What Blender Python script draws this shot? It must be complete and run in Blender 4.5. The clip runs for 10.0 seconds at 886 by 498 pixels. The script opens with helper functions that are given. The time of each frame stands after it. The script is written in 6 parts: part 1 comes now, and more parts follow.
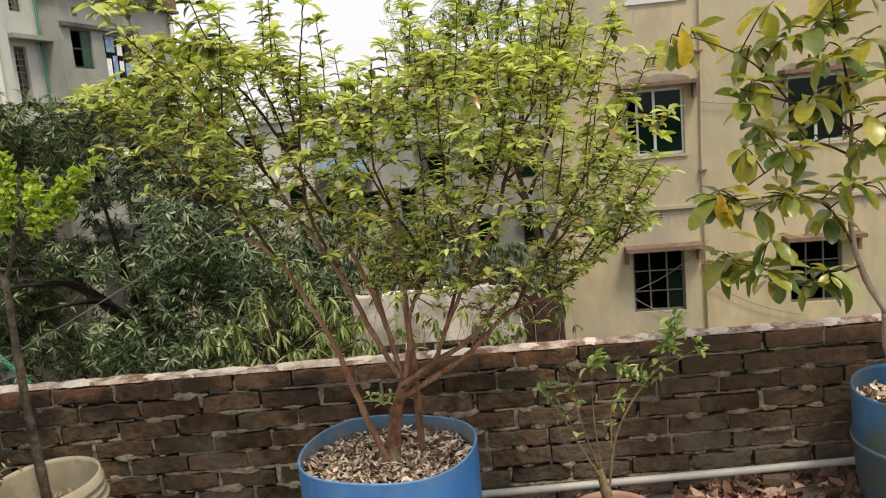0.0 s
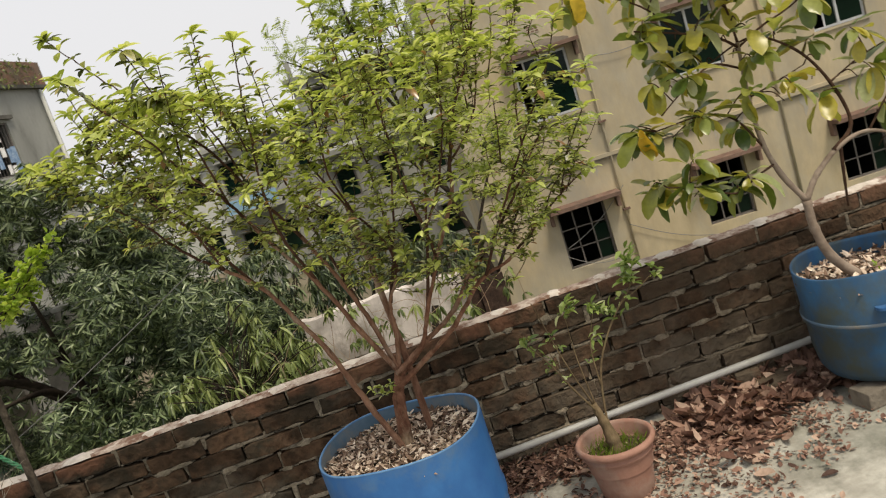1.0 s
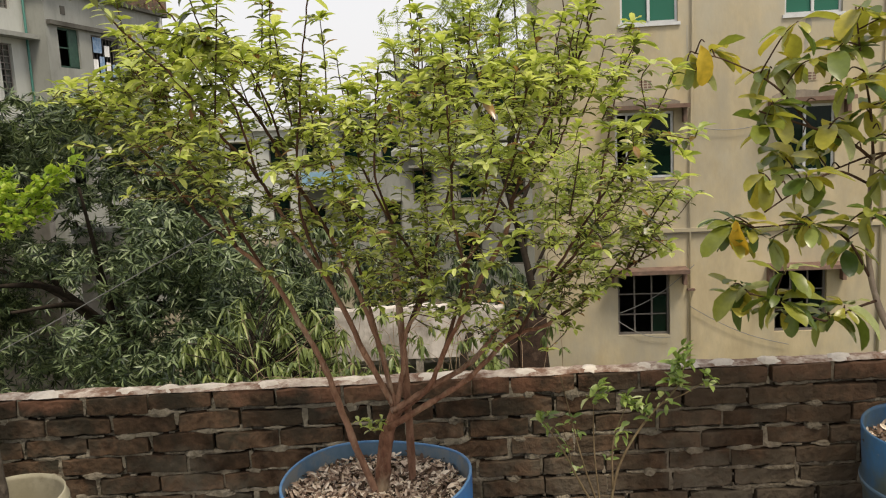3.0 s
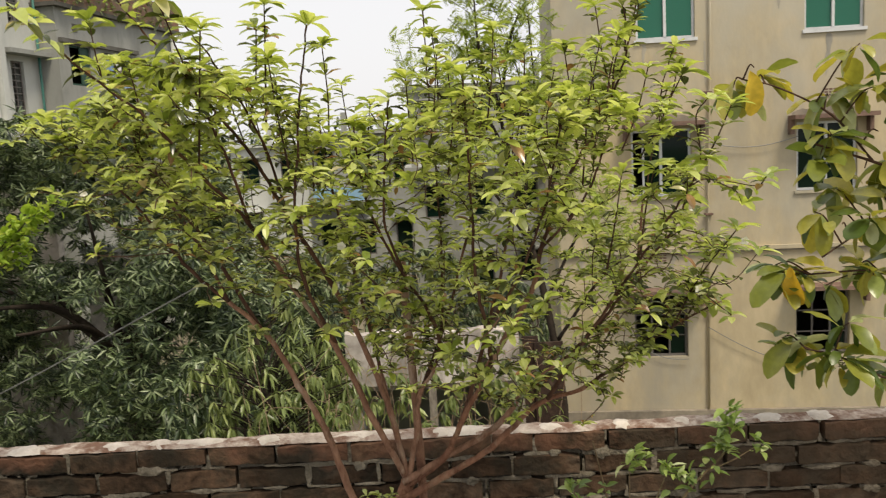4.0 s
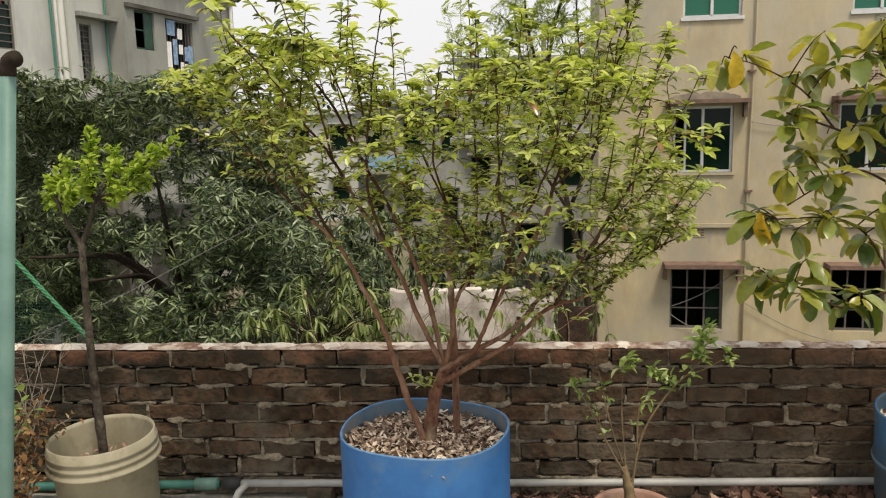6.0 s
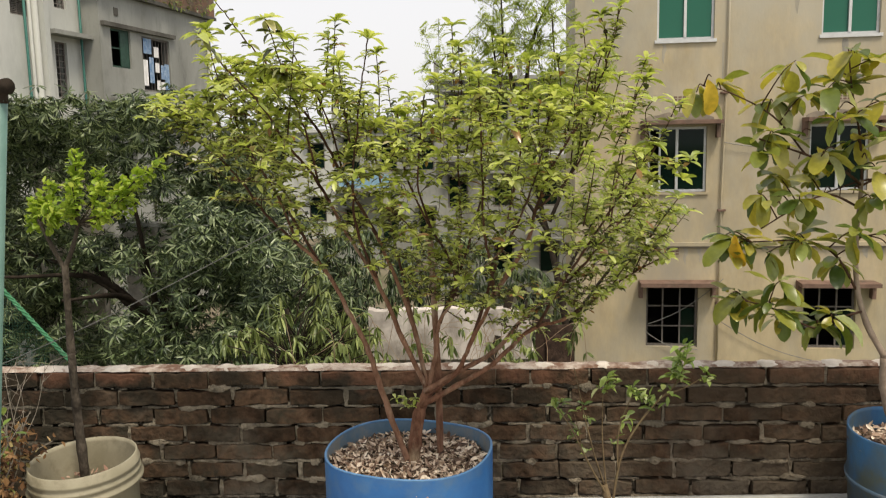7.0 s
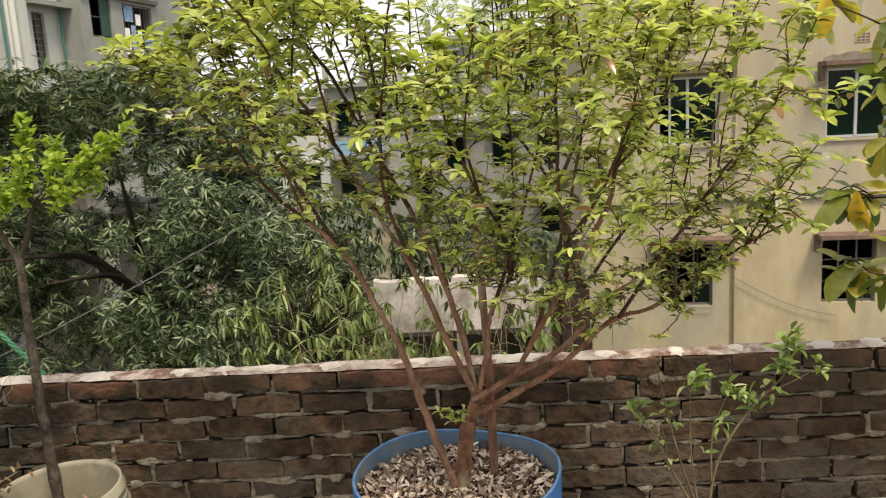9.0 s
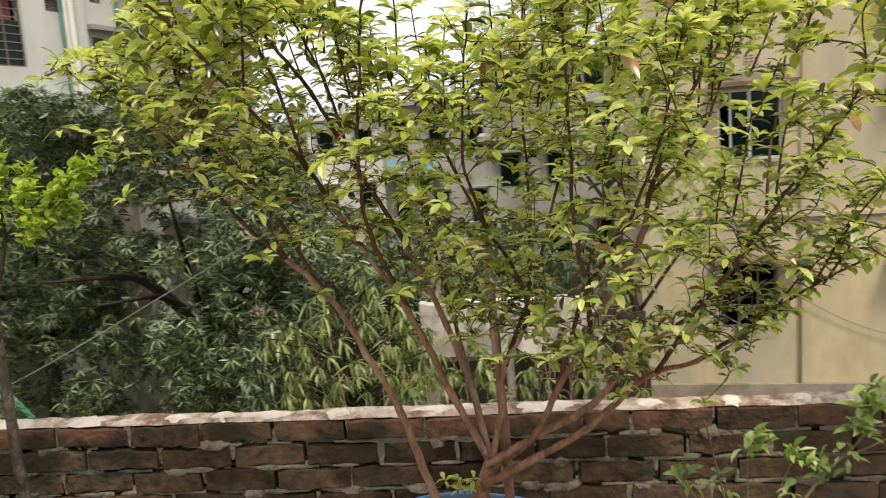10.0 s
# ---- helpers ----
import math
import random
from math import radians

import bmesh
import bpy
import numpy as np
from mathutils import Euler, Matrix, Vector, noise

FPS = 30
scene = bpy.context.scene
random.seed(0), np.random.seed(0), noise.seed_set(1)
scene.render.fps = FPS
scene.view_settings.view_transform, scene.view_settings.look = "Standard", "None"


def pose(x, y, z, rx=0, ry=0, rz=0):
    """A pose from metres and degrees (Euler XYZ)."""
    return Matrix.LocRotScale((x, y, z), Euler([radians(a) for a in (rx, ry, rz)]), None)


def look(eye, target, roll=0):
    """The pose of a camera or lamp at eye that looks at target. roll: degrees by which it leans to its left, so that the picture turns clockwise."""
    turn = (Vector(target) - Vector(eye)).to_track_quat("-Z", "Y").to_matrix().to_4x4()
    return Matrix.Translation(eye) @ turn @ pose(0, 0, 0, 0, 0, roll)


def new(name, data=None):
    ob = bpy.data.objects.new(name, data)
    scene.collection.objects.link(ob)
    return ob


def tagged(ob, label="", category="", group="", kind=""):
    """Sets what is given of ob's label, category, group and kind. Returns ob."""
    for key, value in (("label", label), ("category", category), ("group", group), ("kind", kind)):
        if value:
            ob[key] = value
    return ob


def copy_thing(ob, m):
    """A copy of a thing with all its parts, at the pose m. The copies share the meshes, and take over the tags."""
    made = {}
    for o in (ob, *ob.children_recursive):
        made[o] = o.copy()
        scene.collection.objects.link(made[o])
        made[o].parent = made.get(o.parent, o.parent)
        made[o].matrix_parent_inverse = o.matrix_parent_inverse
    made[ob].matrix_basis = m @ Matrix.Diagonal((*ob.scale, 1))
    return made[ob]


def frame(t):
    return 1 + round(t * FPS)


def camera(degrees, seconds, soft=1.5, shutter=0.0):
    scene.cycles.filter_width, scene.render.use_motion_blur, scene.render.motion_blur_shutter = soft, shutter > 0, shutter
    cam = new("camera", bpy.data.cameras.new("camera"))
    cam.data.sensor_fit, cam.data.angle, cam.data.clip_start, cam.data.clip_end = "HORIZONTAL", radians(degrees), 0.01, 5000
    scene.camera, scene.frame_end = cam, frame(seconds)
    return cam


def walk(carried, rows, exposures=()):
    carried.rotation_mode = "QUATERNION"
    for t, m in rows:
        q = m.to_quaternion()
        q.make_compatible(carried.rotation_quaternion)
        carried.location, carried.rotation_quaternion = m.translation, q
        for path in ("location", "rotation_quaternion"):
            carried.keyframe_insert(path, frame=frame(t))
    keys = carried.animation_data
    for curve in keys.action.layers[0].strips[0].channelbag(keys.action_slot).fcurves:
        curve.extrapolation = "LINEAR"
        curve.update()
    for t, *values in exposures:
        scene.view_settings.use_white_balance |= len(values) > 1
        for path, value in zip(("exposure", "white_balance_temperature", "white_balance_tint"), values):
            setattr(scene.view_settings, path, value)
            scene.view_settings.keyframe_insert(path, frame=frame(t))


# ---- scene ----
cam = camera(57.0, 10.0, soft=1.1, shutter=0.3)
PATH = [
    (0, (0.069, 0.234, 1.685), (0.007, 2.207, 1.361), -5.2),
    (0.5, (0.006, 0.158, 1.692), (-0.005, 2.132, 1.374), -10.8),
    (1, (-0.072, 0.06, 1.686), (0.045, 2.024, 1.328), -18.2),
    (1.5, (-0.106, 0.008, 1.691), (0.041, 1.97, 1.332), -19.7),
    (2, (-0.077, 0.085, 1.694), (0.004, 2.059, 1.38), -13.2),
    (2.5, (-0.011, 0.218, 1.689), (-0.011, 2.197, 1.399), -5.6),
    (2.7, (0.012, 0.28, 1.669), (-0.018, 2.258, 1.379), -3.4),
    (3.8, (-0.022, 0.66, 1.719), (-0.028, 2.64, 1.438), -2.5),
    (4, (-0.009, 0.683, 1.736), (-0.051, 2.666, 1.482), -3.0),
    (4.5, (0.092, 0.583, 1.757), (-0.11, 2.558, 1.519), -3.1),
    (5, (0.163, 0.39, 1.694), (-0.12, 2.353, 1.431), -3.1),
    (5.5, (0.109, 0.199, 1.699), (-0.129, 2.163, 1.4), -2.4),
    (5.7, (0.057, 0.131, 1.688), (-0.144, 2.096, 1.374), -1.9),
    (6.8, (0.02, 0.014, 1.705), (-0.072, 1.988, 1.396), -1.2),
    (7, (0.014, 0.014, 1.713), (-0.08, 1.993, 1.44), -1.2),
    (7.5, (-0.025, 0.033, 1.713), (-0.132, 2.015, 1.473), -0.9),
    (8, (-0.039, 0.173, 1.708), (-0.199, 2.151, 1.46), -2.1),
    (8.5, (-0.044, 0.401, 1.706), (-0.224, 2.371, 1.414), -3.2),
    (9, (-0.165, 0.626, 1.663), (-0.252, 2.59, 1.301), -3.3),
    (9.5, (-0.201, 0.8, 1.655), (-0.233, 2.77, 1.314), -3.9),
    (10, (-0.049, 0.972, 1.648), (-0.276, 2.935, 1.336), -4.2),
]
walk(cam, [(t, look(eye, target, roll)) for t, eye, target, roll in PATH], [(0, 0.3, 7050, 10), (0.5, 0.2, 7050, 10), (1, 0.04, 7050, 10), (2, -0.05, 7050, 10), (2.5, 0.08, 7050, 10), (4, 0.2, 7050, 10), (4.5, -0.06, 7050, 10), (5.5, 0.15, 7050, 10), (7, 0.2, 7050, 10), (7.5, 0.03, 7050, 10), (8, 0.12, 7050, 10), (8.5, 0.08, 7050, 10), (9, 0.4, 7050, 10), (9.5, 0.5, 7050, 10), (10, 0.46, 7050, 10)])

# ---- world and sun ----
SUN_ELEVATION, SUN_AZIMUTH = 62.0, 150.0  # degrees; azimuth clockwise from +y
world = bpy.data.worlds.new("hazy_sky")
scene.world = world
world.use_nodes = True
wn, wl = world.node_tree.nodes, world.node_tree.links
wn.clear()
sky = wn.new("ShaderNodeTexSky")
sky.sky_type = "NISHITA"
sky.sun_disc = False
sky.sun_elevation, sky.sun_rotation = radians(SUN_ELEVATION), radians(SUN_AZIMUTH)
sky.air_density, sky.dust_density, sky.ozone_density = 1.0, 6.0, 1.0
haze = wn.new("ShaderNodeMix")
haze.data_type = "RGBA"
haze.inputs[0].default_value = 0.75
haze.inputs[7].default_value = (11.5, 11.85, 12.8, 1)
back = wn.new("ShaderNodeBackground")
back.inputs["Strength"].default_value = 0.085
wout = wn.new("ShaderNodeOutputWorld")
wl.new(sky.outputs[0], haze.inputs[6])
wl.new(haze.outputs[2], back.inputs["Color"])
wl.new(back.outputs[0], wout.inputs["Surface"])

sun_data = bpy.data.lights.new("sun", "SUN")
sun_data.energy, sun_data.angle, sun_data.color = 2.7, radians(14), (1.0, 0.93, 0.80)
sun = new("sun", sun_data)
sun_dir = Vector((math.sin(radians(SUN_AZIMUTH)) * math.cos(radians(SUN_ELEVATION)), math.cos(radians(SUN_AZIMUTH)) * math.cos(radians(SUN_ELEVATION)), math.sin(radians(SUN_ELEVATION))))
sun.matrix_world = look(sun_dir * 60, (0, 0, 0))
scene.view_settings.exposure = 0.0


# ---- materials ----
def surf(name, c1, c2, scale=6.0, rough=0.85, bump=0.3, bscale=40.0, metal=0.0, c3=None, cscale=1.2, cut=(0.55, 0.7), vary=0.0, spec=0.3, stretch=(1, 1, 1), depth=0.01):
    """Painted, earthen or stony surface: two tones by fine noise, a third in large patches, relief, and a tone of its own per piece."""
    m = bpy.data.materials.new(name)
    m.use_nodes = True
    n, k = m.node_tree.nodes, m.node_tree.links
    b = n["Principled BSDF"]
    b.inputs["Roughness"].default_value, b.inputs["Metallic"].default_value = rough, metal
    b.inputs["Specular IOR Level"].default_value = spec
    geo = n.new("ShaderNodeNewGeometry")
    mapping = n.new("ShaderNodeMapping")
    mapping.inputs["Scale"].default_value = stretch
    k.new(geo.outputs["Position"], mapping.inputs[0])
    fine = n.new("ShaderNodeTexNoise")
    fine.inputs["Scale"].default_value, fine.inputs["Detail"].default_value, fine.inputs["Roughness"].default_value = scale, 6, 0.65
    k.new(mapping.outputs[0], fine.inputs["Vector"])
    ramp = n.new("ShaderNodeValToRGB")
    ramp.color_ramp.elements[0].position, ramp.color_ramp.elements[1].position = 0.33, 0.68
    ramp.color_ramp.elements[0].color, ramp.color_ramp.elements[1].color = (*c1, 1), (*c2, 1)
    k.new(fine.outputs["Fac"], ramp.inputs[0])
    colour = ramp.outputs[0]
    if c3:
        patch = n.new("ShaderNodeTexNoise")
        patch.inputs["Scale"].default_value, patch.inputs["Detail"].default_value, patch.inputs["Roughness"].default_value = cscale, 7, 0.7
        k.new(mapping.outputs[0], patch.inputs["Vector"])
        step = n.new("ShaderNodeMapRange")
        step.inputs["From Min"].default_value, step.inputs["From Max"].default_value = cut
        k.new(patch.outputs["Fac"], step.inputs["Value"])
        mix = n.new("ShaderNodeMix")
        mix.data_type = "RGBA"
        mix.inputs[7].default_value = (*c3, 1)
        k.new(step.outputs[0], mix.inputs[0])
        k.new(colour, mix.inputs[6])
        colour = mix.outputs[2]
    if vary:
        info = n.new("ShaderNodeObjectInfo")
        total = n.new("ShaderNodeMath")
        total.operation = "ADD"
        k.new(info.outputs["Random"], total.inputs[0])
        k.new(geo.outputs["Random Per Island"], total.inputs[1])
        part_of = n.new("ShaderNodeMath")
        part_of.operation = "FRACT"
        k.new(total.outputs[0], part_of.inputs[0])
        span = n.new("ShaderNodeMapRange")
        span.inputs["To Min"].default_value, span.inputs["To Max"].default_value = 1 - vary, 1 + vary
        k.new(part_of.outputs[0], span.inputs["Value"])
        hsv = n.new("ShaderNodeHueSaturation")
        k.new(span.outputs[0], hsv.inputs["Value"])
        k.new(colour, hsv.inputs["Color"])
        colour = hsv.outputs[0]
    k.new(colour, b.inputs["Base Color"])
    if bump:
        grain = n.new("ShaderNodeTexNoise")
        grain.inputs["Scale"].default_value, grain.inputs["Detail"].default_value = bscale, 5
        k.new(mapping.outputs[0], grain.inputs["Vector"])
        relief = n.new("ShaderNodeBump")
        relief.inputs["Strength"].default_value, relief.inputs["Distance"].default_value = bump, depth
        k.new(grain.outputs["Fac"], relief.inputs["Height"])
        k.new(relief.outputs[0], b.inputs["Normal"])
    return m


def leafy(name, tones, through_light=0.4, rough=0.5, spec=0.35):
    """Leaf blades that let light through: each blade takes its own tone."""
    m = bpy.data.materials.new(name)
    m.use_nodes = True
    n, k = m.node_tree.nodes, m.node_tree.links
    b = n["Principled BSDF"]
    b.inputs["Roughness"].default_value, b.inputs["Specular IOR Level"].default_value = rough, spec
    geo, info = n.new("ShaderNodeNewGeometry"), n.new("ShaderNodeObjectInfo")
    total, part_of = n.new("ShaderNodeMath"), n.new("ShaderNodeMath")
    total.operation, part_of.operation = "ADD", "FRACT"
    k.new(geo.outputs["Random Per Island"], total.inputs[0])
    k.new(info.outputs["Random"], total.inputs[1])
    k.new(total.outputs[0], part_of.inputs[0])
    ramp = n.new("ShaderNodeValToRGB")
    el = ramp.color_ramp.elements
    while len(el) < len(tones):
        el.new(0.5)
    for e, (pos, c) in zip(el, tones):
        e.position, e.color = pos, (*c, 1)
    k.new(part_of.outputs[0], ramp.inputs[0])
    noise_tex = n.new("ShaderNodeTexNoise")
    noise_tex.inputs["Scale"].default_value, noise_tex.inputs["Detail"].default_value = 55, 3
    k.new(geo.outputs["Position"], noise_tex.inputs["Vector"])
    span = n.new("ShaderNodeMapRange")
    span.inputs["To Min"].default_value, span.inputs["To Max"].default_value = 0.7, 1.3
    k.new(noise_tex.outputs["Fac"], span.inputs["Value"])
    hsv = n.new("ShaderNodeHueSaturation")
    k.new(ramp.outputs[0], hsv.inputs["Color"])
    k.new(span.outputs[0], hsv.inputs["Value"])
    k.new(hsv.outputs[0], b.inputs["Base Color"])
    glow = n.new("ShaderNodeBsdfTranslucent")
    warm = n.new("ShaderNodeMix")
    warm.data_type, warm.blend_type = "RGBA", "MULTIPLY"
    warm.inputs[0].default_value = 1.0
    warm.inputs[7].default_value = (1.16, 1.12, 0.78, 1)
    k.new(hsv.outputs[0], warm.inputs[6])
    k.new(warm.outputs[2], glow.inputs["Color"])
    mix = n.new("ShaderNodeMixShader")
    mix.inputs[0].default_value = through_light
    k.new(b.outputs[0], mix.inputs[1])
    k.new(glow.outputs[0], mix.inputs[2])
    k.new(mix.outputs[0], n["Material Output"].inputs["Surface"])
    return m


def weathered(m, colour, axis, start, end, scale=1.6, most=0.85, cut=(0.55, 0.80), lean=0.28):
    """A second colour (floor algae, soil dust on bark, bleached paint, parapet tones) that thickens along one axis,
    with a ragged edge.
    """
    n, k = m.node_tree.nodes, m.node_tree.links
    b = n["Principled BSDF"]
    under = b.inputs["Base Color"].links[0].from_socket
    geo, split, patch = n.new("ShaderNodeNewGeometry"), n.new("ShaderNodeSeparateXYZ"), n.new("ShaderNodeTexNoise")
    k.new(geo.outputs["Position"], split.inputs[0])
    k.new(geo.outputs["Position"], patch.inputs["Vector"])
    patch.inputs["Scale"].default_value, patch.inputs["Detail"].default_value, patch.inputs["Roughness"].default_value = scale, 7, 0.6
    ramp = n.new("ShaderNodeMapRange")
    ramp.inputs["From Min"].default_value, ramp.inputs["From Max"].default_value = start, end
    ramp.inputs["To Min"].default_value, ramp.inputs["To Max"].default_value = 0.0, lean
    k.new(split.outputs[axis], ramp.inputs["Value"])
    total = n.new("ShaderNodeMath")
    total.operation = "ADD"
    k.new(ramp.outputs[0], total.inputs[0])
    k.new(patch.outputs["Fac"], total.inputs[1])
    edge = n.new("ShaderNodeMapRange")
    edge.inputs["From Min"].default_value, edge.inputs["From Max"].default_value = cut
    edge.inputs["To Max"].default_value = most
    k.new(total.outputs[0], edge.inputs["Value"])
    mix = n.new("ShaderNodeMix")
    mix.data_type = "RGBA"
    mix.inputs[7].default_value = (*colour, 1)
    k.new(edge.outputs[0], mix.inputs[0])
    k.new(under, mix.inputs[6])
    k.new(mix.outputs[2], b.inputs["Base Color"])
    return m


def glassy(name, colour, rough=0.06, clear=0.5, spec=0.3):
    m = bpy.data.materials.new(name)
    m.use_nodes = True
    b = m.node_tree.nodes["Principled BSDF"]
    b.inputs["Base Color"].default_value = (*colour, 1)
    b.inputs["Roughness"].default_value = rough
    b.inputs["Transmission Weight"].default_value = clear
    b.inputs["IOR"].default_value = 1.45
    b.inputs["Specular IOR Level"].default_value = spec
    return m


M_BRICK = surf("weathered_brick", (0.033, 0.0205, 0.013), (0.134, 0.082, 0.051), 15, 0.97, 1.0, 30, c3=(0.044, 0.038, 0.027), cscale=6.0, cut=(0.46, 0.64), vary=0.42, spec=0.1, depth=0.018)
M_MORTAR = surf("old_mortar", (0.18, 0.15, 0.11), (0.43, 0.37, 0.28), 18, 0.95, 1.0, 50, c3=(0.08, 0.066, 0.048), cscale=6.5, cut=(0.50, 0.66), spec=0.1, depth=0.02)
# parapet tones: paler near the floor, darker leftwards and higher up, redder at the top
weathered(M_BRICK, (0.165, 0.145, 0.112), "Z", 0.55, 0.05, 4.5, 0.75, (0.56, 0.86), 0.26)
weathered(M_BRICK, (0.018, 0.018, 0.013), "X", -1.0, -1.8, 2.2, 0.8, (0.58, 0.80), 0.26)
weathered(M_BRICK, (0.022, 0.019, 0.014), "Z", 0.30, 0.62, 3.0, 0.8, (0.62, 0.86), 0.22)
weathered(M_BRICK, (0.185, 0.092, 0.058), "Z", 0.56, 0.68, 4.2, 0.75, (0.64, 0.80), 0.20)
weathered(M_BRICK, (0.105, 0.074, 0.050), "X", 0.1, 1.0, 3.0, 0.5, (0.58, 0.84), 0.26)
weathered(M_MORTAR, (0.15, 0.118, 0.086), "X", 0.0, 0.8, 4.0, 0.38, (0.54, 0.78), 0.28)
weathered(M_MORTAR, (0.055, 0.052, 0.040), "X", -1.0, -1.8, 2.2, 0.85, (0.55, 0.8), 0.28)
weathered(M_MORTAR, (0.12, 0.108, 0.084), "Z", 0.20, 0.60, 5.0, 0.6, (0.52, 0.80), 0.25)
M_CAP = surf("mortar_cap", (0.30, 0.235, 0.195), (0.54, 0.47, 0.40), 22, 0.95, 1.0, 45, c3=(0.165, 0.098, 0.07), cscale=12.0, cut=(0.44, 0.6), spec=0.1)
M_PALEMORTAR = surf("pale_mortar", (0.44, 0.385, 0.33), (0.62, 0.565, 0.50), 20, 0.95, 0.6, 60, spec=0.1)
M_FLOOR = surf("roof_concrete", (0.26, 0.245, 0.205), (0.54, 0.52, 0.455), 5, 0.9, 0.8, 30, c3=(0.15, 0.15, 0.118), cscale=2.3, cut=(0.48, 0.66), spec=0.2)
weathered(M_FLOOR, (0.155, 0.165, 0.135), "X", 0.9, 2.6, 1.1, 0.6, (0.52, 0.80), 0.20)
M_CREAM = surf("cream_render", (0.40, 0.33, 0.214), (0.535, 0.446, 0.293), 2.2, 0.9, 0.25, 25, c3=(0.335, 0.308, 0.245), cscale=0.65, cut=(0.42, 0.66), spec=0.15, stretch=(1, 1, 0.4))
weathered(M_CREAM, (0.44, 0.415, 0.345), "Z", 1.8, 6.0, 0.9, 0.75, (0.5, 0.85), 0.4)
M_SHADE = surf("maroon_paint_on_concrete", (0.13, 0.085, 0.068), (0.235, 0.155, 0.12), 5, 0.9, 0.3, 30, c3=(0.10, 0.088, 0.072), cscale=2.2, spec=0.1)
M_STAIN = surf("rain_stain_on_render", (0.165, 0.145, 0.12), (0.31, 0.27, 0.21), 3.2, 0.95, 0.2, 25, spec=0.1)
M_STREAK = surf("grey_rain_streak", (0.32, 0.30, 0.25), (0.44, 0.40, 0.32), 5, 0.95, 0.2, 25, c3=(0.27, 0.255, 0.22), cscale=1.5, spec=0.1, stretch=(1, 1, 0.3))
M_GREY = surf("bare_grey_render", (0.245, 0.250, 0.230), (0.42, 0.424, 0.392), 1.4, 0.92, 0.25, 20, c3=(0.12, 0.122, 0.110), cscale=0.7, cut=(0.48, 0.72), spec=0.15, stretch=(1, 1, 0.4))
M_PALE = surf("pale_wall_paint", (0.44, 0.452, 0.425), (0.62, 0.628, 0.592), 1.2, 0.9, 0.15, 20, c3=(0.27, 0.28, 0.255), cscale=0.6, cut=(0.50, 0.78), spec=0.15, stretch=(1, 1, 0.4))
M_GREYDARK = surf("grimy_concrete", (0.07, 0.066, 0.058), (0.14, 0.135, 0.12), 2, 0.95, 0.3, 20, spec=0.1)
M_SHUTTER = surf("dark_green_paint", (0.018, 0.05, 0.036), (0.035, 0.085, 0.06), 6, 0.6, 0.1, 30)
# plaster darkened: the gloom of unlit rooms is put into its colour
M_ROOMGLOOM = surf("plaster_darkened_as_room_shade", (0.10, 0.095, 0.085), (0.14, 0.13, 0.115), 2, 0.95, 0.0, spec=0.05)
M_FARBRICK = surf("far_red_brick", (0.17, 0.095, 0.07), (0.28, 0.165, 0.12), 6, 0.95, 0.4, 14, c3=(0.14, 0.125, 0.10), cscale=1.8, cut=(0.42, 0.62), spec=0.1)
M_ALU = surf("window_aluminium", (0.55, 0.56, 0.56), (0.66, 0.67, 0.67), 8, 0.45, 0.0, metal=0.3)
M_STEEL = surf("painted_window_steel", (0.12, 0.108, 0.10), (0.19, 0.172, 0.155), 20, 0.6, 0.2, 60)
M_GREENGLASS = glassy("green_tinted_glass", (0.026, 0.165, 0.108), 0.08, 0.25)
M_DARKGLASS = glassy("dark_green_glass", (0.006, 0.020, 0.013), 0.05, 0.2, 0.10)
M_BLUE = surf("faded_blue_plastic", (0.014, 0.088, 0.265), (0.026, 0.132, 0.345), 7, 0.45, 0.15, 22, c3=(0.085, 0.15, 0.225), cscale=2.8, cut=(0.5, 0.72), spec=0.45)
M_BLUE_DIRTY = surf("dirty_blue_plastic", (0.012, 0.062, 0.155), (0.030, 0.108, 0.215), 7, 0.55, 0.2, 22, c3=(0.058, 0.074, 0.066), cscale=2.2, cut=(0.40, 0.58), spec=0.3, stretch=(1, 1, 0.8))
M_BLUE_DUSTY = surf("dusty_blue_plastic", (0.085, 0.15, 0.22), (0.14, 0.21, 0.28), 9, 0.7, 0.2, 30, c3=(0.22, 0.20, 0.165), cscale=4.5, cut=(0.45, 0.65), spec=0.25)
# worn rim plastic; the paler blue also paints the rim's highlight
M_BLUE_RIMLIGHT = surf("worn_blue_rim_with_highlight", (0.06, 0.17, 0.36), (0.12, 0.26, 0.45), 20, 0.5, 0.2, 60, spec=0.4)
M_CREAMPLASTIC = surf("ivory_plastic", (0.265, 0.240, 0.168), (0.375, 0.343, 0.252), 5, 0.5, 0.1, 25, c3=(0.16, 0.138, 0.088), cscale=4, cut=(0.52, 0.7), spec=0.35)
M_TERRA = surf("terracotta_plastic", (0.26, 0.135, 0.098), (0.36, 0.20, 0.15), 9, 0.65, 0.2, 60, c3=(0.35, 0.255, 0.205), cscale=4, cut=(0.47, 0.66), spec=0.25)
M_SOIL = surf("dark_potting_soil", (0.05, 0.035, 0.025), (0.11, 0.08, 0.055), 30, 1.0, 0.8, 60, spec=0.05)
M_PVC = surf("grey_pvc", (0.38, 0.38, 0.36), (0.47, 0.47, 0.45), 8, 0.45, 0.1, 30, c3=(0.29, 0.28, 0.25), cscale=3, spec=0.4)
M_MINT = surf("mint_pvc", (0.095, 0.185, 0.16), (0.145, 0.25, 0.22), 7, 0.5, 0.1, 30, c3=(0.20, 0.27, 0.25), cscale=2.5, spec=0.35)
M_TEAL = surf("teal_pvc", (0.03, 0.125, 0.105), (0.055, 0.18, 0.15), 9, 0.5, 0.1, 30, spec=0.3)
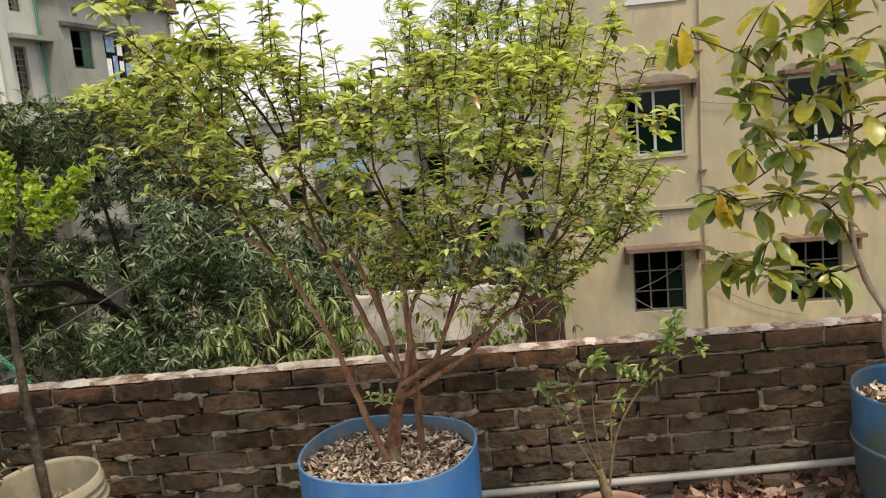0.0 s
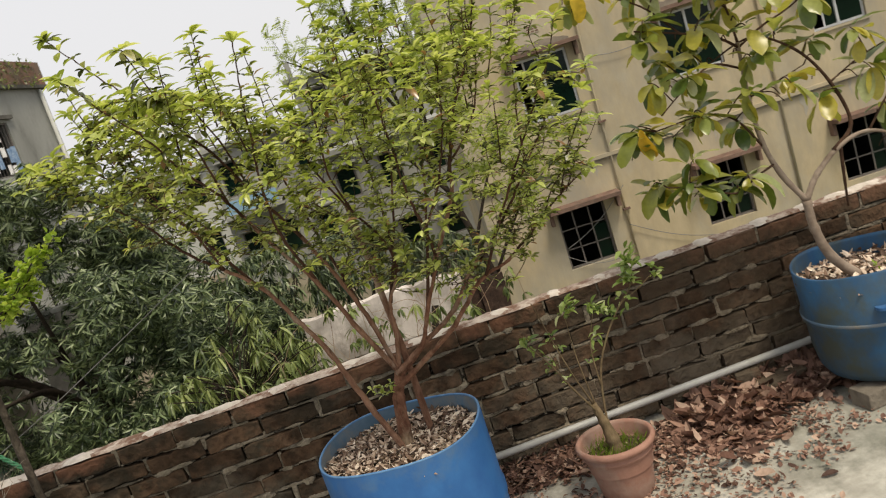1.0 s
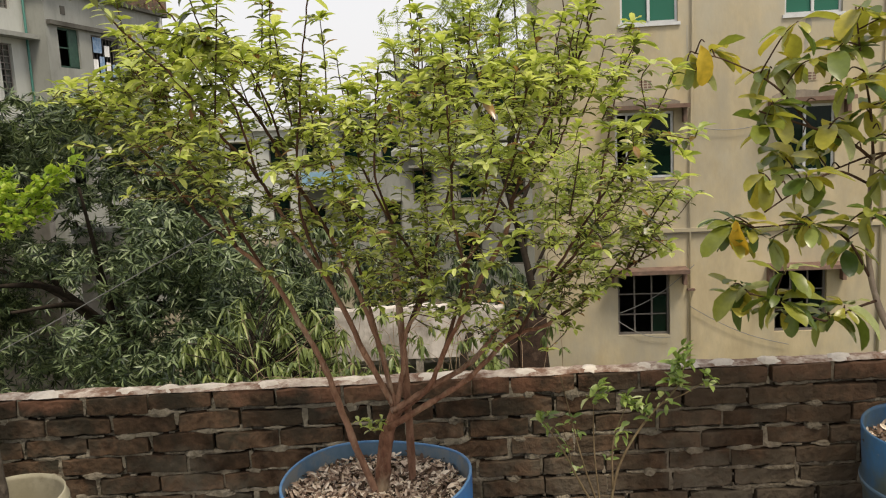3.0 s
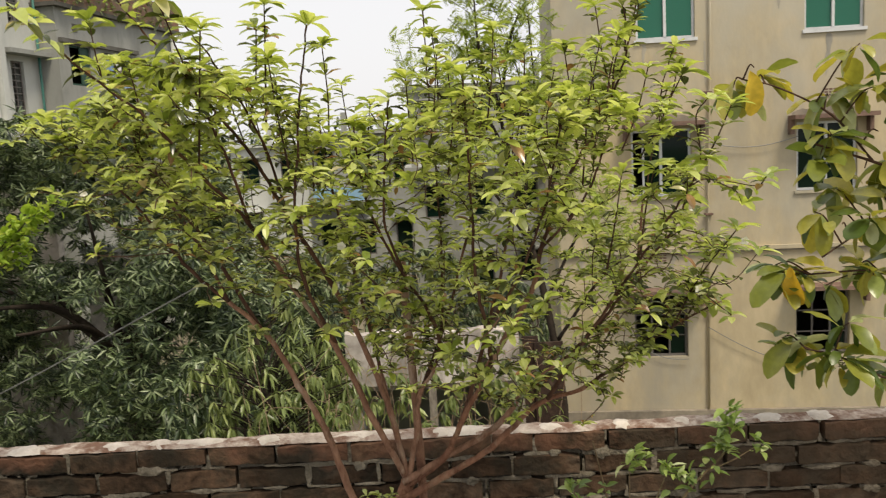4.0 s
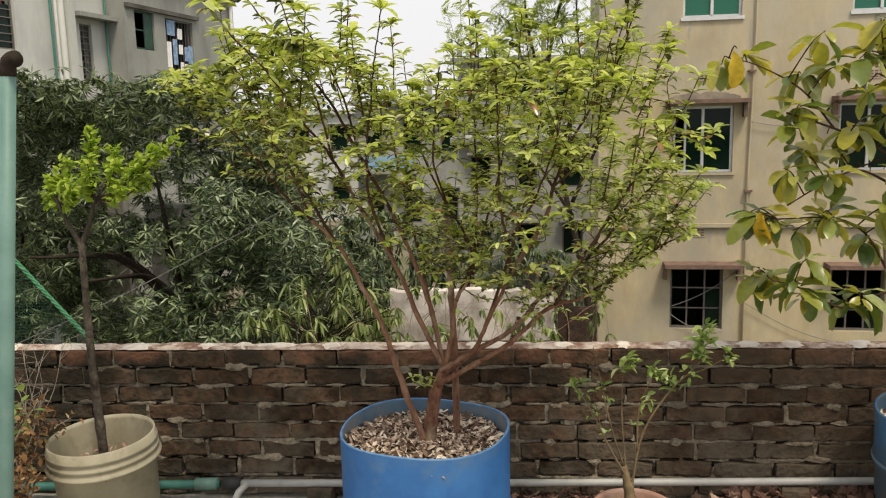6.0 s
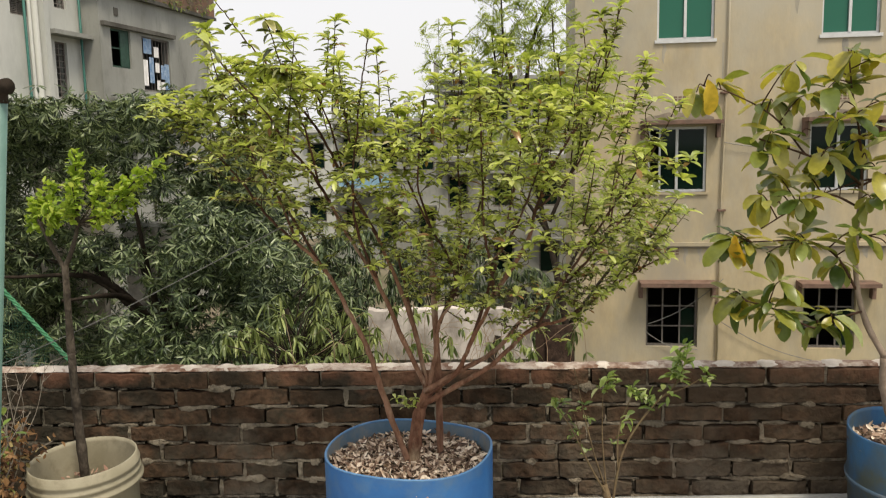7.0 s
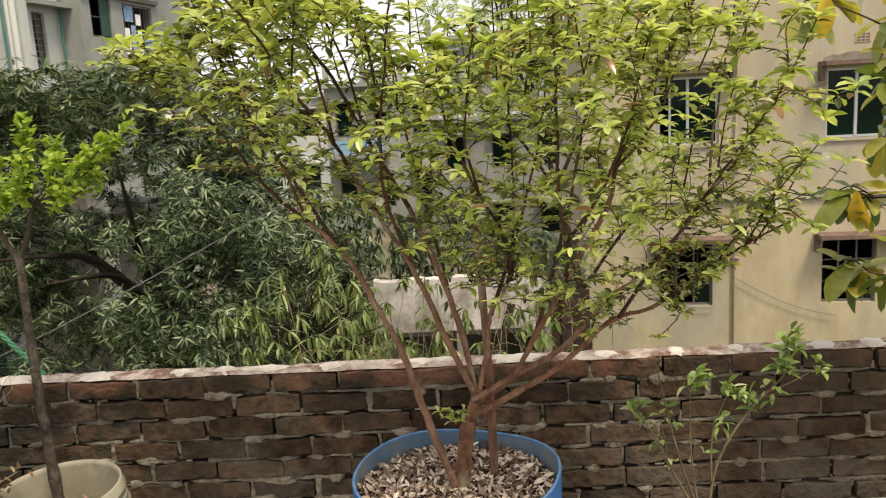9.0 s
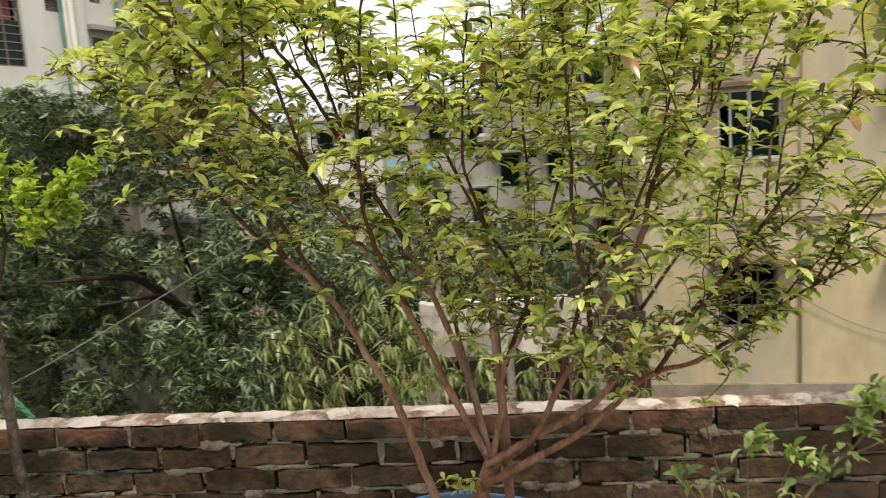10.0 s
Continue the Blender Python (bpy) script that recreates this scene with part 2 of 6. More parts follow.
# rust of the net post, kept near black to pass for a shaded gap
M_RUST_GAPSHADE = surf("rusty_iron_and_gap_shade", (0.024, 0.017, 0.014), (0.065, 0.04, 0.029), 12, 0.9, 0.9, 55, c3=(0.11, 0.075, 0.055), cscale=3.5, cut=(0.55, 0.7), spec=0.15)
M_BLACK = surf("black_rubber", (0.02, 0.02, 0.02), (0.04, 0.04, 0.04), 20, 0.6, 0.1)
M_BLOCK = surf("cement_block", (0.13, 0.112, 0.088), (0.23, 0.20, 0.16), 15, 0.95, 0.7, 60, c3=(0.08, 0.066, 0.05), cscale=4)
M_BARK = surf("brown_bark", (0.105, 0.047, 0.030), (0.285, 0.150, 0.098), 30, 0.95, 1.0, 50, c3=(0.31, 0.245, 0.185), cscale=9, cut=(0.54, 0.70), spec=0.1, stretch=(1, 1, 0.4), depth=0.02)
weathered(M_BARK, (0.34, 0.275, 0.185), "Z", 0.66, 0.50, 14, 0.7, (0.58, 0.80), 0.30)
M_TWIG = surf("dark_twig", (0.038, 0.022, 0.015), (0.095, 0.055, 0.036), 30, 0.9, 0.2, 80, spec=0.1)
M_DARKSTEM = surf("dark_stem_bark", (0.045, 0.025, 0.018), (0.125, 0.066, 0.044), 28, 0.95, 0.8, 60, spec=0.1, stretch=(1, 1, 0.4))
M_GREYBARK = surf("grey_bark", (0.16, 0.14, 0.115), (0.30, 0.265, 0.22), 22, 0.95, 0.6, 60, c3=(0.10, 0.085, 0.07), cscale=8, spec=0.1, stretch=(1, 1, 0.4))
M_SAPBARK = surf("dark_sapling_bark", (0.030, 0.025, 0.020), (0.115, 0.095, 0.075), 26, 0.95, 1.0, 45, c3=(0.045, 0.04, 0.03), cscale=9, spec=0.1, stretch=(1, 1, 0.5), depth=0.02)
M_CITRUSBARK = surf("olive_brown_bark", (0.085, 0.060, 0.034), (0.215, 0.158, 0.092), 26, 0.9, 0.6, 60, c3=(0.13, 0.125, 0.06), cscale=9, spec=0.15, stretch=(1, 1, 0.5))
M_SMOOTHBARK = surf("smooth_pale_bark", (0.20, 0.15, 0.115), (0.33, 0.27, 0.215), 14, 0.85, 0.4, 50, c3=(0.14, 0.10, 0.075), cscale=6, spec=0.15)
M_LIMB = surf("pinkish_brown_bark", (0.130, 0.064, 0.042), (0.320, 0.185, 0.125), 24, 0.95, 1.0, 50, c3=(0.40, 0.315, 0.24), cscale=8, cut=(0.5, 0.68), spec=0.1, stretch=(1, 1, 0.4), depth=0.02)
M_DARKBARK = surf("dark_bark", (0.022, 0.018, 0.014), (0.048, 0.037, 0.029), 14, 0.95, 0.6, 40, spec=0.08)
# old and young leaf colours, also set apart as shaded inside and lit top
M_LEAF = leafy("shrub_leaf", [(0.0, (0.034, 0.045, 0.014)), (0.35, (0.098, 0.118, 0.034)), (0.74, (0.25, 0.28, 0.084)), (0.92, (0.53, 0.54, 0.29)), (0.955, (0.36, 0.21, 0.09)), (1.0, (0.22, 0.11, 0.05))], 0.40, 0.26, 0.8)
M_NEWLEAF = leafy("young_and_lit_shrub_leaf", [(0.0, (0.20, 0.265, 0.044)), (0.5, (0.44, 0.52, 0.106)), (1.0, (0.66, 0.71, 0.27))], 0.49, 0.28, 0.8)
M_LIME = leafy("lime_green_leaf", [(0.0, (0.19, 0.30, 0.034)), (0.6, (0.33, 0.46, 0.06)), (1.0, (0.48, 0.56, 0.12))], 0.47)
M_BIGLEAF = leafy("broad_olive_leaf", [(0.0, (0.062, 0.112, 0.024)), (0.2, (0.135, 0.185, 0.036)), (0.45, (0.28, 0.295, 0.052)), (0.74, (0.50, 0.43, 0.066)), (0.86, (0.30, 0.36, 0.11)), (1.0, (0.52, 0.55, 0.31))], 0.46, 0.30, 0.7)
M_YELLOWLEAF = leafy("yellow_dying_leaf", [(0.0, (0.55, 0.33, 0.03)), (1.0, (0.66, 0.50, 0.07))], 0.4)
M_CITRUS = leafy("citrus_leaf", [(0.0, (0.105, 0.165, 0.038)), (0.6, (0.20, 0.285, 0.065)), (0.9, (0.34, 0.43, 0.125)), (1.0, (0.55, 0.60, 0.35))], 0.36, 0.38, 0.45)
# mango ramp: palest tones paint lit-leaf highlights, darkest ones the shaded hollows
M_MANGO = leafy("mango_leaf", [(0.0, (0.013, 0.023, 0.011)), (0.4, (0.050, 0.078, 0.034)), (0.75, (0.165, 0.222, 0.098)), (1.0, (0.36, 0.42, 0.24))], 0.26, 0.36, 0.55)
M_MANGOLIGHT = leafy("young_mango_leaf", [(0.0, (0.070, 0.100, 0.030)), (0.6, (0.175, 0.225, 0.068)), (1.0, (0.34, 0.39, 0.145))], 0.33, 0.36, 0.45)
M_FINE = leafy("fine_feathery_leaf", [(0.0, (0.25, 0.33, 0.06)), (0.6, (0.36, 0.45, 0.09)), (1.0, (0.46, 0.54, 0.15))], 0.5)
M_DRYLEAF = leafy("dry_brown_leaf", [(0.0, (0.062, 0.036, 0.027)), (0.4, (0.175, 0.095, 0.070)), (0.75, (0.335, 0.20, 0.148)), (1.0, (0.53, 0.385, 0.295))], 0.12, 0.7, 0.2)
M_WITHER = leafy("withered_leaf", [(0.0, (0.05, 0.028, 0.018)), (0.4, (0.15, 0.075, 0.036)), (0.75, (0.30, 0.175, 0.08)), (0.9, (0.44, 0.31, 0.16)), (1.0, (0.16, 0.20, 0.06))], 0.3, 0.6, 0.25)
M_MULCH = leafy("leaf_mulch", [(0.0, (0.055, 0.036, 0.028)), (0.3, (0.22, 0.145, 0.105)), (0.62, (0.56, 0.43, 0.33)), (1.0, (0.86, 0.75, 0.62))], 0.05, 0.85, 0.1)
M_GRASS = leafy("soft_weed", [(0.0, (0.16, 0.28, 0.03)), (1.0, (0.28, 0.40, 0.05))], 0.4)
M_PETAL = leafy("white_petal", [(0.0, (0.75, 0.74, 0.66)), (1.0, (0.82, 0.81, 0.75))], 0.35)
M_TIN = surf("pale_roof_screed", (0.44, 0.395, 0.355), (0.66, 0.605, 0.555), 3.2, 0.9, 0.5, 16, c3=(0.22, 0.19, 0.16), cscale=2.4, cut=(0.50, 0.66), spec=0.12, stretch=(1, 1, 0.5))
weathered(M_TIN, (0.13, 0.115, 0.096), "Z", -0.35, -0.75, 2.6, 0.6, (0.68, 0.90), 0.3)
M_GROUND = surf("trodden_earth", (0.14, 0.12, 0.085), (0.24, 0.21, 0.155), 0.8, 1.0, 0.4, 8, c3=(0.07, 0.10, 0.035), cscale=0.2, cut=(0.45, 0.6), spec=0.05)
M_NET = surf("green_nylon_rope", (0.024, 0.135, 0.062), (0.075, 0.26, 0.13), 60, 0.7, 0.4, 120, c3=(0.17, 0.28, 0.20), cscale=40)
M_NETDARK = surf("dark_green_netting", (0.02, 0.09, 0.06), (0.04, 0.14, 0.095), 40, 0.8, 0.1, 80)
M_WIRE = surf("dull_wire", (0.16, 0.16, 0.15), (0.24, 0.24, 0.23), 30, 0.6, 0.0, metal=0.2)
M_CLOTHBLUE = surf("washed_blue_cloth", (0.10, 0.20, 0.36), (0.35, 0.45, 0.58), 7, 0.95, 0.3, 30)
M_CLOTHWHITE = surf("white_cloth", (0.68, 0.68, 0.68), (0.80, 0.80, 0.80), 5, 0.95, 0.3, 30)
M_CLOTHRED = surf("faded_red_curtain", (0.24, 0.08, 0.075), (0.36, 0.16, 0.14), 5, 0.95, 0.3, 20)
M_BLUERAIL = surf("blue_painted_rail", (0.20, 0.36, 0.50), (0.28, 0.44, 0.57), 6, 0.6, 0.0)


# ---- building blocks ----
def thing(name, loc=(0, 0, 0), label="", category="", group="", kind="", rot=0.0):
    ob = new(name)
    ob.matrix_world = pose(*loc, 0, 0, rot)
    ob.empty_display_size = 0.1
    return tagged(ob, label, category, group, kind)


def blade_faces(n, count):
    """Faces of a blade whose points begin at n: base, left, midrib and right at each station, tip."""
    faces = [(n, n + 2, n + 1), (n, n + 3, n + 2)]
    for k in range(count - 1):
        a = n + 1 + 3 * k
        faces += [(a, a + 1, a + 4, a + 3), (a + 1, a + 2, a + 5, a + 4)]
    a = n + 1 + 3 * (count - 1)
    return faces + [(a, a + 1, a + 3), (a + 1, a + 2, a + 3)]


NARROW = ((0.3, 0.9), (0.68, 0.75))


class Soup:
    """Vertices and faces gathered for one mesh."""

    def __init__(self):
        self.v, self.f = [], []

    def box(self, lo, hi):
        n = len(self.v)
        self.v += [(x, y, z) for z in (lo[2], hi[2]) for y in (lo[1], hi[1]) for x in (lo[0], hi[0])]
        self.f += [tuple(n + i for i in q) for q in ((0, 2, 3, 1), (4, 5, 7, 6), (0, 1, 5, 4), (2, 6, 7, 3), (0, 4, 6, 2), (1, 3, 7, 5))]
        return self

    def tube(self, pts, radii, seg=7, cap=True):
        pts = [Vector(p) for p in pts]
        n0, last = len(self.v), len(pts) - 1
        side = None
        for i, p in enumerate(pts):
            along = (pts[min(i + 1, last)] - pts[max(i - 1, 0)]).normalized()
            if side is None:
                side = along.orthogonal().normalized()
            side = (side - along * side.dot(along)).normalized()
            other = along.cross(side)
            r = radii[i] if isinstance(radii, (list, tuple)) else radii
            self.v += [tuple(p + (side * math.cos(a) + other * math.sin(a)) * r) for a in (math.tau * j / seg for j in range(seg))]
        for i in range(last):
            a, b = n0 + i * seg, n0 + (i + 1) * seg
            self.f += [(a + j, a + (j + 1) % seg, b + (j + 1) % seg, b + j) for j in range(seg)]
        if cap:
            self.f += [tuple(n0 + j for j in reversed(range(seg))), tuple(n0 + last * seg + j for j in range(seg))]
        return self

    def lathe(self, profile, seg=40, centre=(0, 0, 0)):
        """profile: (radius, height) from the outside foot over the rim to the inside."""
        n0 = len(self.v)
        for r, z in profile:
            self.v += [(centre[0] + r * math.cos(math.tau * j / seg), centre[1] + r * math.sin(math.tau * j / seg), centre[2] + z) for j in range(seg)]
        for i in range(len(profile) - 1):
            a, b = n0 + i * seg, n0 + (i + 1) * seg
            self.f += [(a + j, a + (j + 1) % seg, b + (j + 1) % seg, b + j) for j in range(seg)]
        return self

    def leaf(self, base, along, up, length, width, droop=0.25, fold=0.25, stations=((0.16, 0.6), (0.45, 1.0), (0.76, 0.74))):
        """One oval blade: pointed at both ends, folded along its midrib and bent down towards the tip."""
        along = along.normalized()
        side = along.cross(up)
        if side.length < 1e-4:
            side = along.orthogonal()
        side.normalize()
        top = side.cross(along)
        n = len(self.v)
        out = [tuple(base)]
        for t, w in stations:
            mid = base + along * (length * t) - top * (droop * length * t * t)
            rise = top * (fold * width * w * 0.5)
            out += [tuple(mid - side * (width * w * 0.5) + rise), tuple(mid), tuple(mid + side * (width * w * 0.5) + rise)]
        out.append(tuple(base + along * length - top * (droop * length)))
        self.v += out
        self.f += blade_faces(n, len(stations))
        return self

    def sliver(self, base, along, up, length, width):
        along = along.normalized()
        side = along.cross(up)
        if side.length < 1e-4:
            side = along.orthogonal()
        side.normalize()
        n = len(self.v)
        mid = base + along * (length * 0.45)
        self.v += [tuple(base), tuple(mid - side * width * 0.5), tuple(base + along * length), tuple(mid + side * width * 0.5)]
        self.f.append((n, n + 3, n + 2, n + 1))
        return self

    def mesh(self, name, material, smooth=False):
        me = bpy.data.meshes.new(name)
        me.from_pydata(self.v, [], self.f)
        me.materials.append(material)
        if smooth:
            me.polygons.foreach_set("use_smooth", [True] * len(me.polygons))
        me.update()
        return me


def put(name, soup, material, parent=None, label="", smooth=False, bevel=0.0, kind="", category=""):
    """One mesh object, under a thing or part if a parent is given."""
    me = soup.mesh(name, material, smooth)
    if bevel:
        bm = bmesh.new()
        bm.from_mesh(me)
        bmesh.ops.bevel(bm, geom=bm.edges[:], offset=bevel, segments=2, affect="EDGES", profile=0.6)
        bm.to_mesh(me)
        bm.free()
    ob = new(name, me)
    if parent:
        ob.parent = parent
    return tagged(ob, label, category, "", kind)


def spline(ctrl, per=6):
    """A smooth line through control points."""
    pts = [Vector(p) for p in ctrl]
    pts = [pts[0] * 2 - pts[1]] + pts + [pts[-1] * 2 - pts[-2]]
    out = []
    for i in range(1, len(pts) - 2):
        a, b, c, d = pts[i - 1 : i + 3]
        for s in range(per):
            t = s / per
            out.append(0.5 * (2 * b + (c - a) * t + (2 * a - 5 * b + 4 * c - d) * t * t + (3 * b - a - 3 * c + d) * t ** 3))
    out.append(pts[-2])
    return out


def taper(n, r0, r1):
    return [r0 + (r1 - r0) * i / (n - 1) for i in range(n)]


def rnd(a, b):
    return random.uniform(a, b)


def rvec():
    return Vector((random.gauss(0, 1), random.gauss(0, 1), random.gauss(0, 1))).normalized()


# ---- the ground and the roof terrace ----
GROUND = -4.2
g = Soup()
g.v += [(-700, -300, GROUND), (700, -300, GROUND), (700, 1500, GROUND), (-700, 1500, GROUND)]
g.f.append((0, 1, 2, 3))
put("ground", g, M_GROUND, None, "bare trodden earth with weeds between the houses", kind="structure")

put("floor", Soup().box((-7, -6, -0.16), (7, 3.62, 0.0)), M_FLOOR, None, "stained grey cement floor of a roof terrace", kind="structure")
put("wall_below", Soup().box((-6.9, -5.9, GROUND), (6.9, 3.6, -0.16)), M_GREY, None, "grey rendered wall under the roof terrace", kind="structure")
for nm, lo, hi in (("wall_west", (-7.1, -6, 0), (-7.0, 3.5, 0.7)), ("wall_east", (7.0, -6, 0), (7.1, 3.5, 0.7)), ("wall_south", (-7.1, -6.12, 0), (7.1, -6.0, 0.7))):
    put(nm, Soup().box(lo, hi), M_MORTAR, None, "low weathered parapet wall", kind="structure")


# ---- apartment building with cream render ----
def wall_with_holes(soup, s0, s1, z0, z1, thick, holes, y0=0.0):
    """One connected wall from s0 to s1 and z0 to z1 with rectangular openings (a, b, c, d) right through it."""
    xs = sorted({s0, s1, *[h[0] for h in holes], *[h[1] for h in holes]})
    zs = sorted({z0, z1, *[h[2] for h in holes], *[h[3] for h in holes]})

    def solid(i, j):
        if not (0 <= i < len(xs) - 1 and 0 <= j < len(zs) - 1):
            return False
        x, z = (xs[i] + xs[i + 1]) / 2, (zs[j] + zs[j + 1]) / 2
        return not any(a < x < b and c < z < d for a, b, c, d in holes)

    index = {}

    def vert(i, j, k):
        if (i, j, k) not in index:
            index[i, j, k] = len(soup.v)
            soup.v.append((xs[i], y0 + thick * k, zs[j]))
        return index[i, j, k]

    for i in range(len(xs) - 1):
        for j in range(len(zs) - 1):
            if not solid(i, j):
                continue
            soup.f.append((vert(i, j, 0), vert(i + 1, j, 0), vert(i + 1, j + 1, 0), vert(i, j + 1, 0)))
            soup.f.append((vert(i, j, 1), vert(i, j + 1, 1), vert(i + 1, j + 1, 1), vert(i + 1, j, 1)))
            for di, dj, a, b in ((-1, 0, (i, j), (i, j + 1)), (1, 0, (i + 1, j + 1), (i + 1, j)), (0, -1, (i + 1, j), (i, j)), (0, 1, (i, j + 1), (i + 1, j + 1))):
                if not solid(i + di, j + dj):
                    soup.f.append((vert(*a, 0), vert(*b, 0), vert(*b, 1), vert(*a, 1)))
    return soup


def several(name, parent, mat, boxes):
    for lo, hi in boxes:
        put(name, Soup().box(lo, hi), mat, parent)


def sliding_window(parent, s0, s1, z0, z1, glass, inset=0.07, open_left=0.0):
    """Aluminium window: outer frame, mullion and two panes, one of them slid open by a part of its width."""
    win = put("window", frame_bars(s0, s1, z0, z1, inset, 0.045), M_ALU, parent)
    mid = (s0 + s1) / 2
    put("mullion", Soup().box((mid - 0.025, inset - 0.012, z0 + 0.045), (mid + 0.025, inset + 0.03, z1 - 0.045)), M_ALU, win)
    put("pane", Soup().box((mid + 0.025, inset + 0.012, z0 + 0.045), (s1 - 0.045, inset + 0.018, z1 - 0.045)), glass, win)
    a = s0 + 0.045 + open_left * (mid - s0)
    put("pane", Soup().box((a, inset + 0.036, z0 + 0.045), (mid + open_left * 0.3, inset + 0.042, z1 - 0.045)), glass, win)
    if open_left:
        put("sash_stile", Soup().box((a - 0.012, inset + 0.022, z0 + 0.045), (a + 0.028, inset + 0.034, z1 - 0.045)), M_ALU, win)
    return win


def frame_bars(s0, s1, z0, z1, inset, w, depth=0.05):
    s = Soup()
    s.box((s0, inset, z0), (s1, inset + depth, z0 + w)).box((s0, inset, z1 - w), (s1, inset + depth, z1))
    s.box((s0, inset, z0 + w), (s0 + w, inset + depth, z1 - w)).box((s1 - w, inset, z0 + w), (s1, inset + depth, z1 - w))
    return s


def grille_window(parent, s0, s1, z0, z1, cols=3, rows=3, inset=0.09):
    """Steel window with a frame and square bars, the casements open on a dark room."""
    win = put("window", frame_bars(s0, s1, z0, z1, inset, 0.04), M_STEEL, parent)
    for i in range(1, cols):
        x = s0 + (s1 - s0) * i / cols
        put("bar", Soup().box((x - 0.015, inset + 0.006, z0 + 0.04), (x + 0.015, inset + 0.032, z1 - 0.04)), M_STEEL, win)
    for i in range(1, rows):
        z = z0 + (z1 - z0) * i / rows
        put("bar", Soup().box((s0 + 0.04, inset + 0.01, z - 0.012), (s1 - 0.04, inset + 0.028, z + 0.012)), M_STEEL, win)
    for s in (s0 + (s1 - s0) / cols * 2 + 0.02,):
        put("pane", Soup().box((s, inset + 0.034, z0 + 0.05), (s1 - 0.05, inset + 0.038, z0 + (z1 - z0) * 0.62)), M_DARKGLASS, win)
    return win


def sunshade(parent, s0, s1, z, out=0.42):
    """Concrete hood over a window with short side fins, painted maroon."""
    s = Soup().box((s0, -out, z), (s1, 0.0, z + 0.075))
    for a in (s0, s1 - 0.07):
        s.box((a, -0.16, z - 0.26), (a + 0.07, 0.0, z))
    return put("sunshade", s, M_SHADE, parent, "stained maroon concrete hood")


SLOPE = math.degrees(math.atan(-0.085))
flats = thing("apartment_building", (3.2, 15.85, 0), "cream rendered apartment building with green tinted windows and maroon hoods", "building", rot=SLOPE)
LEFT, RIGHT, ROOF, DEEP = -1.36, 11.0, 6.9, 9.0
COLS = ((0.02, 1.1), (2.95, 4.0), (5.8, 6.85), (8.6, 9.65))
LOW = [(a, b - 0.1, -2.47, -1.27) for a, b in COLS]
MIDDLE = [(a, b, 0.57, 1.8) for a, b in COLS]
HIGH = [(a + 0.13, b + 0.09, 3.41, 4.75) for a, b in COLS]
put("wall", wall_with_holes(Soup(), LEFT, RIGHT, GROUND, ROOF, 0.22, LOW + MIDDLE + HIGH), M_CREAM, flats)
several("side_wall", flats, M_CREAM, (((LEFT, 0.22, GROUND), (LEFT + 0.22, DEEP, ROOF)), ((RIGHT - 0.22, 0.22, GROUND), (RIGHT, DEEP, ROOF)), ((LEFT, DEEP, GROUND), (RIGHT, DEEP + 0.22, ROOF))))
# slabs and inner walls take the gloom-dark plaster, so the rooms look unlit
several("floor_slab", flats, M_ROOMGLOOM, [((LEFT + 0.22, 0.22, z - 0.12), (RIGHT - 0.22, DEEP, z)) for z in (-3.4, -0.42, 2.55, 5.6)])
several("inner_wall", flats, M_ROOMGLOOM, [((LEFT + 0.22, 4.0, GROUND), (RIGHT - 0.22, 4.1, ROOF))] + [((s, 0.22, GROUND), (s + 0.12, 4.0, ROOF)) for s in (2.0, 4.9, 7.7)])
put("roof", Soup().box((LEFT - 0.15, -0.15, ROOF), (RIGHT + 0.15, DEEP + 0.37, ROOF + 0.14)), M_CREAM, flats)
put("ledge", Soup().box((LEFT, -0.07, -0.47), (RIGHT, 0.0, -0.40)), M_CREAM, flats)
put("ledge_drip", Soup().box((LEFT, -0.045, -0.505), (RIGHT, 0.0, -0.47)), M_STAIN, flats)
put("plinth", Soup().box((LEFT - 0.06, -0.09, GROUND), (RIGHT + 0.06, 0.0, -3.5)), M_STAIN, flats, "dark damp cement plinth")
for n, (a, b, c, d) in enumerate(HIGH):
    sliding_window(flats, a, b, c, d, M_GREENGLASS)
for n, (a, b, c, d) in enumerate(MIDDLE):
    sliding_window(flats, a, b, c, d, M_DARKGLASS, open_left=(0.32, 0.0, 0.4, 0.0)[n])
    sunshade(flats, a - 0.15, b + 0.22, d + 0.05)
    put("sill", Soup().box((a - 0.04, -0.04, c - 0.05), (b + 0.04, 0.07, c)), M_CREAM, flats)
for n, (a, b, c, d) in enumerate(LOW):
    grille_window(flats, a, b, c, d)
    sunshade(flats, a - 0.15, b + 0.30, d + 0.06)
for a, b, c, d in HIGH:
    put("sill", Soup().box((a - 0.04, -0.04, c - 0.06), (b + 0.04, 0.07, c)), M_ALU, flats)
# bars behind the open half of a middle-floor window
for i in range(9):
    z = 0.66 + i * 0.125
    put("bar", Soup().box((3.52, 0.15, z), (3.96, 0.165, z + 0.015)), M_STEEL, flats)
# rain stains over the hoods: thin uneven smears of dark wash on the render
for a, b, c, d in MIDDLE:
    st = Soup()
    mid, half = (a + b) / 2 + 0.02, (b - a) / 2 + 0.1
    n0 = len(st.v)
    top = [(mid - half + 2 * half * i / 14, -0.004, d + 0.17 + 0.11 * math.sin(math.pi * i / 14) ** 0.5 * (0.8 + 0.6 * noise.noise((a + i * 0.9, 3.1, 0)))) for i in range(15)]
    st.v += top + [(p[0], -0.004, d + 0.125) for p in top]
    st.f += [(n0 + i, n0 + 15 + i, n0 + 16 + i, n0 + i + 1) for i in range(14)]
    put("rain_stain", st, M_STAIN, flats)
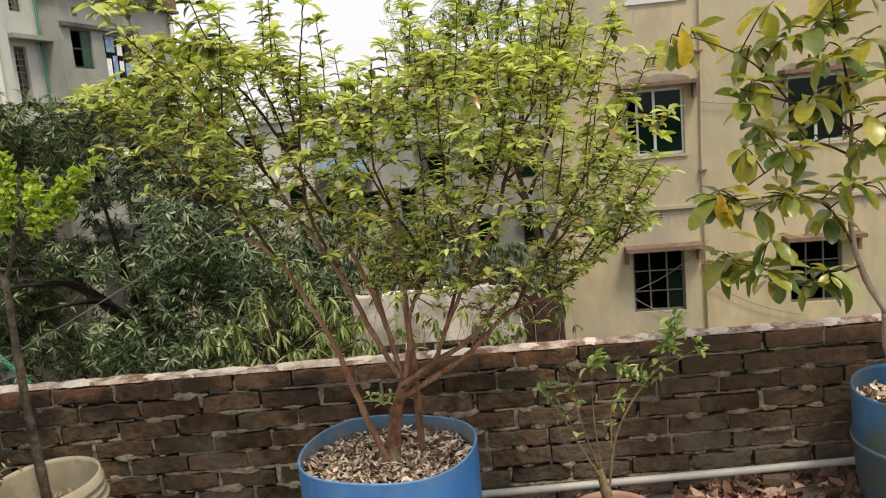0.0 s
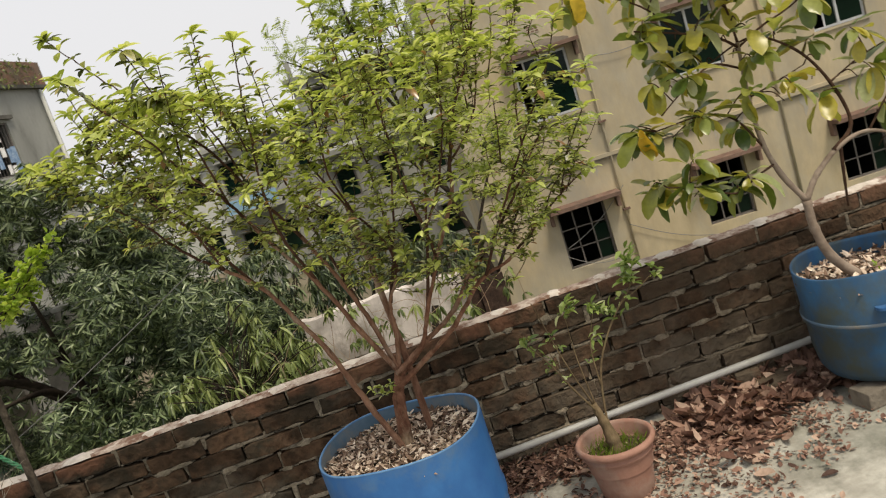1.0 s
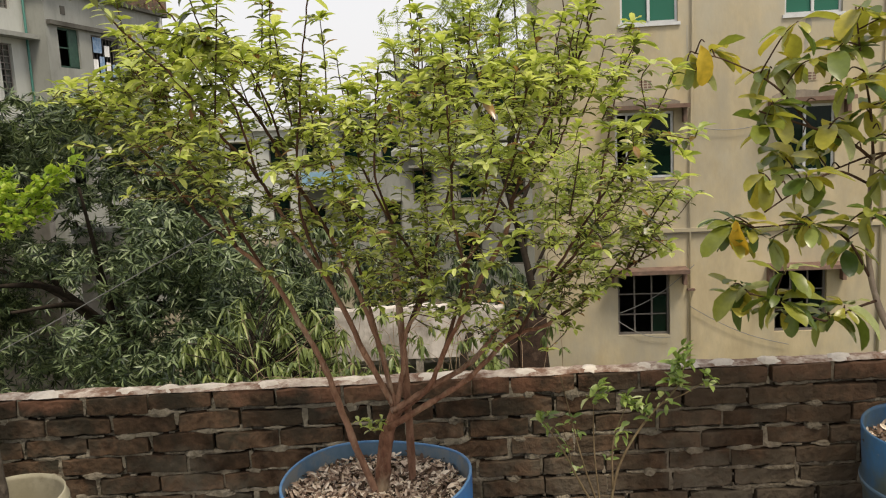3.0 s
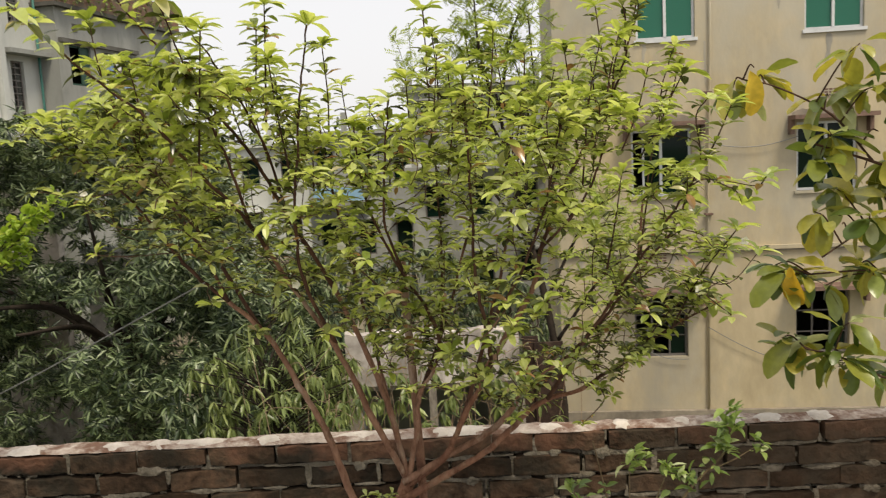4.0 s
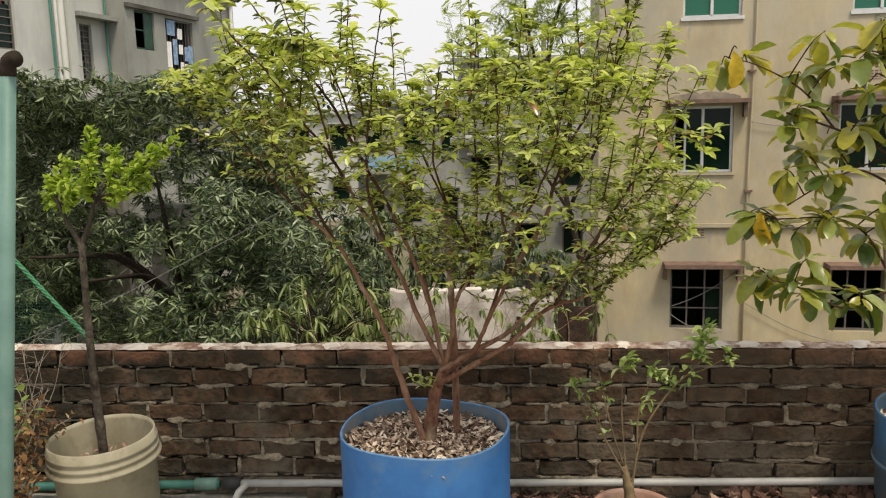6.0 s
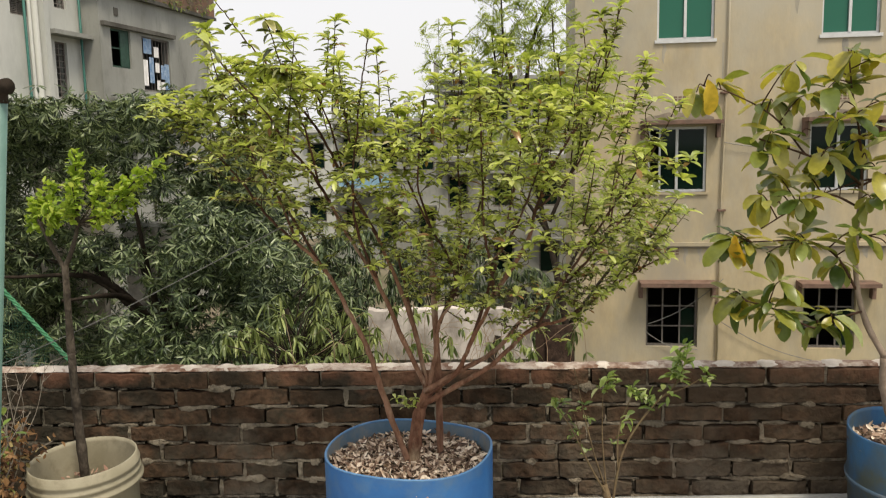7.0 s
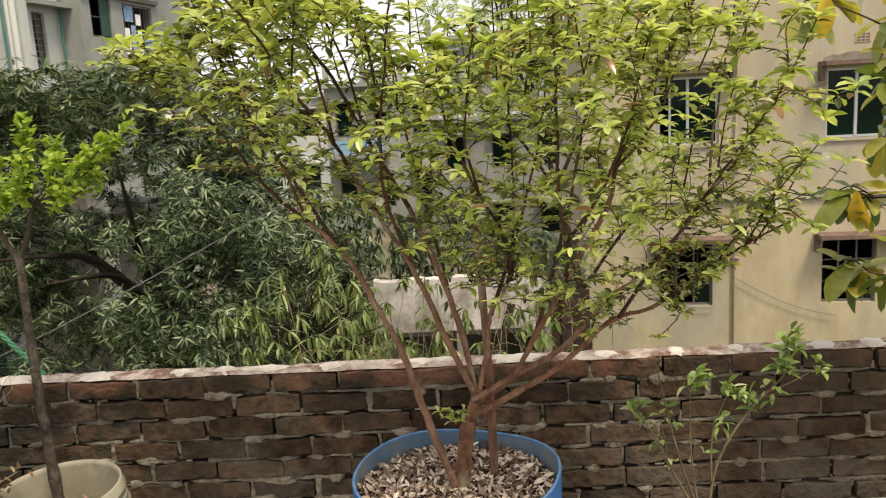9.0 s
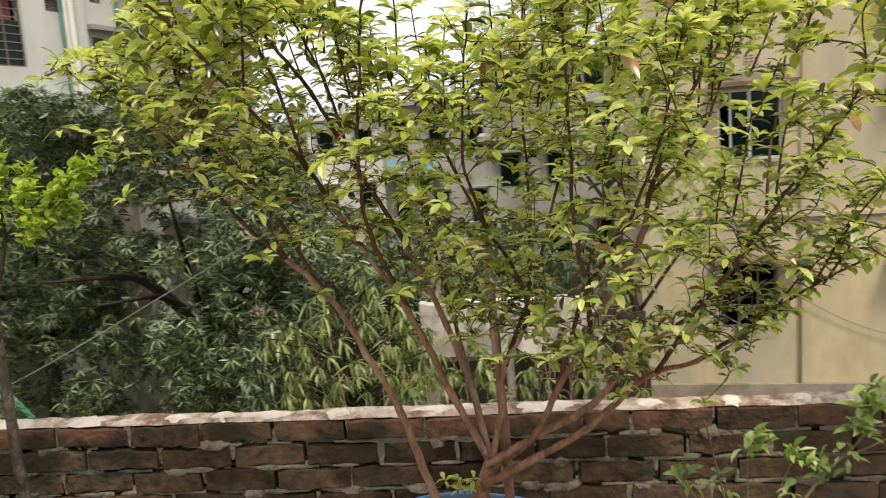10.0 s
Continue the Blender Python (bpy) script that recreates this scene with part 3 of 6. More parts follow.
# grey streaks washed down the render from the roof edge, the sills and the ledge
for i in range(34):
    s = rnd(LEFT + 0.1, 6.5)
    top, long, wide = random.choice(((ROOF - 0.02, rnd(0.8, 2.6), rnd(0.08, 0.35)), (3.33, rnd(0.3, 0.9), rnd(0.04, 0.14)), (5.3, rnd(0.5, 1.6), rnd(0.08, 0.3)), (-0.51, rnd(0.15, 0.5), rnd(0.05, 0.2))))
    if any(a - wide < s < b + wide and top > c and top - long < d for a, b, c, d in LOW + MIDDLE + HIGH):
        continue
    st = Soup()
    rows = 12
    for r in range(rows + 1):
        f = r / rows
        half = wide * 0.5 * (1 - f ** 2) * (0.75 + 0.5 * noise.noise((s * 3, f * 5, i))) + 0.004
        mid = s + 0.05 * noise.noise((s, f * 3, i + 0.5))
        st.v += [(mid - half, -0.004, top - long * f), (mid + half, -0.004, top - long * f)]
    st.f += [(2 * r, 2 * r + 2, 2 * r + 3, 2 * r + 1) for r in range(rows)]
    put("rain_streak", st, M_STREAK, flats)
for s, z in ((0.46, 2.22), (3.4, 2.22), (0.38, -0.66)):
    v = put("vent", Soup().box((s, -0.012, z), (s + 0.26, 0.0, z + 0.17)), M_CREAM, flats)
    # slots are dark raised plates in place of shaded openings
    for r in range(3):
        for c in range(3):
            put("slot", Soup().box((s + 0.02 + c * 0.08, -0.016, z + 0.02 + r * 0.05), (s + 0.08 + c * 0.08, -0.0125, z + 0.05 + r * 0.05)), M_SHADE, v)
pipe_line = [(1.45, -0.05, ROOF - 0.1), (1.44, -0.05, 3.2), (1.38, -0.05, 0.6), (1.36, -0.05, -3.5)]
put("drain_pipe", Soup().tube(pipe_line, 0.02, 8), M_CREAM, flats, "thin cream drain pipe", smooth=True)
put("drain_pipe", Soup().tube([(4.85, -0.04, ROOF - 0.1), (4.83, -0.04, -3.5)], 0.025, 8), M_CREAM, flats, smooth=True)
for z in (2.4, 0.2, -1.6):
    put("pipe_clamp", Soup().box((1.32, -0.1, z), (1.46, 0.0, z + 0.035)), M_SHADE, flats)
for (a, za), (b, zb) in (((0.05, -2.0), (1.45, -1.1)), ((0.0, -2.15), (1.0, -2.5)), ((1.4, 1.5), (2.95, 1.55)), ((1.36, -1.9), (3.2, -2.7))):
    pts = [(a + (b - a) * t, -0.07, za + (zb - za) * t - 0.12 * math.sin(math.pi * t)) for t in (i / 10 for i in range(11))]
    put("cable", Soup().tube(pts, 0.008, 5), M_WIRE, flats)

# ---- grey house with a brick roof parapet ----
grey = thing("grey_house", (-9.72, 30.04, 0), "old grey rendered house with an unplastered brick roof parapet", "building", rot=math.degrees(math.atan2(0.9856, 0.169)))
GH = [(-6.05, -5.05, 3.95, 5.08), (-4.45, -2.85, 3.33, 5.01), (-6.0, -5.1, 0.4, 1.6), (-4.4, -3.0, 0.4, 1.7)]
put("wall", wall_with_holes(Soup(), -6.56, 0.0, GROUND, 6.05, 0.25, GH), M_GREY, grey)
several("side_wall", grey, M_GREY, (((-6.56, 0.25, GROUND), (-6.31, 7, 6.05)), ((-0.25, 0.25, GROUND), (0, 7, 6.05)), ((-6.56, 7, GROUND), (0, 7.25, 6.05))))
# room gloom again comes from the plaster colour
several("floor_slab", grey, M_ROOMGLOOM, [((-6.31, 0.25, z - 0.12), (-0.25, 7, z)) for z in (-0.3, 2.9)])
put("inner_wall", Soup().box((-6.31, 3.2, GROUND), (-0.25, 3.3, 6.05)), M_ROOMGLOOM, grey)
put("roof", Soup().box((-6.75, -0.18, 6.05), (0.2, 7.35, 6.16)), M_GREYDARK, grey, "dark stained concrete roof slab")
pb = Soup()
pb.box((-6.7, -0.14, 6.16), (0.15, 0.0, 6.95)).box((0.01, 0.0, 6.16), (0.15, 7.3, 6.95)).box((-6.7, 0.0, 6.16), (-6.56, 7.3, 6.95))
put("parapet", pb, M_FARBRICK, grey, "bare brick parapet")
shut = put("window", frame_bars(-6.05, -5.05, 3.95, 5.08, 0.07, 0.06), M_SHUTTER, grey, "dark green shuttered window")
put("shutter", Soup().box((-5.52, 0.05, 4.0), (-5.12, 0.085, 5.03)), M_SHUTTER, shut)
put("rail", Soup().box((-5.98, 0.06, 4.5), (-5.52, 0.09, 4.54)), M_SHUTTER, shut)
bal = put("window", frame_bars(-4.45, -2.85, 3.33, 5.01, 0.06, 0.05), M_STEEL, grey, "barred window hung with washing")
for i in range(1, 9):
    x = -4.45 + 1.6 * i / 9
    put("bar", Soup().box((x - 0.008, 0.07, 3.38), (x + 0.008, 0.09, 4.96)), M_STEEL, bal)
for x0, x1, z0, z1, m in ((-4.42, -4.16, 3.5, 4.3, M_CLOTHWHITE), (-4.36, -3.9, 4.5, 4.96, M_CLOTHBLUE), (-4.08, -3.82, 3.6, 4.4, M_CLOTHBLUE), (-3.78, -3.5, 4.42, 4.75, M_CLOTHWHITE), (-3.74, -3.5, 3.95, 4.25, M_CLOTHWHITE), (-3.7, -3.5, 3.4, 3.7, M_CLOTHWHITE), (-3.42, -3.12, 3.75, 4.2, M_CLOTHBLUE), (-3.2, -2.92, 3.42, 4.25, M_CLOTHBLUE), (-3.46, -3.22, 3.42, 3.66, M_CLOTHWHITE)):
    c = Soup()
    n0 = len(c.v)
    for i in range(7):
        x = x0 + (x1 - x0) * i / 6
        y = 0.02 + 0.02 * math.sin(i * 2.1)
        c.v += [(x, y, z0), (x, y - 0.01, z1)]
    c.f += [(n0 + 2 * i, n0 + 2 * i + 2, n0 + 2 * i + 3, n0 + 2 * i + 1) for i in range(6)]
    put("washing", c, m, grey)
put("ledge", Soup().box((-6.9, -0.55, 2.88), (-2.6, 0.0, 3.02)), M_GREY, grey)
put("edge_trim", Soup().box((-4.75, -0.05, 2.98), (-2.7, 0.0, 3.1)), M_PALE, grey)
put("lintel", Soup().box((-6.5, -0.12, 5.1), (-2.6, 0.0, 5.22)), M_GREYDARK, grey)
# vent opening: a dark raised plate stands in for its shade
put("vent", Soup().box((-5.82, -0.02, 5.45), (-5.62, 0.0, 5.68)), M_ROOMGLOOM, grey)
put("drain_pipe", Soup().tube([(-0.35, -0.1, 6.0), (-0.35, -0.1, GROUND)], 0.06, 8), M_PALE, grey, smooth=True)
tuft = Soup()
for i in range(420):
    p = Vector((rnd(-6.7, 0.1), rnd(-0.3, -0.12), 6.15 + abs(random.gauss(0, 0.3)) + (0.45 if random.random() < 0.4 else 0)))
    if noise.noise((p.x * 0.8, 4.2, 0)) > -0.1:
        tuft.sliver(p, rvec() + Vector((0, -0.4, -0.3)), Vector((0, 0, 1)), rnd(0.1, 0.25), rnd(0.05, 0.1))
put("roof_weed", tuft, M_MANGOLIGHT, grey, "weeds growing from the roof edge", kind="stuff")

# ---- pale house beside it ----
pale = thing("pale_house", (-9.72, 30.04, 0), "pale painted house with barred windows and grey drain pipes", "building", rot=math.degrees(math.atan2(0.9856, 0.169)))
PH = [(-7.75, -7.25, 3.0, 4.53), (-7.65, -7.12, 5.45, 6.6), (-9.35, -8.66, 5.05, 5.45), (-12.4, -10.15, 3.63, 5.4), (-12.4, -10.4, 0.2, 1.8)]
put("wall", wall_with_holes(Soup(), -22.0, -6.56, GROUND, 9.5, 0.25, PH, 0.6), M_PALE, pale)
several("side_wall", pale, M_PALE, (((-22, 0.85, GROUND), (-21.75, 8, 9.5)), ((-6.81, 0.85, GROUND), (-6.56, 8, 9.5)), ((-22, 8, GROUND), (-6.56, 8.25, 9.5))))
# these rooms are shaded by their dark plaster too
several("floor_slab", pale, M_ROOMGLOOM, [((-21.75, 0.85, z - 0.12), (-6.81, 8, z)) for z in (-0.3, 2.75, 5.9)])
put("inner_wall", Soup().box((-21.75, 3.6, GROUND), (-6.81, 3.7, 9.5)), M_ROOMGLOOM, pale)
put("roof", Soup().box((-22.2, 0.4, 9.5), (-6.4, 8.4, 9.66)), M_PALE, pale)
put("ledge", Soup().box((-8.2, 0.2, 4.68), (-6.56, 0.6, 4.8)), M_GREY, pale)
put("floor_band", Soup().box((-22, 0.25, 2.72), (-8.3, 0.6, 2.9)), M_PALE, pale)
put("fin", Soup().box((-8.5, 0.28, GROUND), (-8.3, 0.6, 9.5)), M_PALE, pale)
for s, r, m in ((-8.62, 0.09, M_PALE), (-8.82, 0.045, M_PALE), (-9.0, 0.035, M_TEAL), (-6.75, 0.035, M_TEAL)):
    put("drain_pipe", Soup().tube([(s, 0.47, 9.4), (s, 0.47, GROUND)], r, 8), m, pale, smooth=True)
for a, b, c, d in PH:
    grille_window(pale, a, b, c, d, 4 if b - a > 1 else 2, 9, inset=0.68)
cur = Soup()
for x0, x1, z0 in ((-12.3, -11.75, 4.3), (-11.6, -10.9, 4.55), (-10.8, -10.3, 4.35)):
    n0 = len(cur.v)
    for i in range(13):
        x = x0 + (x1 - x0) * i / 12
        y = 0.84 + 0.035 * math.sin(i * 1.9)
        cur.v += [(x, y, z0 + 0.05 * math.sin(i)), (x, y, 5.34)]
    cur.f += [(n0 + 2 * i, n0 + 2 * i + 2, n0 + 2 * i + 3, n0 + 2 * i + 1) for i in range(12)]
put("curtain", cur, M_CLOTHRED, pale, "faded red curtains")


# ---- far houses between the trees ----
def far_house(loc, w, h, d, mat, label, floors, bays, rot=0.0, rail=None):
    house = thing("far_house", loc, label, "building", "far houses", rot=rot)
    step = h / floors
    holes = []
    for f in range(floors):
        for b in range(bays):
            a = w * (b + 0.25) / bays
            holes.append((a, a + w * 0.45 / bays, f * step + step * 0.32, f * step + step * 0.8))
    put("wall", wall_with_holes(Soup(), 0, w, 0, h, 0.25, holes), mat, house)
    several("side_wall", house, mat, (((0, 0.25, 0), (0.25, d, h)), ((w - 0.25, 0.25, 0), (w, d, h)), ((0.25, 2.5, 0), (w - 0.25, 2.7, h))))
    put("roof", Soup().box((-0.3, -0.4, h), (w + 0.3, d, h + 0.18)), mat, house)
    for a, b, c, e in holes:
        win = put("window", frame_bars(a, b, c, e, 0.08, 0.06), M_STEEL, house)
        put("pane", Soup().box((a + 0.06, 0.1, c + 0.06), (b - 0.06, 0.106, e - 0.06)), M_DARKGLASS, win)
        put("sunshade", Soup().box((a - 0.12, -0.4, e + 0.06), (b + 0.12, 0.0, e + 0.14)), mat, house)
    for x in range(bays + 1):
        put("roof_post", Soup().box((w * x / bays * 0.96, -0.1, h + 0.18), (w * x / bays * 0.96 + 0.25, 0.15, h + 1.0)), mat, house)
    if rail:
        put("rail", Soup().box((0.3, -0.9, step + 0.35), (w * 0.5, -0.84, step + 0.95)), rail, house, "blue painted balcony rail")
        put("balcony", Soup().box((0.1, -1.0, step + 0.15), (w * 0.5 + 0.2, 0.0, step + 0.3)), mat, house)
    return house


far_house((-6.8, 38, GROUND), 5.2, 6.6, 6, M_GREY, "far grey house with a blue balcony rail", 2, 3, 3, M_BLUERAIL)
far_house((-2.2, 41, GROUND), 6.4, 8.6, 6, M_GREY, "far grey concrete house with an unfinished roof", 3, 3, -2)
far_house((-1.6, 30, GROUND), 5.0, 5.0, 5, M_GREY, "far low grey house with a dark roof edge", 2, 3, 2)
far_house((-13.0, 48, GROUND), 9, 6.3, 6, M_PALE, "far pale house under the skyline", 2, 4, 4)
far_house((5.0, 44, GROUND), 8, 9.0, 6, M_GREY, "far grey house behind the flats", 3, 4, 0)

# ---- low store with a pale parapet below the terrace ----
store = thing("store_shed", (-1.56, 11.0, GROUND), "low store with a pale plastered roof parapet and dark open front", "shed")
edge = Soup()
for i in range(46):
    x = 2.25 * i / 45
    top = 3.57 + 0.05 * noise.noise((x * 2.1, 0.4, 7.0)) + 0.03 * noise.noise((x * 9, 1.4, 3.0)) - (0.12 * max(0, x - 1.75))
    edge.v += [(x, 0, 2.85), (x, -0.004, 3.2), (x, 0, top - 0.015), (x, 0.02, top), (x, 0.12, top), (x, 0.14, 2.85)]
for i in range(45):
    edge.f += [(i * 6 + j, i * 6 + 6 + j, i * 6 + 6 + (j + 1) % 6, i * 6 + (j + 1) % 6) for j in range(6)]
edge.f += [(5, 4, 3, 2, 1, 0), tuple(270 + j for j in range(6))]
put("parapet", edge, M_TIN, store, "pale plastered parapet with a crumbling top edge", smooth=False)
put("roof", Soup().box((0.0, 0.14, 2.75), (2.3, 3.0, 2.9)), M_TIN, store)
put("back_wall", Soup().box((0, 2.85, 0), (2.3, 3.0, 2.75)), M_GREY, store)
several("side_wall", store, M_GREY, (((0, 0.14, 0), (0.15, 2.85, 2.75)), ((2.15, 0.14, 0), (2.3, 2.85, 2.75))))
several("post", store, M_GREYBARK, [((x, 0.02, 0), (x + 0.1, 0.12, 2.85)) for x in (0.0, 1.05, 2.2)])
# dark sheets added where only the shaded gap between the houses is
sheet = thing("rusty_sheet", (0.62, 11.9, GROUND), "added dark sheets standing in for the shaded gap between the houses", "fence")
put("sheet", Soup().box((0.18, 0, 0), (0.40, 0.04, 3.2)), M_RUST_GAPSHADE, sheet)
put("sheet", Soup().box((0.34, -0.05, 0), (0.74, -0.01, 3.12)), M_RUST_GAPSHADE, sheet)
put("post", Soup().box((-0.12, -0.12, 0), (-0.02, -0.02, 3.2)), M_GREYBARK, sheet)
# plain box added in place of a dark leaning tree trunk
plank = thing("leaning_plank", (0.12, 10.75, GROUND), "plank-shaped box standing in for a dark tree trunk leaning by the store", "plank")
pk = Soup().box((-0.04, -0.02, 0), (0.06, 0.02, 4.0))
put("plank", pk, M_DARKBARK, plank)
plank.matrix_world = pose(-0.75, 10.9, GROUND, -2, 17, 0)

# ---- garden walls and stubs seen between the mango branches ----
for loc, w, h, lab in (((-6.9, 15.4, GROUND), 1.1, 4.3, "pale concrete pillar among the trees"), ((-4.9, 16.2, GROUND), 1.8, 3.2, "pale plastered garden wall among the trees"), ((-9.2, 16.5, GROUND), 1.3, 5.6, "pale concrete pillar among the trees")):
    gw = thing("garden_wall", loc, lab, "wall")
    put("wall", Soup().box((0, 0, 0), (w, 0.25, h)), M_TIN, gw, bevel=0.02)
    put("coping", Soup().box((-0.05, -0.05, h), (w + 0.05, 0.3, h + 0.08)), M_GREY, gw)


# ---- planters ----
def mulch_bed(parent, cx, cy, z, r, count, mat, size=(0.012, 0.03), name="mulch", label=""):
    s = Soup()
    n0 = len(s.v)
    s.v.append((cx, cy, z + 0.012))
    rings, seg = 6, 30
    for i in range(1, rings + 1):
        for j in range(seg):
            a = math.tau * j / seg
            s.v.append((cx + r * i / rings * math.cos(a), cy + r * i / rings * math.sin(a), z + 0.02 * noise.noise((i * 0.8, math.cos(a) * 2, math.sin(a) * 2)) + 0.01 * (1 - i / rings)))
    s.f += [(n0, n0 + 1 + j, n0 + 1 + (j + 1) % seg) for j in range(seg)]
    for i in range(rings - 1):
        a, b = n0 + 1 + i * seg, n0 + 1 + (i + 1) * seg
        s.f += [(a + j, b + j, b + (j + 1) % seg, a + (j + 1) % seg) for j in range(seg)]
    put("soil", s, M_SOIL, parent)
    c = Soup()
    for i in range(count):
        a, q = rnd(0, math.tau), r * 0.98 * math.sqrt(random.random())
        p = Vector((cx + q * math.cos(a), cy + q * math.sin(a), z + 0.016 + rnd(0, 0.016)))
        d = Vector((math.cos(b := rnd(0, math.tau)), math.sin(b), rnd(-0.35, 0.6)))
        c.leaf(p - d * 0.01, d, Vector((rnd(-0.8, 0.8), rnd(-0.8, 0.8), 1)), rnd(*size), rnd(size[0] * 0.4, size[1] * 0.42), rnd(-0.5, 0.5), rnd(-0.7, 0.9))
    put(name, c, mat, parent, label, kind="stuff")


def wobble_rim(soup, amount, seg):
    """Let the upper rings of a cut barrel lean in and out a little."""
    top = max(v[2] for v in soup.v)
    for i, (x, y, z) in enumerate(soup.v):
        k = max(0.0, z / top) ** 3
        a = math.atan2(y, x)
        s = 1 + amount * k * (math.sin(2 * a + 0.6) + 0.4 * math.sin(5 * a))
        soup.v[i] = (x * s, y * s, z + k * 0.008 * math.sin(3 * a + 1.1))
    return soup


drum = thing("drum_planter", (-0.262, 2.865, 0), "bright blue plastic barrel cut down as a tree planter", "planter")
R = 0.305
prof = [(0.28, 0.0), (0.296, 0.02), (R, 0.06), (R, 0.25), (R + 0.006, 0.27), (R + 0.006, 0.30), (R, 0.32), (R, 0.582), (R - 0.002, 0.588)]
put("barrel", wobble_rim(Soup().lathe(prof, 56), 0.008, 56), M_BLUE, drum, smooth=True)
put("inner_face", wobble_rim(Soup().lathe([(R - 0.007, 0.587), (R - 0.009, 0.57), (R - 0.011, 0.32), (R - 0.011, 0.2)], 56), 0.008, 56), M_BLUE_DUSTY, drum, "dusty inside of the barrel", smooth=True)
# thin ring: scuffed edge plus a highlight put into its colour
put("rim", wobble_rim(Soup().lathe([(R - 0.002, 0.586), (R + 0.0005, 0.590), (R - 0.0045, 0.5935), (R - 0.009, 0.590), (R - 0.007, 0.585)], 56), 0.008, 56), M_BLUE_RIMLIGHT, drum, "scuffed cut rim with its highlight in paler blue", smooth=True)
put("base", Soup().lathe([(0.01, 0.004), (0.275, 0.004)], 40), M_BLUE, drum)
mulch_bed(drum, 0, 0, 0.515, R - 0.012, 2700, M_MULCH, (0.012, 0.042), label="dry chopped leaf mulch")

drum2 = thing("drum_planter", (1.735, 3.13, 0), "faded dirty blue barrel planter standing on cement blocks", "planter")
R2 = 0.285
prof2 = [(0.01, 0.075), (0.19, 0.075), (0.235, 0.09), (0.255, 0.125), (0.268, 0.20), (0.274, 0.305), (0.282, 0.32), (0.284, 0.36), (0.277, 0.375), (R2, 0.545), (R2 - 0.006, 0.55), (R2 - 0.01, 0.535), (R2 - 0.012, 0.38), (0.26, 0.28)]
put("barrel", wobble_rim(Soup().lathe(prof2, 56), 0.012, 56), M_BLUE_DIRTY, drum2, smooth=True)
put("band", Soup().lathe([(0.2848, 0.338), (0.2868, 0.341), (0.2870, 0.349), (0.2850, 0.352)], 56), M_BLUE_DUSTY, drum2, "dusty pale band moulded round the barrel", smooth=True)
mulch_bed(drum2, 0, 0, 0.455, R2 - 0.014, 900, M_MULCH, (0.018, 0.055), label="dry fallen leaves on soil")
put("bung", Soup().lathe([(0.03, 0), (0.03, 0.012), (0.0, 0.012)], 14, (-0.12, -0.258, 0.41)), M_BLUE, drum2)
weeds = Soup()
for i in range(90):
    p = Vector((rnd(0.02, 0.2), rnd(-0.2, 0.05), 0.465))
    weeds.leaf(p, Vector((rnd(-1, 1), rnd(-1, 1), rnd(0.5, 1.6))), Vector((0, 0, 1)), rnd(0.025, 0.05), rnd(0.012, 0.02))
put("weed_tuft", weeds, M_GRASS, drum2, "small green weeds", kind="stuff")
for x, y, a in ((1.58, 2.98, 8), (1.86, 2.94, -5), (1.72, 3.28, 3)):
    b = thing("cement_block", (x, y, 0), "rough cement block under the barrel", "block", "blocks under the barrel", rot=a)
    put("block", Soup().box((-0.09, -0.055, 0), (0.09, 0.055, 0.073)), M_BLOCK, b, bevel=0.006)

bucket = thing("bucket_planter", (-1.645, 3.14, 0), "ivory plastic bucket with a ribbed rim used as a tree planter", "planter")
bucket.matrix_world = pose(-1.61, 3.15, 0.0, 3, -1.5, 0)
profb = [(0.01, 0.0), (0.19, 0.0), (0.20, 0.01), (0.215, 0.335), (0.222, 0.338), (0.238, 0.342), (0.240, 0.352), (0.226, 0.356), (0.225, 0.372), (0.232, 0.376), (0.232, 0.386), (0.224, 0.390), (0.224, 0.404), (0.231, 0.408), (0.231, 0.418), (0.224, 0.424), (0.223, 0.448), (0.217, 0.450), (0.214, 0.43), (0.205, 0.2)]
profb = [(r * 0.935, z) for r, z in profb]
put("bucket", Soup().lathe(profb, 56), M_CREAMPLASTIC, bucket, smooth=True)
mulch_bed(bucket, 0, 0, 0.29, 0.193, 130, M_DRYLEAF, (0.015, 0.04), label="dark soil with dry leaves")
lab = Soup()
lab.box((-0.045, -0.1995, 0.19), (-0.008, -0.1925, 0.225))
put("printed_mark", lab, M_STEEL, bucket, "small worn printed mark")
put("printed_mark", Soup().box((0.070, -0.1895, 0.13), (0.079, -0.178, 0.21)), M_STEEL, bucket)

pot = thing("flower_pot", (0.505, 2.985, 0), "terracotta coloured plastic flower pot with a thick rim", "planter")
profp = [(0.01, 0.0), (0.098, 0.0), (0.104, 0.012), (0.112, 0.06), (0.128, 0.165), (0.131, 0.172), (0.139, 0.176), (0.141, 0.188), (0.136, 0.194), (0.139, 0.203), (0.155, 0.210), (0.158, 0.222), (0.152, 0.233), (0.142, 0.235), (0.136, 0.222), (0.126, 0.12)]
put("pot", Soup().lathe(profp, 48), M_TERRA, pot, smooth=True)
mulch_bed(pot, 0, 0, 0.165, 0.13, 60, M_DRYLEAF, (0.01, 0.025), label="soil with a few dry leaves")
wd = Soup()
for i in range(420):
    a, q = rnd(0, math.tau), rnd(0.03, 0.125)
    p = Vector((q * math.cos(a), q * math.sin(a), 0.17))
    wd.sliver(p, Vector((rnd(-0.7, 0.7), rnd(-0.7, 0.7), 1)), Vector((1, 0.3, 0)), rnd(0.02, 0.07), rnd(0.003, 0.006))
put("weed_tuft", wd, M_GRASS, pot, "fine bright green weeds", kind="stuff")


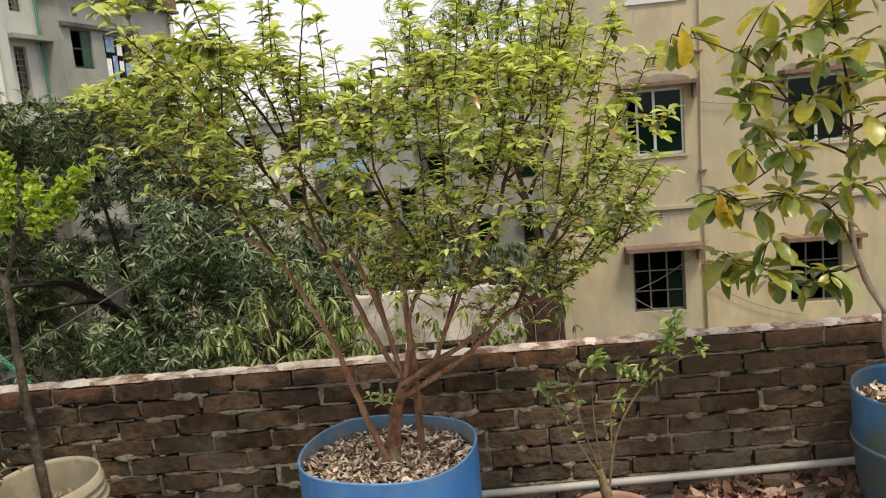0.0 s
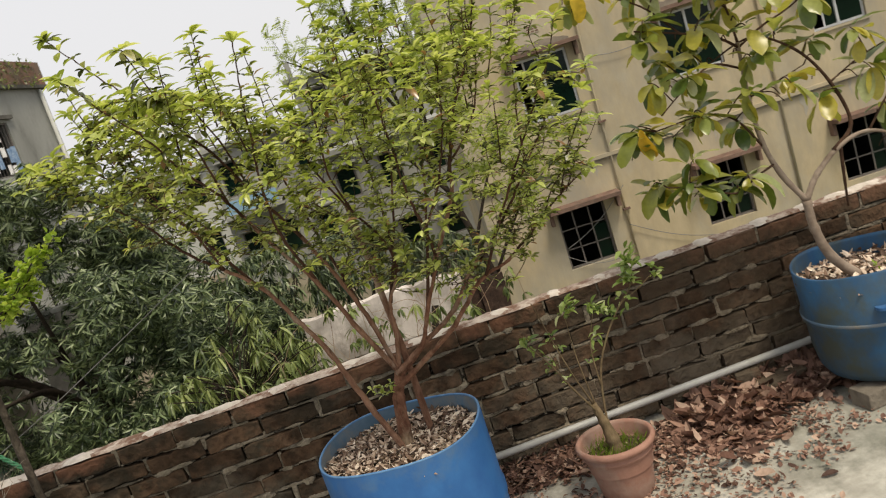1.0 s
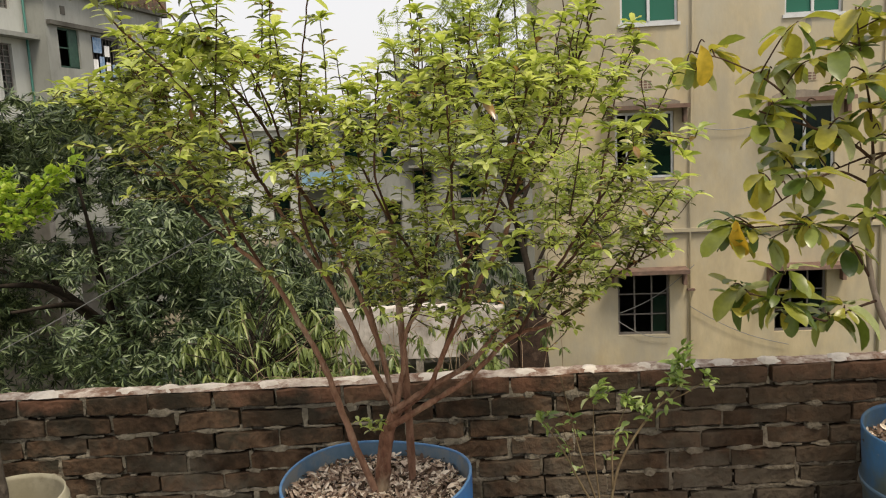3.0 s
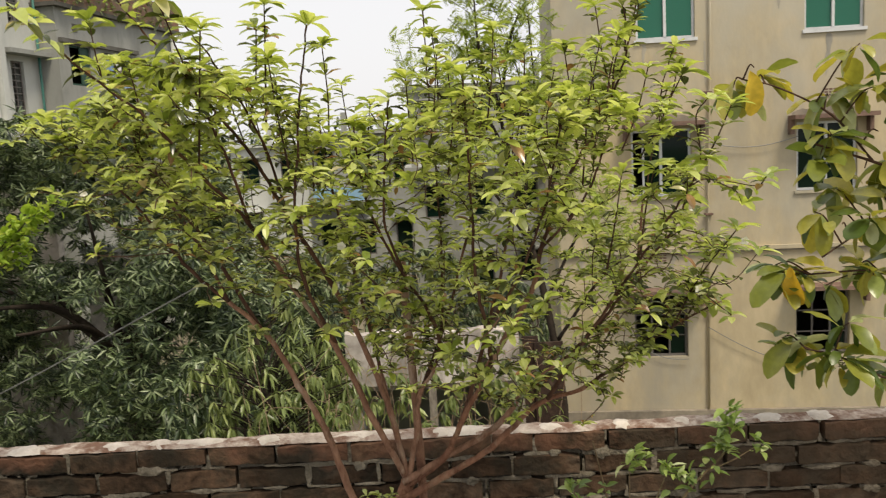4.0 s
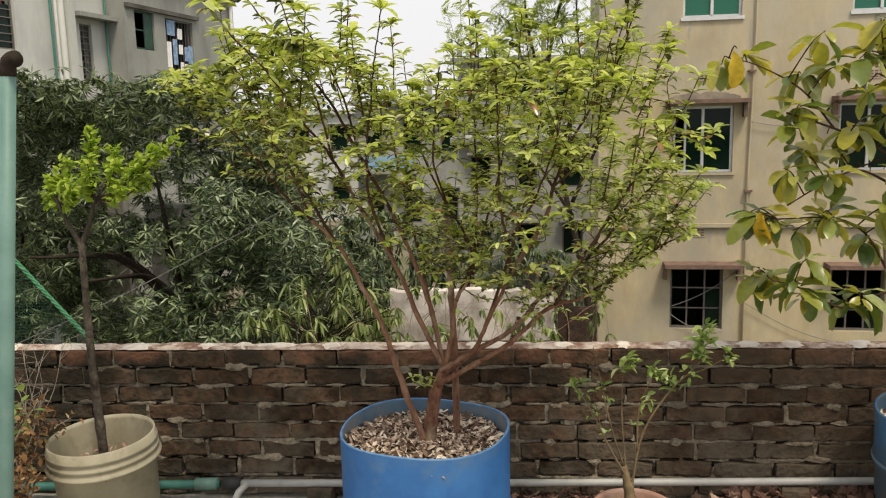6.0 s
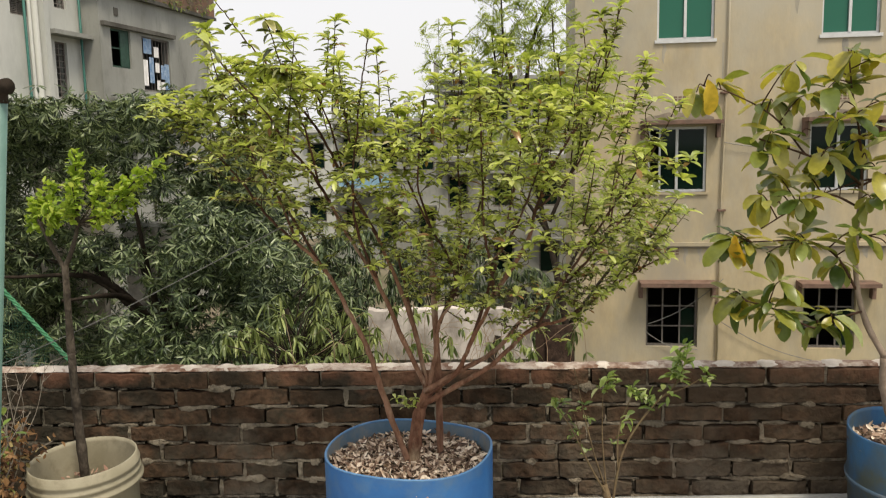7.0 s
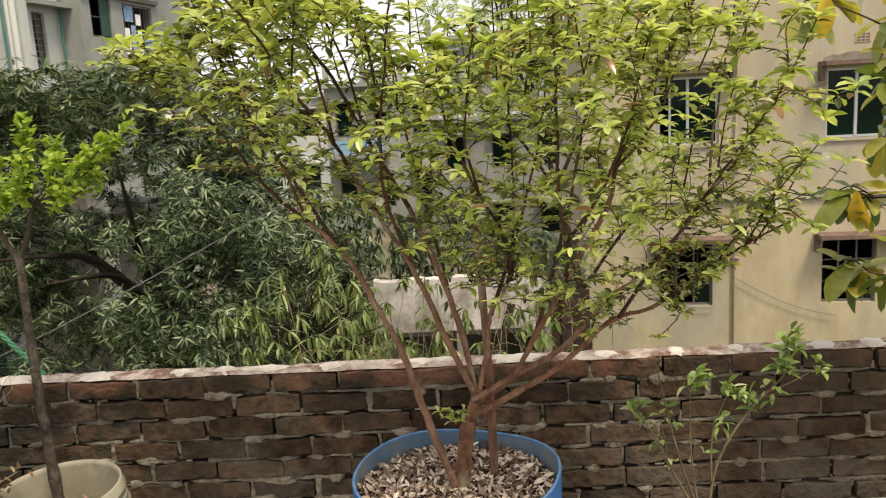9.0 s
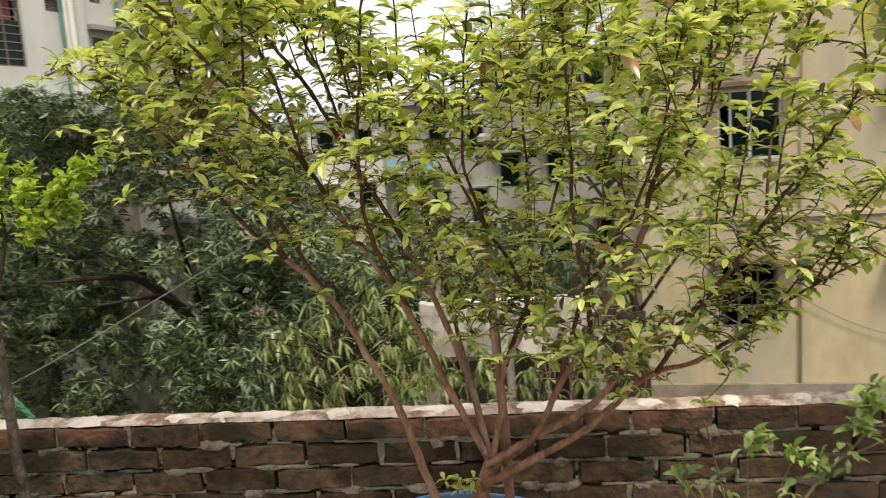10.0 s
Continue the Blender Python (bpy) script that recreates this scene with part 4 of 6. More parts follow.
# ---- the flowering shrub in the blue drum ----
def limb(wood, ctrl, r0, r1, seg=8):
    pts = spline(ctrl, 6)
    wood.tube(pts, [r * (1.14 if i % 6 == 0 else rnd(0.92, 1.06)) for i, r in enumerate(taper(len(pts), r0, r1))], seg)
    return pts


random.seed(11)
shrub = thing("flowering_shrub", (0, 0, 0), "many-stemmed flowering shrub with small yellow-green leaves and few white blossoms", "shrub")
FORK = (-0.19, 2.915, 0.785)
SHRUB_STEMS = [  # control points, thickness at both ends, share of the length that is thick and bare, where leaves begin
    ([(-0.25, 2.85, 0.50), (-0.326, 2.825, 0.74), (-0.389, 2.80, 0.967), (-0.453, 2.77, 1.124), (-0.52, 2.75, 1.265), (-0.611, 2.74, 1.364), (-0.703, 2.74, 1.45), (-0.79, 2.76, 1.564), (-0.885, 2.80, 1.659), (-1.0, 2.86, 1.734), (-1.07, 2.88, 1.80)], 0.0125, 0.0022, 0.5, 0.55),
    ([FORK, (-0.267, 2.83, 1.0), (-0.349, 2.76, 1.233), (-0.43, 2.69, 1.397), (-0.496, 2.57, 1.575), (-0.555, 2.38, 1.713), (-0.566, 2.18, 1.809), (-0.583, 1.99, 1.875), (-0.59, 1.8, 1.945)], 0.0105, 0.0016, 0.45, 0.36),
    ([FORK, (-0.226, 2.87, 1.01), (-0.269, 2.83, 1.17), (-0.347, 2.78, 1.385), (-0.442, 2.74, 1.579), (-0.511, 2.71, 1.733), (-0.592, 2.69, 1.848), (-0.666, 2.67, 1.956), (-0.733, 2.66, 2.035), (-0.781, 2.65, 2.105), (-0.838, 2.64, 2.183)], 0.0095, 0.0016, 0.3, 0.36),
    ([FORK, (-0.155, 2.88, 0.95), (-0.141, 2.88, 1.048), (-0.084, 2.88, 1.159), (-0.062, 2.90, 1.367), (-0.063, 2.90, 1.605), (-0.072, 2.90, 1.839), (-0.077, 2.90, 2.09)], 0.009, 0.0018, 0.4, 0.36),
    ([(-0.2, 2.905, 0.77), (-0.087, 2.88, 0.862), (-0.022, 2.78, 1.012), (0.048, 2.65, 1.187), (0.042, 2.55, 1.303), (0.024, 2.48, 1.418), (0.019, 2.44, 1.572), (0.017, 2.42, 1.736), (0.013, 2.41, 1.879)], 0.010, 0.0022, 0.4, 0.36),
    ([(0.045, 2.66, 1.18), (0.115, 2.70, 1.278), (0.171, 2.71, 1.37), (0.194, 2.72, 1.461), (0.247, 2.74, 1.598), (0.304, 2.76, 1.688), (0.362, 2.79, 1.77), (0.412, 2.82, 1.863), (0.457, 2.85, 1.994), (0.503, 2.88, 2.162)], 0.0085, 0.0024, 0.3, 0.25),
    ([(-0.215, 2.88, 0.741), (-0.079, 2.84, 0.829), (0.049, 2.80, 0.92), (0.174, 2.76, 1.046), (0.285, 2.74, 1.089), (0.385, 2.72, 1.16), (0.463, 2.70, 1.22), (0.531, 2.68, 1.269), (0.597, 2.66, 1.308)], 0.0115, 0.0025, 0.55, 0.5),
    ([(-0.201, 2.90, 0.789), (-0.071, 2.88, 0.871), (0.061, 2.84, 0.958), (0.158, 2.80, 1.085), (0.252, 2.78, 1.158), (0.355, 2.78, 1.263), (0.451, 2.80, 1.375), (0.552, 2.84, 1.475), (0.606, 2.88, 1.558)], 0.0115, 0.0025, 0.5, 0.45),
    ([(-0.538, 2.75, 1.29), (-0.621, 2.80, 1.414), (-0.707, 2.85, 1.538), (-0.805, 2.90, 1.656), (-0.897, 2.92, 1.756), (-0.98, 2.93, 1.83)], 0.006, 0.002, 0, 0.2),
    ([(-0.611, 2.74, 1.364), (-0.644, 2.66, 1.513), (-0.702, 2.62, 1.643), (-0.755, 2.60, 1.768), (-0.785, 2.60, 1.909)], 0.005, 0.002, 0, 0.2),
    ([(-0.346, 2.76, 1.237), (-0.384, 2.60, 1.425), (-0.379, 2.52, 1.573), (-0.356, 2.48, 1.726), (-0.332, 2.45, 1.873), (-0.306, 2.43, 1.999)], 0.0055, 0.002, 0, 0.2),
    ([(-0.074, 2.88, 1.15), (-0.089, 2.80, 1.273), (-0.162, 2.72, 1.428), (-0.222, 2.68, 1.57), (-0.245, 2.66, 1.698), (-0.25, 2.65, 1.80)], 0.006, 0.002, 0, 0.2),
    ([(0.19, 2.72, 1.461), (0.286, 2.84, 1.526), (0.363, 2.92, 1.618), (0.419, 2.98, 1.754), (0.452, 3.02, 1.913)], 0.005, 0.002, 0, 0.2),
    ([(0.451, 2.80, 1.375), (0.483, 2.88, 1.521), (0.53, 2.94, 1.693), (0.561, 2.96, 1.849), (0.598, 2.96, 1.964)], 0.004, 0.0016, 0, 0.3),
    ([(0.20, 2.755, 1.06), (0.275, 2.62, 1.24), (0.352, 2.53, 1.384), (0.42, 2.47, 1.51), (0.473, 2.42, 1.605), (0.51, 2.39, 1.68)], 0.006, 0.002, 0, 0.35),
    ([(-0.19, 2.915, 0.80), (-0.249, 2.997, 1.05), (-0.325, 3.036, 1.40), (-0.383, 3.06, 1.68), (-0.40, 3.07, 1.84)], 0.008, 0.0025, 0.3, 0.4),
    ([(-0.14, 2.88, 1.05), (-0.066, 2.982, 1.22), (0.02, 3.035, 1.50), (0.07, 3.06, 1.80)], 0.007, 0.0025, 0, 0.25),
    ([(-0.022, 2.78, 1.012), (0.06, 2.86, 1.25), (0.13, 2.93, 1.50), (0.18, 2.95, 1.80), (0.19, 2.95, 1.97)], 0.007, 0.002, 0, 0.3),
    ([(-0.16, 2.73, 1.428), (-0.185, 2.62, 1.56), (-0.17, 2.54, 1.70), (-0.15, 2.50, 1.84)], 0.004, 0.002, 0, 0.2),
    ([(0.042, 2.55, 1.303), (0.12, 2.47, 1.44), (0.18, 2.44, 1.60), (0.22, 2.43, 1.78)], 0.0045, 0.002, 0, 0.25),
    ([(-0.496, 2.57, 1.575), (-0.50, 2.45, 1.72), (-0.535, 2.36, 1.88), (-0.565, 2.28, 2.04)], 0.004, 0.0016, 0, 0.3),
    ([(-0.442, 2.74, 1.579), (-0.47, 2.66, 1.76), (-0.52, 2.52, 1.92), (-0.56, 2.42, 2.01)], 0.004, 0.0016, 0, 0.3),
]
# thin straight shoots that stand clear of the crown: foot and tip
SHOOTS = (((-0.46, 2.66, 1.80), (-0.429, 2.60, 2.076)), ((-0.50, 2.66, 1.80), (-0.452, 2.60, 2.022)), ((-0.05, 2.88, 1.80), (-0.054, 2.80, 2.018)), ((0.42, 2.62, 1.45), (0.453, 2.60, 1.659)), ((0.34, 2.62, 1.42), (0.373, 2.60, 1.623)), ((0.51, 2.68, 1.26), (0.609, 2.50, 1.515)), ((0.53, 2.68, 1.26), (0.645, 2.66, 1.46)), ((0.44, 2.71, 1.20), (0.55, 2.62, 1.36)), ((-0.55, 2.40, 1.70), (-0.50, 2.33, 1.99)), ((0.40, 2.82, 1.84), (0.36, 2.80, 2.06)), ((0.30, 2.76, 1.68), (0.27, 2.74, 1.96)), ((0.15, 2.95, 1.70), (0.11, 2.93, 2.0)), ((-0.03, 2.72, 1.66), (-0.018, 2.70, 1.918)), ((-0.99, 2.87, 1.73), (-1.11, 2.90, 1.86)), ((-0.95, 2.92, 1.79), (-1.04, 2.91, 1.88)), ((0.55, 2.95, 1.78), (0.607, 2.96, 1.92)), ((0.40, 2.81, 1.84), (0.43, 2.78, 2.0)), ((0.44, 2.84, 1.95), (0.42, 2.82, 2.1)), ((0.46, 2.85, 2.0), (0.475, 2.80, 2.12)), ((0.36, 2.79, 1.77), (0.33, 2.72, 1.93)), ((0.33, 2.90, 1.6), (0.36, 2.94, 1.86)), ((-0.72, 2.62, 1.68), (-0.74, 2.56, 1.95)), ((-0.64, 2.66, 1.7), (-0.66, 2.6, 1.97)), ((-0.38, 2.5, 1.7), (-0.40, 2.46, 1.94)))

trunk = Soup()
limb(trunk, [(-0.255, 2.865, 0.49), (-0.24, 2.87, 0.60), (-0.222, 2.885, 0.71), FORK], 0.027, 0.019, 10)
put("trunk", trunk, M_BARK, shrub, smooth=True)
stake = Soup()
limb(stake, [(-0.15, 2.93, 0.49), (-0.153, 2.93, 0.86), (-0.168, 2.92, 1.31), (-0.172, 2.91, 1.42)], 0.013, 0.010, 8)
put("stem", stake, M_LIMB, shrub, "straight grey stem cut off at the top", smooth=True)
blades, young, twigs = Soup(), Soup(), Soup()
PLUMP = ((0.18, 0.42), (0.56, 0.98), (0.84, 0.80))


def whorl(q, along, size, count, fresh):
    """Leaves spread round a node like an umbrella, the older ones drooping."""
    along = (along.normalized() * 0.4 + Vector((0, 0.1, 1)) + rvec() * 0.12).normalized()
    side = along.orthogonal().normalized()
    turn = rnd(0, 6.28)
    for j in range(count):
        s = side.copy()
        s.rotate(Matrix.Rotation(turn + math.tau * j / count + rnd(-0.35, 0.35), 3, along))
        ll = size * rnd(0.65, 1.05)
        lift = rnd(0.25, 1.25) if count > 5 else rnd(0.0, 1.1)
        (young if random.random() < fresh else blades).leaf(q + along * rnd(-0.006, 0.004), s + along * lift, along + rvec() * 0.2, ll, ll * rnd(0.42, 0.53), rnd(0.3, 0.8), 0.4, PLUMP)


def leafy_shoot(pts, begin, gap, size, fresh, tip=7):
    """Whorls one above another along a shoot and a larger one at its end."""
    total = sum((b - a).length for a, b in zip(pts, pts[1:]))
    walked, nxt = 0.0, begin * total
    for a, b in zip(pts, pts[1:]):
        seg = (b - a).length
        while nxt < walked + seg - 1e-6:
            whorl(a.lerp(b, (nxt - walked) / seg), b - a, size * rnd(0.75, 1.0), random.choice((4, 5, 5, 6) if fresh > 0.62 else (2, 2, 3, 3)), fresh * 0.75)
            nxt += gap * rnd(0.75, 1.35)
        walked += seg
    whorl(pts[-1], pts[-1] - pts[-2], size * 1.1, tip, min(1.0, fresh + 0.3))


nodes, ways = [], []
for n, (ctrl, r0, r1, thick, begin) in enumerate(SHRUB_STEMS):
    pts = spline(ctrl, 6)
    pts = [p + (rvec() * 0.0022 if 4 < i < len(pts) - 1 else Vector()) for i, p in enumerate(pts)]
    girth = [r * (1.14 if i % 6 == 0 else rnd(0.92, 1.06)) for i, r in enumerate([r1 + (r0 - r1) * (1 - i / (len(pts) - 1)) ** 1.6 for i in range(len(pts))])]
    cut = int(len(pts) * thick)
    if cut:
        low = put("limb", Soup().tube(pts[: cut + 1], girth[: cut + 1], 8), M_BARK if n in (4, 6) else M_LIMB, shrub, smooth=True)
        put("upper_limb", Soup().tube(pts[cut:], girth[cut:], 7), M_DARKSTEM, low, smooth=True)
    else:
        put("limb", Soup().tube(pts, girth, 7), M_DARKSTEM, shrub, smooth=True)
    first = int(len(pts) * begin)
    for i in range(first, len(pts) - 1):
        nodes.append(pts[i])
        ways.append((pts[i + 1] - pts[i]).normalized())
    leafy_shoot(pts[int(len(pts) * max(begin + 0.2, 0.62)):], 0.05, 0.040, 0.036 if n == 1 else 0.048, 0.63, 6 if n == 1 else 9)

FLOOR_LINE = ((-1.12, 1.77), (-0.9, 1.61), (-0.79, 1.51), (-0.68, 1.41), (-0.5, 1.23), (-0.31, 1.11), (-0.19, 1.12), (-0.08, 1.08), (0.03, 1.05), (0.22, 1.04), (0.31, 1.08), (0.4, 1.16), (0.49, 1.23), (0.58, 1.28), (0.66, 1.4))
ROOF_LINE = ((-1.12, 1.86), (-0.89, 1.86), (-0.81, 1.9), (-0.75, 1.95), (-0.58, 1.93), (-0.47, 1.9), (-0.35, 1.85), (-0.27, 1.79), (-0.14, 1.82), (-0.07, 1.85), (0.04, 1.84), (0.29, 1.84), (0.4, 1.85), (0.48, 1.82), (0.54, 1.74), (0.61, 1.6), (0.66, 1.46))


def along_line(line_pts, x):
    for (a, za), (b, zb) in zip(line_pts, line_pts[1:]):
        if x <= b:
            return za + (zb - za) * (x - a) / (b - a)
    return line_pts[-1][1]


# tips of twigs, gathered round the stems inside the crown's outline, with thin places left open
tips = []
tries = 0
while len(tips) < 870 and tries < 120000:
    tries += 1
    i = random.randrange(len(nodes))
    if nodes[i].x > -0.7 and random.random() < 0.25:
        continue
    p = nodes[i] + rvec() * (0.04 + 0.26 * random.random() ** 0.8) + ways[i] * rnd(0, 0.1) + Vector((0, 0, rnd(-0.02, 0.06)))
    if not (-1.12 < p.x < 0.66 and along_line(FLOOR_LINE, p.x) < p.z < along_line(ROOF_LINE, p.x) and 2.22 < p.y < 3.2):
        continue
    if p.z > 1.45 and random.random() < (0.62 if p.x > -0.2 else 0.3):
        continue
    if noise.noise((p.x * 4.2, p.y * 3.5, p.z * 4.2)) < -0.22 + 0.10 * (p.z < 1.3):
        continue
    if all((p - q).length > 0.042 for q in tips):
        tips.append(p)
grid = np.array(nodes)
aim = np.array(ways)
order = sorted(tips, key=lambda p: float(np.min(np.linalg.norm(grid - np.array(p), axis=1))))
for p in order:
    way = np.array(p) - grid
    far = np.linalg.norm(way, axis=1)
    agree = np.sum(way * aim, axis=1) / np.maximum(far, 1e-6)
    i = int(np.argmin(far * (1.5 - 0.7 * agree) + 0.9 * np.maximum(0, grid[:, 2] - p.z + 0.02) + np.where(far < 0.025, 0.1, 0)))
    q, d = Vector(grid[i]), Vector(aim[i])
    reach = (p - q).length
    bend = q + (d * 0.35 + (p - q).normalized() * 0.25) * reach + rvec() * 0.08 * reach
    line_pts = spline([q, bend, p], 4)
    r = 0.0011 + 0.004 * min(reach, 0.3)
    twigs.tube(line_pts, taper(len(line_pts), r, 0.0011), 4, cap=False)
    # more bright leaves higher up: young growth, and crown light put into colour
    high = (p.z - along_line(FLOOR_LINE, p.x)) / max(0.05, along_line(ROOF_LINE, p.x) - along_line(FLOOR_LINE, p.x))
    leafy_shoot(line_pts, 0.3, 0.040, rnd(0.024, 0.034) + 0.010 * high, 0.16 + 0.55 * high, random.choice((5, 6, 7, 8)))
    grid = np.vstack([grid, [tuple(v) for v in line_pts[3:]]])
    aim = np.vstack([aim, [tuple((line_pts[k] - line_pts[k - 1]).normalized()) for k in range(3, len(line_pts))]])
for foot, tip in SHOOTS:
    foot, tip = Vector(foot), Vector(tip)
    line_pts = spline([foot, foot.lerp(tip, 0.5) + rvec() * 0.012, tip], 5)
    twigs.tube(line_pts, taper(len(line_pts), 0.0028, 0.0014), 5, cap=False)
    leafy_shoot(line_pts, 0.22, 0.037, 0.048, 0.75, 9)
# short leafy sprays low on the limbs
low = [p for p in map(Vector, grid) if 0.98 < p.z < 1.22]
for i in range(66):
    foot = random.choice(low)
    tip = foot + Vector((rnd(-0.1, 0.1), rnd(-0.12, 0.08), rnd(-0.06, 0.10)))
    line_pts = spline([foot, foot.lerp(tip, 0.5) + rvec() * 0.012, tip], 4)
    twigs.tube(line_pts, taper(len(line_pts), 0.002, 0.001), 4, cap=False)
    leafy_shoot(line_pts, 0.3, 0.03, rnd(0.024, 0.034), 0.4, 6)
# upright shoots along the top of the crown
for i in range(34):
    x = -0.86 + 1.4 * (i + rnd(0.1, 0.9)) / 34
    foot = Vector((x, rnd(2.5, 2.95), along_line(ROOF_LINE, x) - rnd(0.06, 0.2)))
    tip = foot + Vector((0.10 * (x + 0.2) + rnd(-0.02, 0.02), rnd(-0.03, 0.03), rnd(0.12, 0.24)))
    line_pts = spline([foot, foot.lerp(tip, 0.5) + rvec() * 0.008, tip], 5)
    twigs.tube(line_pts, taper(len(line_pts), 0.0024, 0.0013), 5, cap=False)
    leafy_shoot(line_pts, 0.05, 0.036, rnd(0.042, 0.05), 0.7, 9)
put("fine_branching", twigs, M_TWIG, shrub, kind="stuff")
# the low sprout on the trunk
for a in range(3):
    foot = Vector((-0.25, 2.86, 0.735))
    leafy_shoot([foot, foot + Vector((-0.03 + 0.02 * a, -0.03, 0.03)), foot + Vector((-0.05 + 0.035 * a, -0.04, 0.055))], 0.4, 0.03, 0.026, 0.9, 4)


ROUND = ((0.06, 0.22), (0.2, 0.56), (0.4, 0.88), (0.62, 1.0), (0.82, 0.84), (0.95, 0.46))
OVAL = ((0.16, 0.6), (0.45, 1.0), (0.76, 0.74))


def blade_meshes(name, mat, length, width, count=6, stations=OVAL):
    out = []
    for i in range(count):
        s = Soup()
        s.leaf(Vector((0, 0, 0)), Vector((1, 0, 0)), Vector((0, 0, 1)), length, width * rnd(0.85, 1.15), rnd(0.05, 0.6), rnd(0.1, 0.8), stations)
        if stations is not OVAL:
            s.v = [(x, y + rnd(-0.02, 0.02) + 0.08 * x * x * (1 if i % 2 else -1), z + rnd(-0.03, 0.03)) for x, y, z in s.v]
        out.append(s.mesh(name, mat, True))
    return out


def split_blades(soup, parent, mat, singles, near, width=0.46):
    """Leaves in the stretch nearest the viewer become objects of their own; the rest stay one mesh."""
    chosen, left_over = [], Soup()
    for i in range(0, len(soup.v), 11):
        v = soup.v[i : i + 11]
        if len(chosen) < singles and near(v[0]):
            chosen.append(v)
        else:
            left_over.f += blade_faces(len(left_over.v), 3)
            left_over.v += v
    shared = blade_meshes("leaf", mat, 1.0, width)
    for v in chosen:
        base, tip = Vector(v[0]), Vector(v[10])
        x = (tip - base)
        size = x.length
        x.normalize()
        y = (Vector(v[4]) - Vector(v[6])).normalized()
        z = x.cross(y).normalized()
        y = z.cross(x)
        ob = new("leaf", random.choice(shared))
        ob.parent = parent
        ob.matrix_basis = Matrix.Translation(base) @ Matrix((x, y, z)).transposed().to_4x4() @ Matrix.Diagonal((size, size, size, 1))
    return left_over


TUFTS = young.v[10::77]
blades = split_blades(blades, shrub, M_LEAF, 150, lambda p: p[1] < 2.4)
young = split_blades(young, shrub, M_NEWLEAF, 140, lambda p: p[1] < 2.4)
put("foliage", blades, M_LEAF, shrub, kind="stuff")
put("young_foliage", young, M_NEWLEAF, shrub, "fresh yellow-green leaf tufts, brightened as the lit part of the crown", kind="stuff")
for p in ((-0.38, 2.6, 1.67), (-0.06, 2.66, 1.65), (0.02, 2.6, 1.42), (-0.42, 2.55, 1.42), (-0.47, 2.6, 1.3), (0.3, 2.6, 1.58), (0.55, 2.5, 1.45), (-1.0, 2.6, 1.6), (-0.2, 2.5, 1.55), (0.62, 2.48, 1.5)):
    fl = Soup()
    p = min(TUFTS, key=lambda c: (Vector(c) - Vector(p)).length)
    for j in range(5):
        a = math.tau * j / 5
        fl.leaf(Vector(p), Vector((math.cos(a), -0.9, math.sin(a))), Vector((0, -1, 0.2)), 0.013, 0.011, 0.2, 0.1)
    put("blossom", fl, M_PETAL, shrub, "small white blossom")


# ---- broad-leaved tree in the second barrel ----
random.seed(21)
broad = thing("broad_leaved_tree", (0, 0, 0), "young tree with large drooping olive and yellowing leaves", "tree")
bt = Soup()
limb(bt, [(1.71, 3.12, 0.45), (1.60, 3.12, 0.58), (1.555, 3.12, 0.72), (1.55, 3.12, 0.84)], 0.022, 0.017, 10)
put("trunk", bt, M_SMOOTHBARK, broad, "smooth bent trunk", smooth=True)
BL = [
    ([(1.55, 3.12, 0.84), (1.48, 3.13, 0.97), (1.44, 3.14, 1.12), (1.43, 3.14, 1.3), (1.44, 3.14, 1.52)], 0.013, 0.007),
    ([(1.55, 3.12, 0.84), (1.62, 3.12, 0.93), (1.73, 3.11, 1.01), (1.86, 3.11, 1.03), (2.02, 3.1, 0.95)], 0.014, 0.005),
    ([(1.70, 3.11, 1.0), (1.80, 3.12, 1.08), (1.76, 3.13, 1.26), (1.66, 3.14, 1.42), (1.5, 3.15, 1.52), (1.3, 3.15, 1.47)], 0.009, 0.003),
    ([(1.44, 3.14, 1.5), (1.36, 3.13, 1.56), (1.22, 3.12, 1.62), (1.05, 3.12, 1.68)], 0.006, 0.003),
    ([(1.43, 3.14, 1.42), (1.3, 3.1, 1.47), (1.17, 3.08, 1.42), (1.05, 3.07, 1.35)], 0.005, 0.0025),
    ([(1.44, 3.14, 1.1), (1.34, 3.1, 1.24), (1.22, 3.08, 1.3), (1.02, 3.08, 1.3)], 0.005, 0.0025),
    ([(1.46, 3.13, 1.02), (1.36, 3.1, 1.0), (1.26, 3.08, 0.97), (1.1, 3.06, 1.05), (1.0, 3.06, 1.08)], 0.005, 0.0025),
    ([(1.22, 3.12, 1.62), (1.1, 3.12, 1.76), (0.95, 3.14, 1.85), (0.85, 3.15, 1.88)], 0.004, 0.002),
    ([(1.44, 3.14, 1.52), (1.42, 3.13, 1.68), (1.38, 3.12, 1.85), (1.36, 3.12, 2.0)], 0.005, 0.0025),
    ([(1.44, 3.14, 1.5), (1.55, 3.14, 1.55), (1.7, 3.13, 1.6), (1.85, 3.12, 1.72)], 0.005, 0.0025),
    ([(1.76, 3.13, 1.26), (1.9, 3.12, 1.32), (2.05, 3.1, 1.36)], 0.004, 0.002),
    ([(1.86, 3.11, 1.03), (1.98, 3.12, 1.15), (2.1, 3.12, 1.25)], 0.005, 0.0025),
    ([(1.43, 3.14, 1.3), (1.55, 3.12, 1.33), (1.66, 3.11, 1.36)], 0.004, 0.002),
    ([(1.73, 3.11, 1.01), (1.74, 3.15, 0.86), (1.76, 3.2, 0.74)], 0.008, 0.004),
]
broad_joints = []
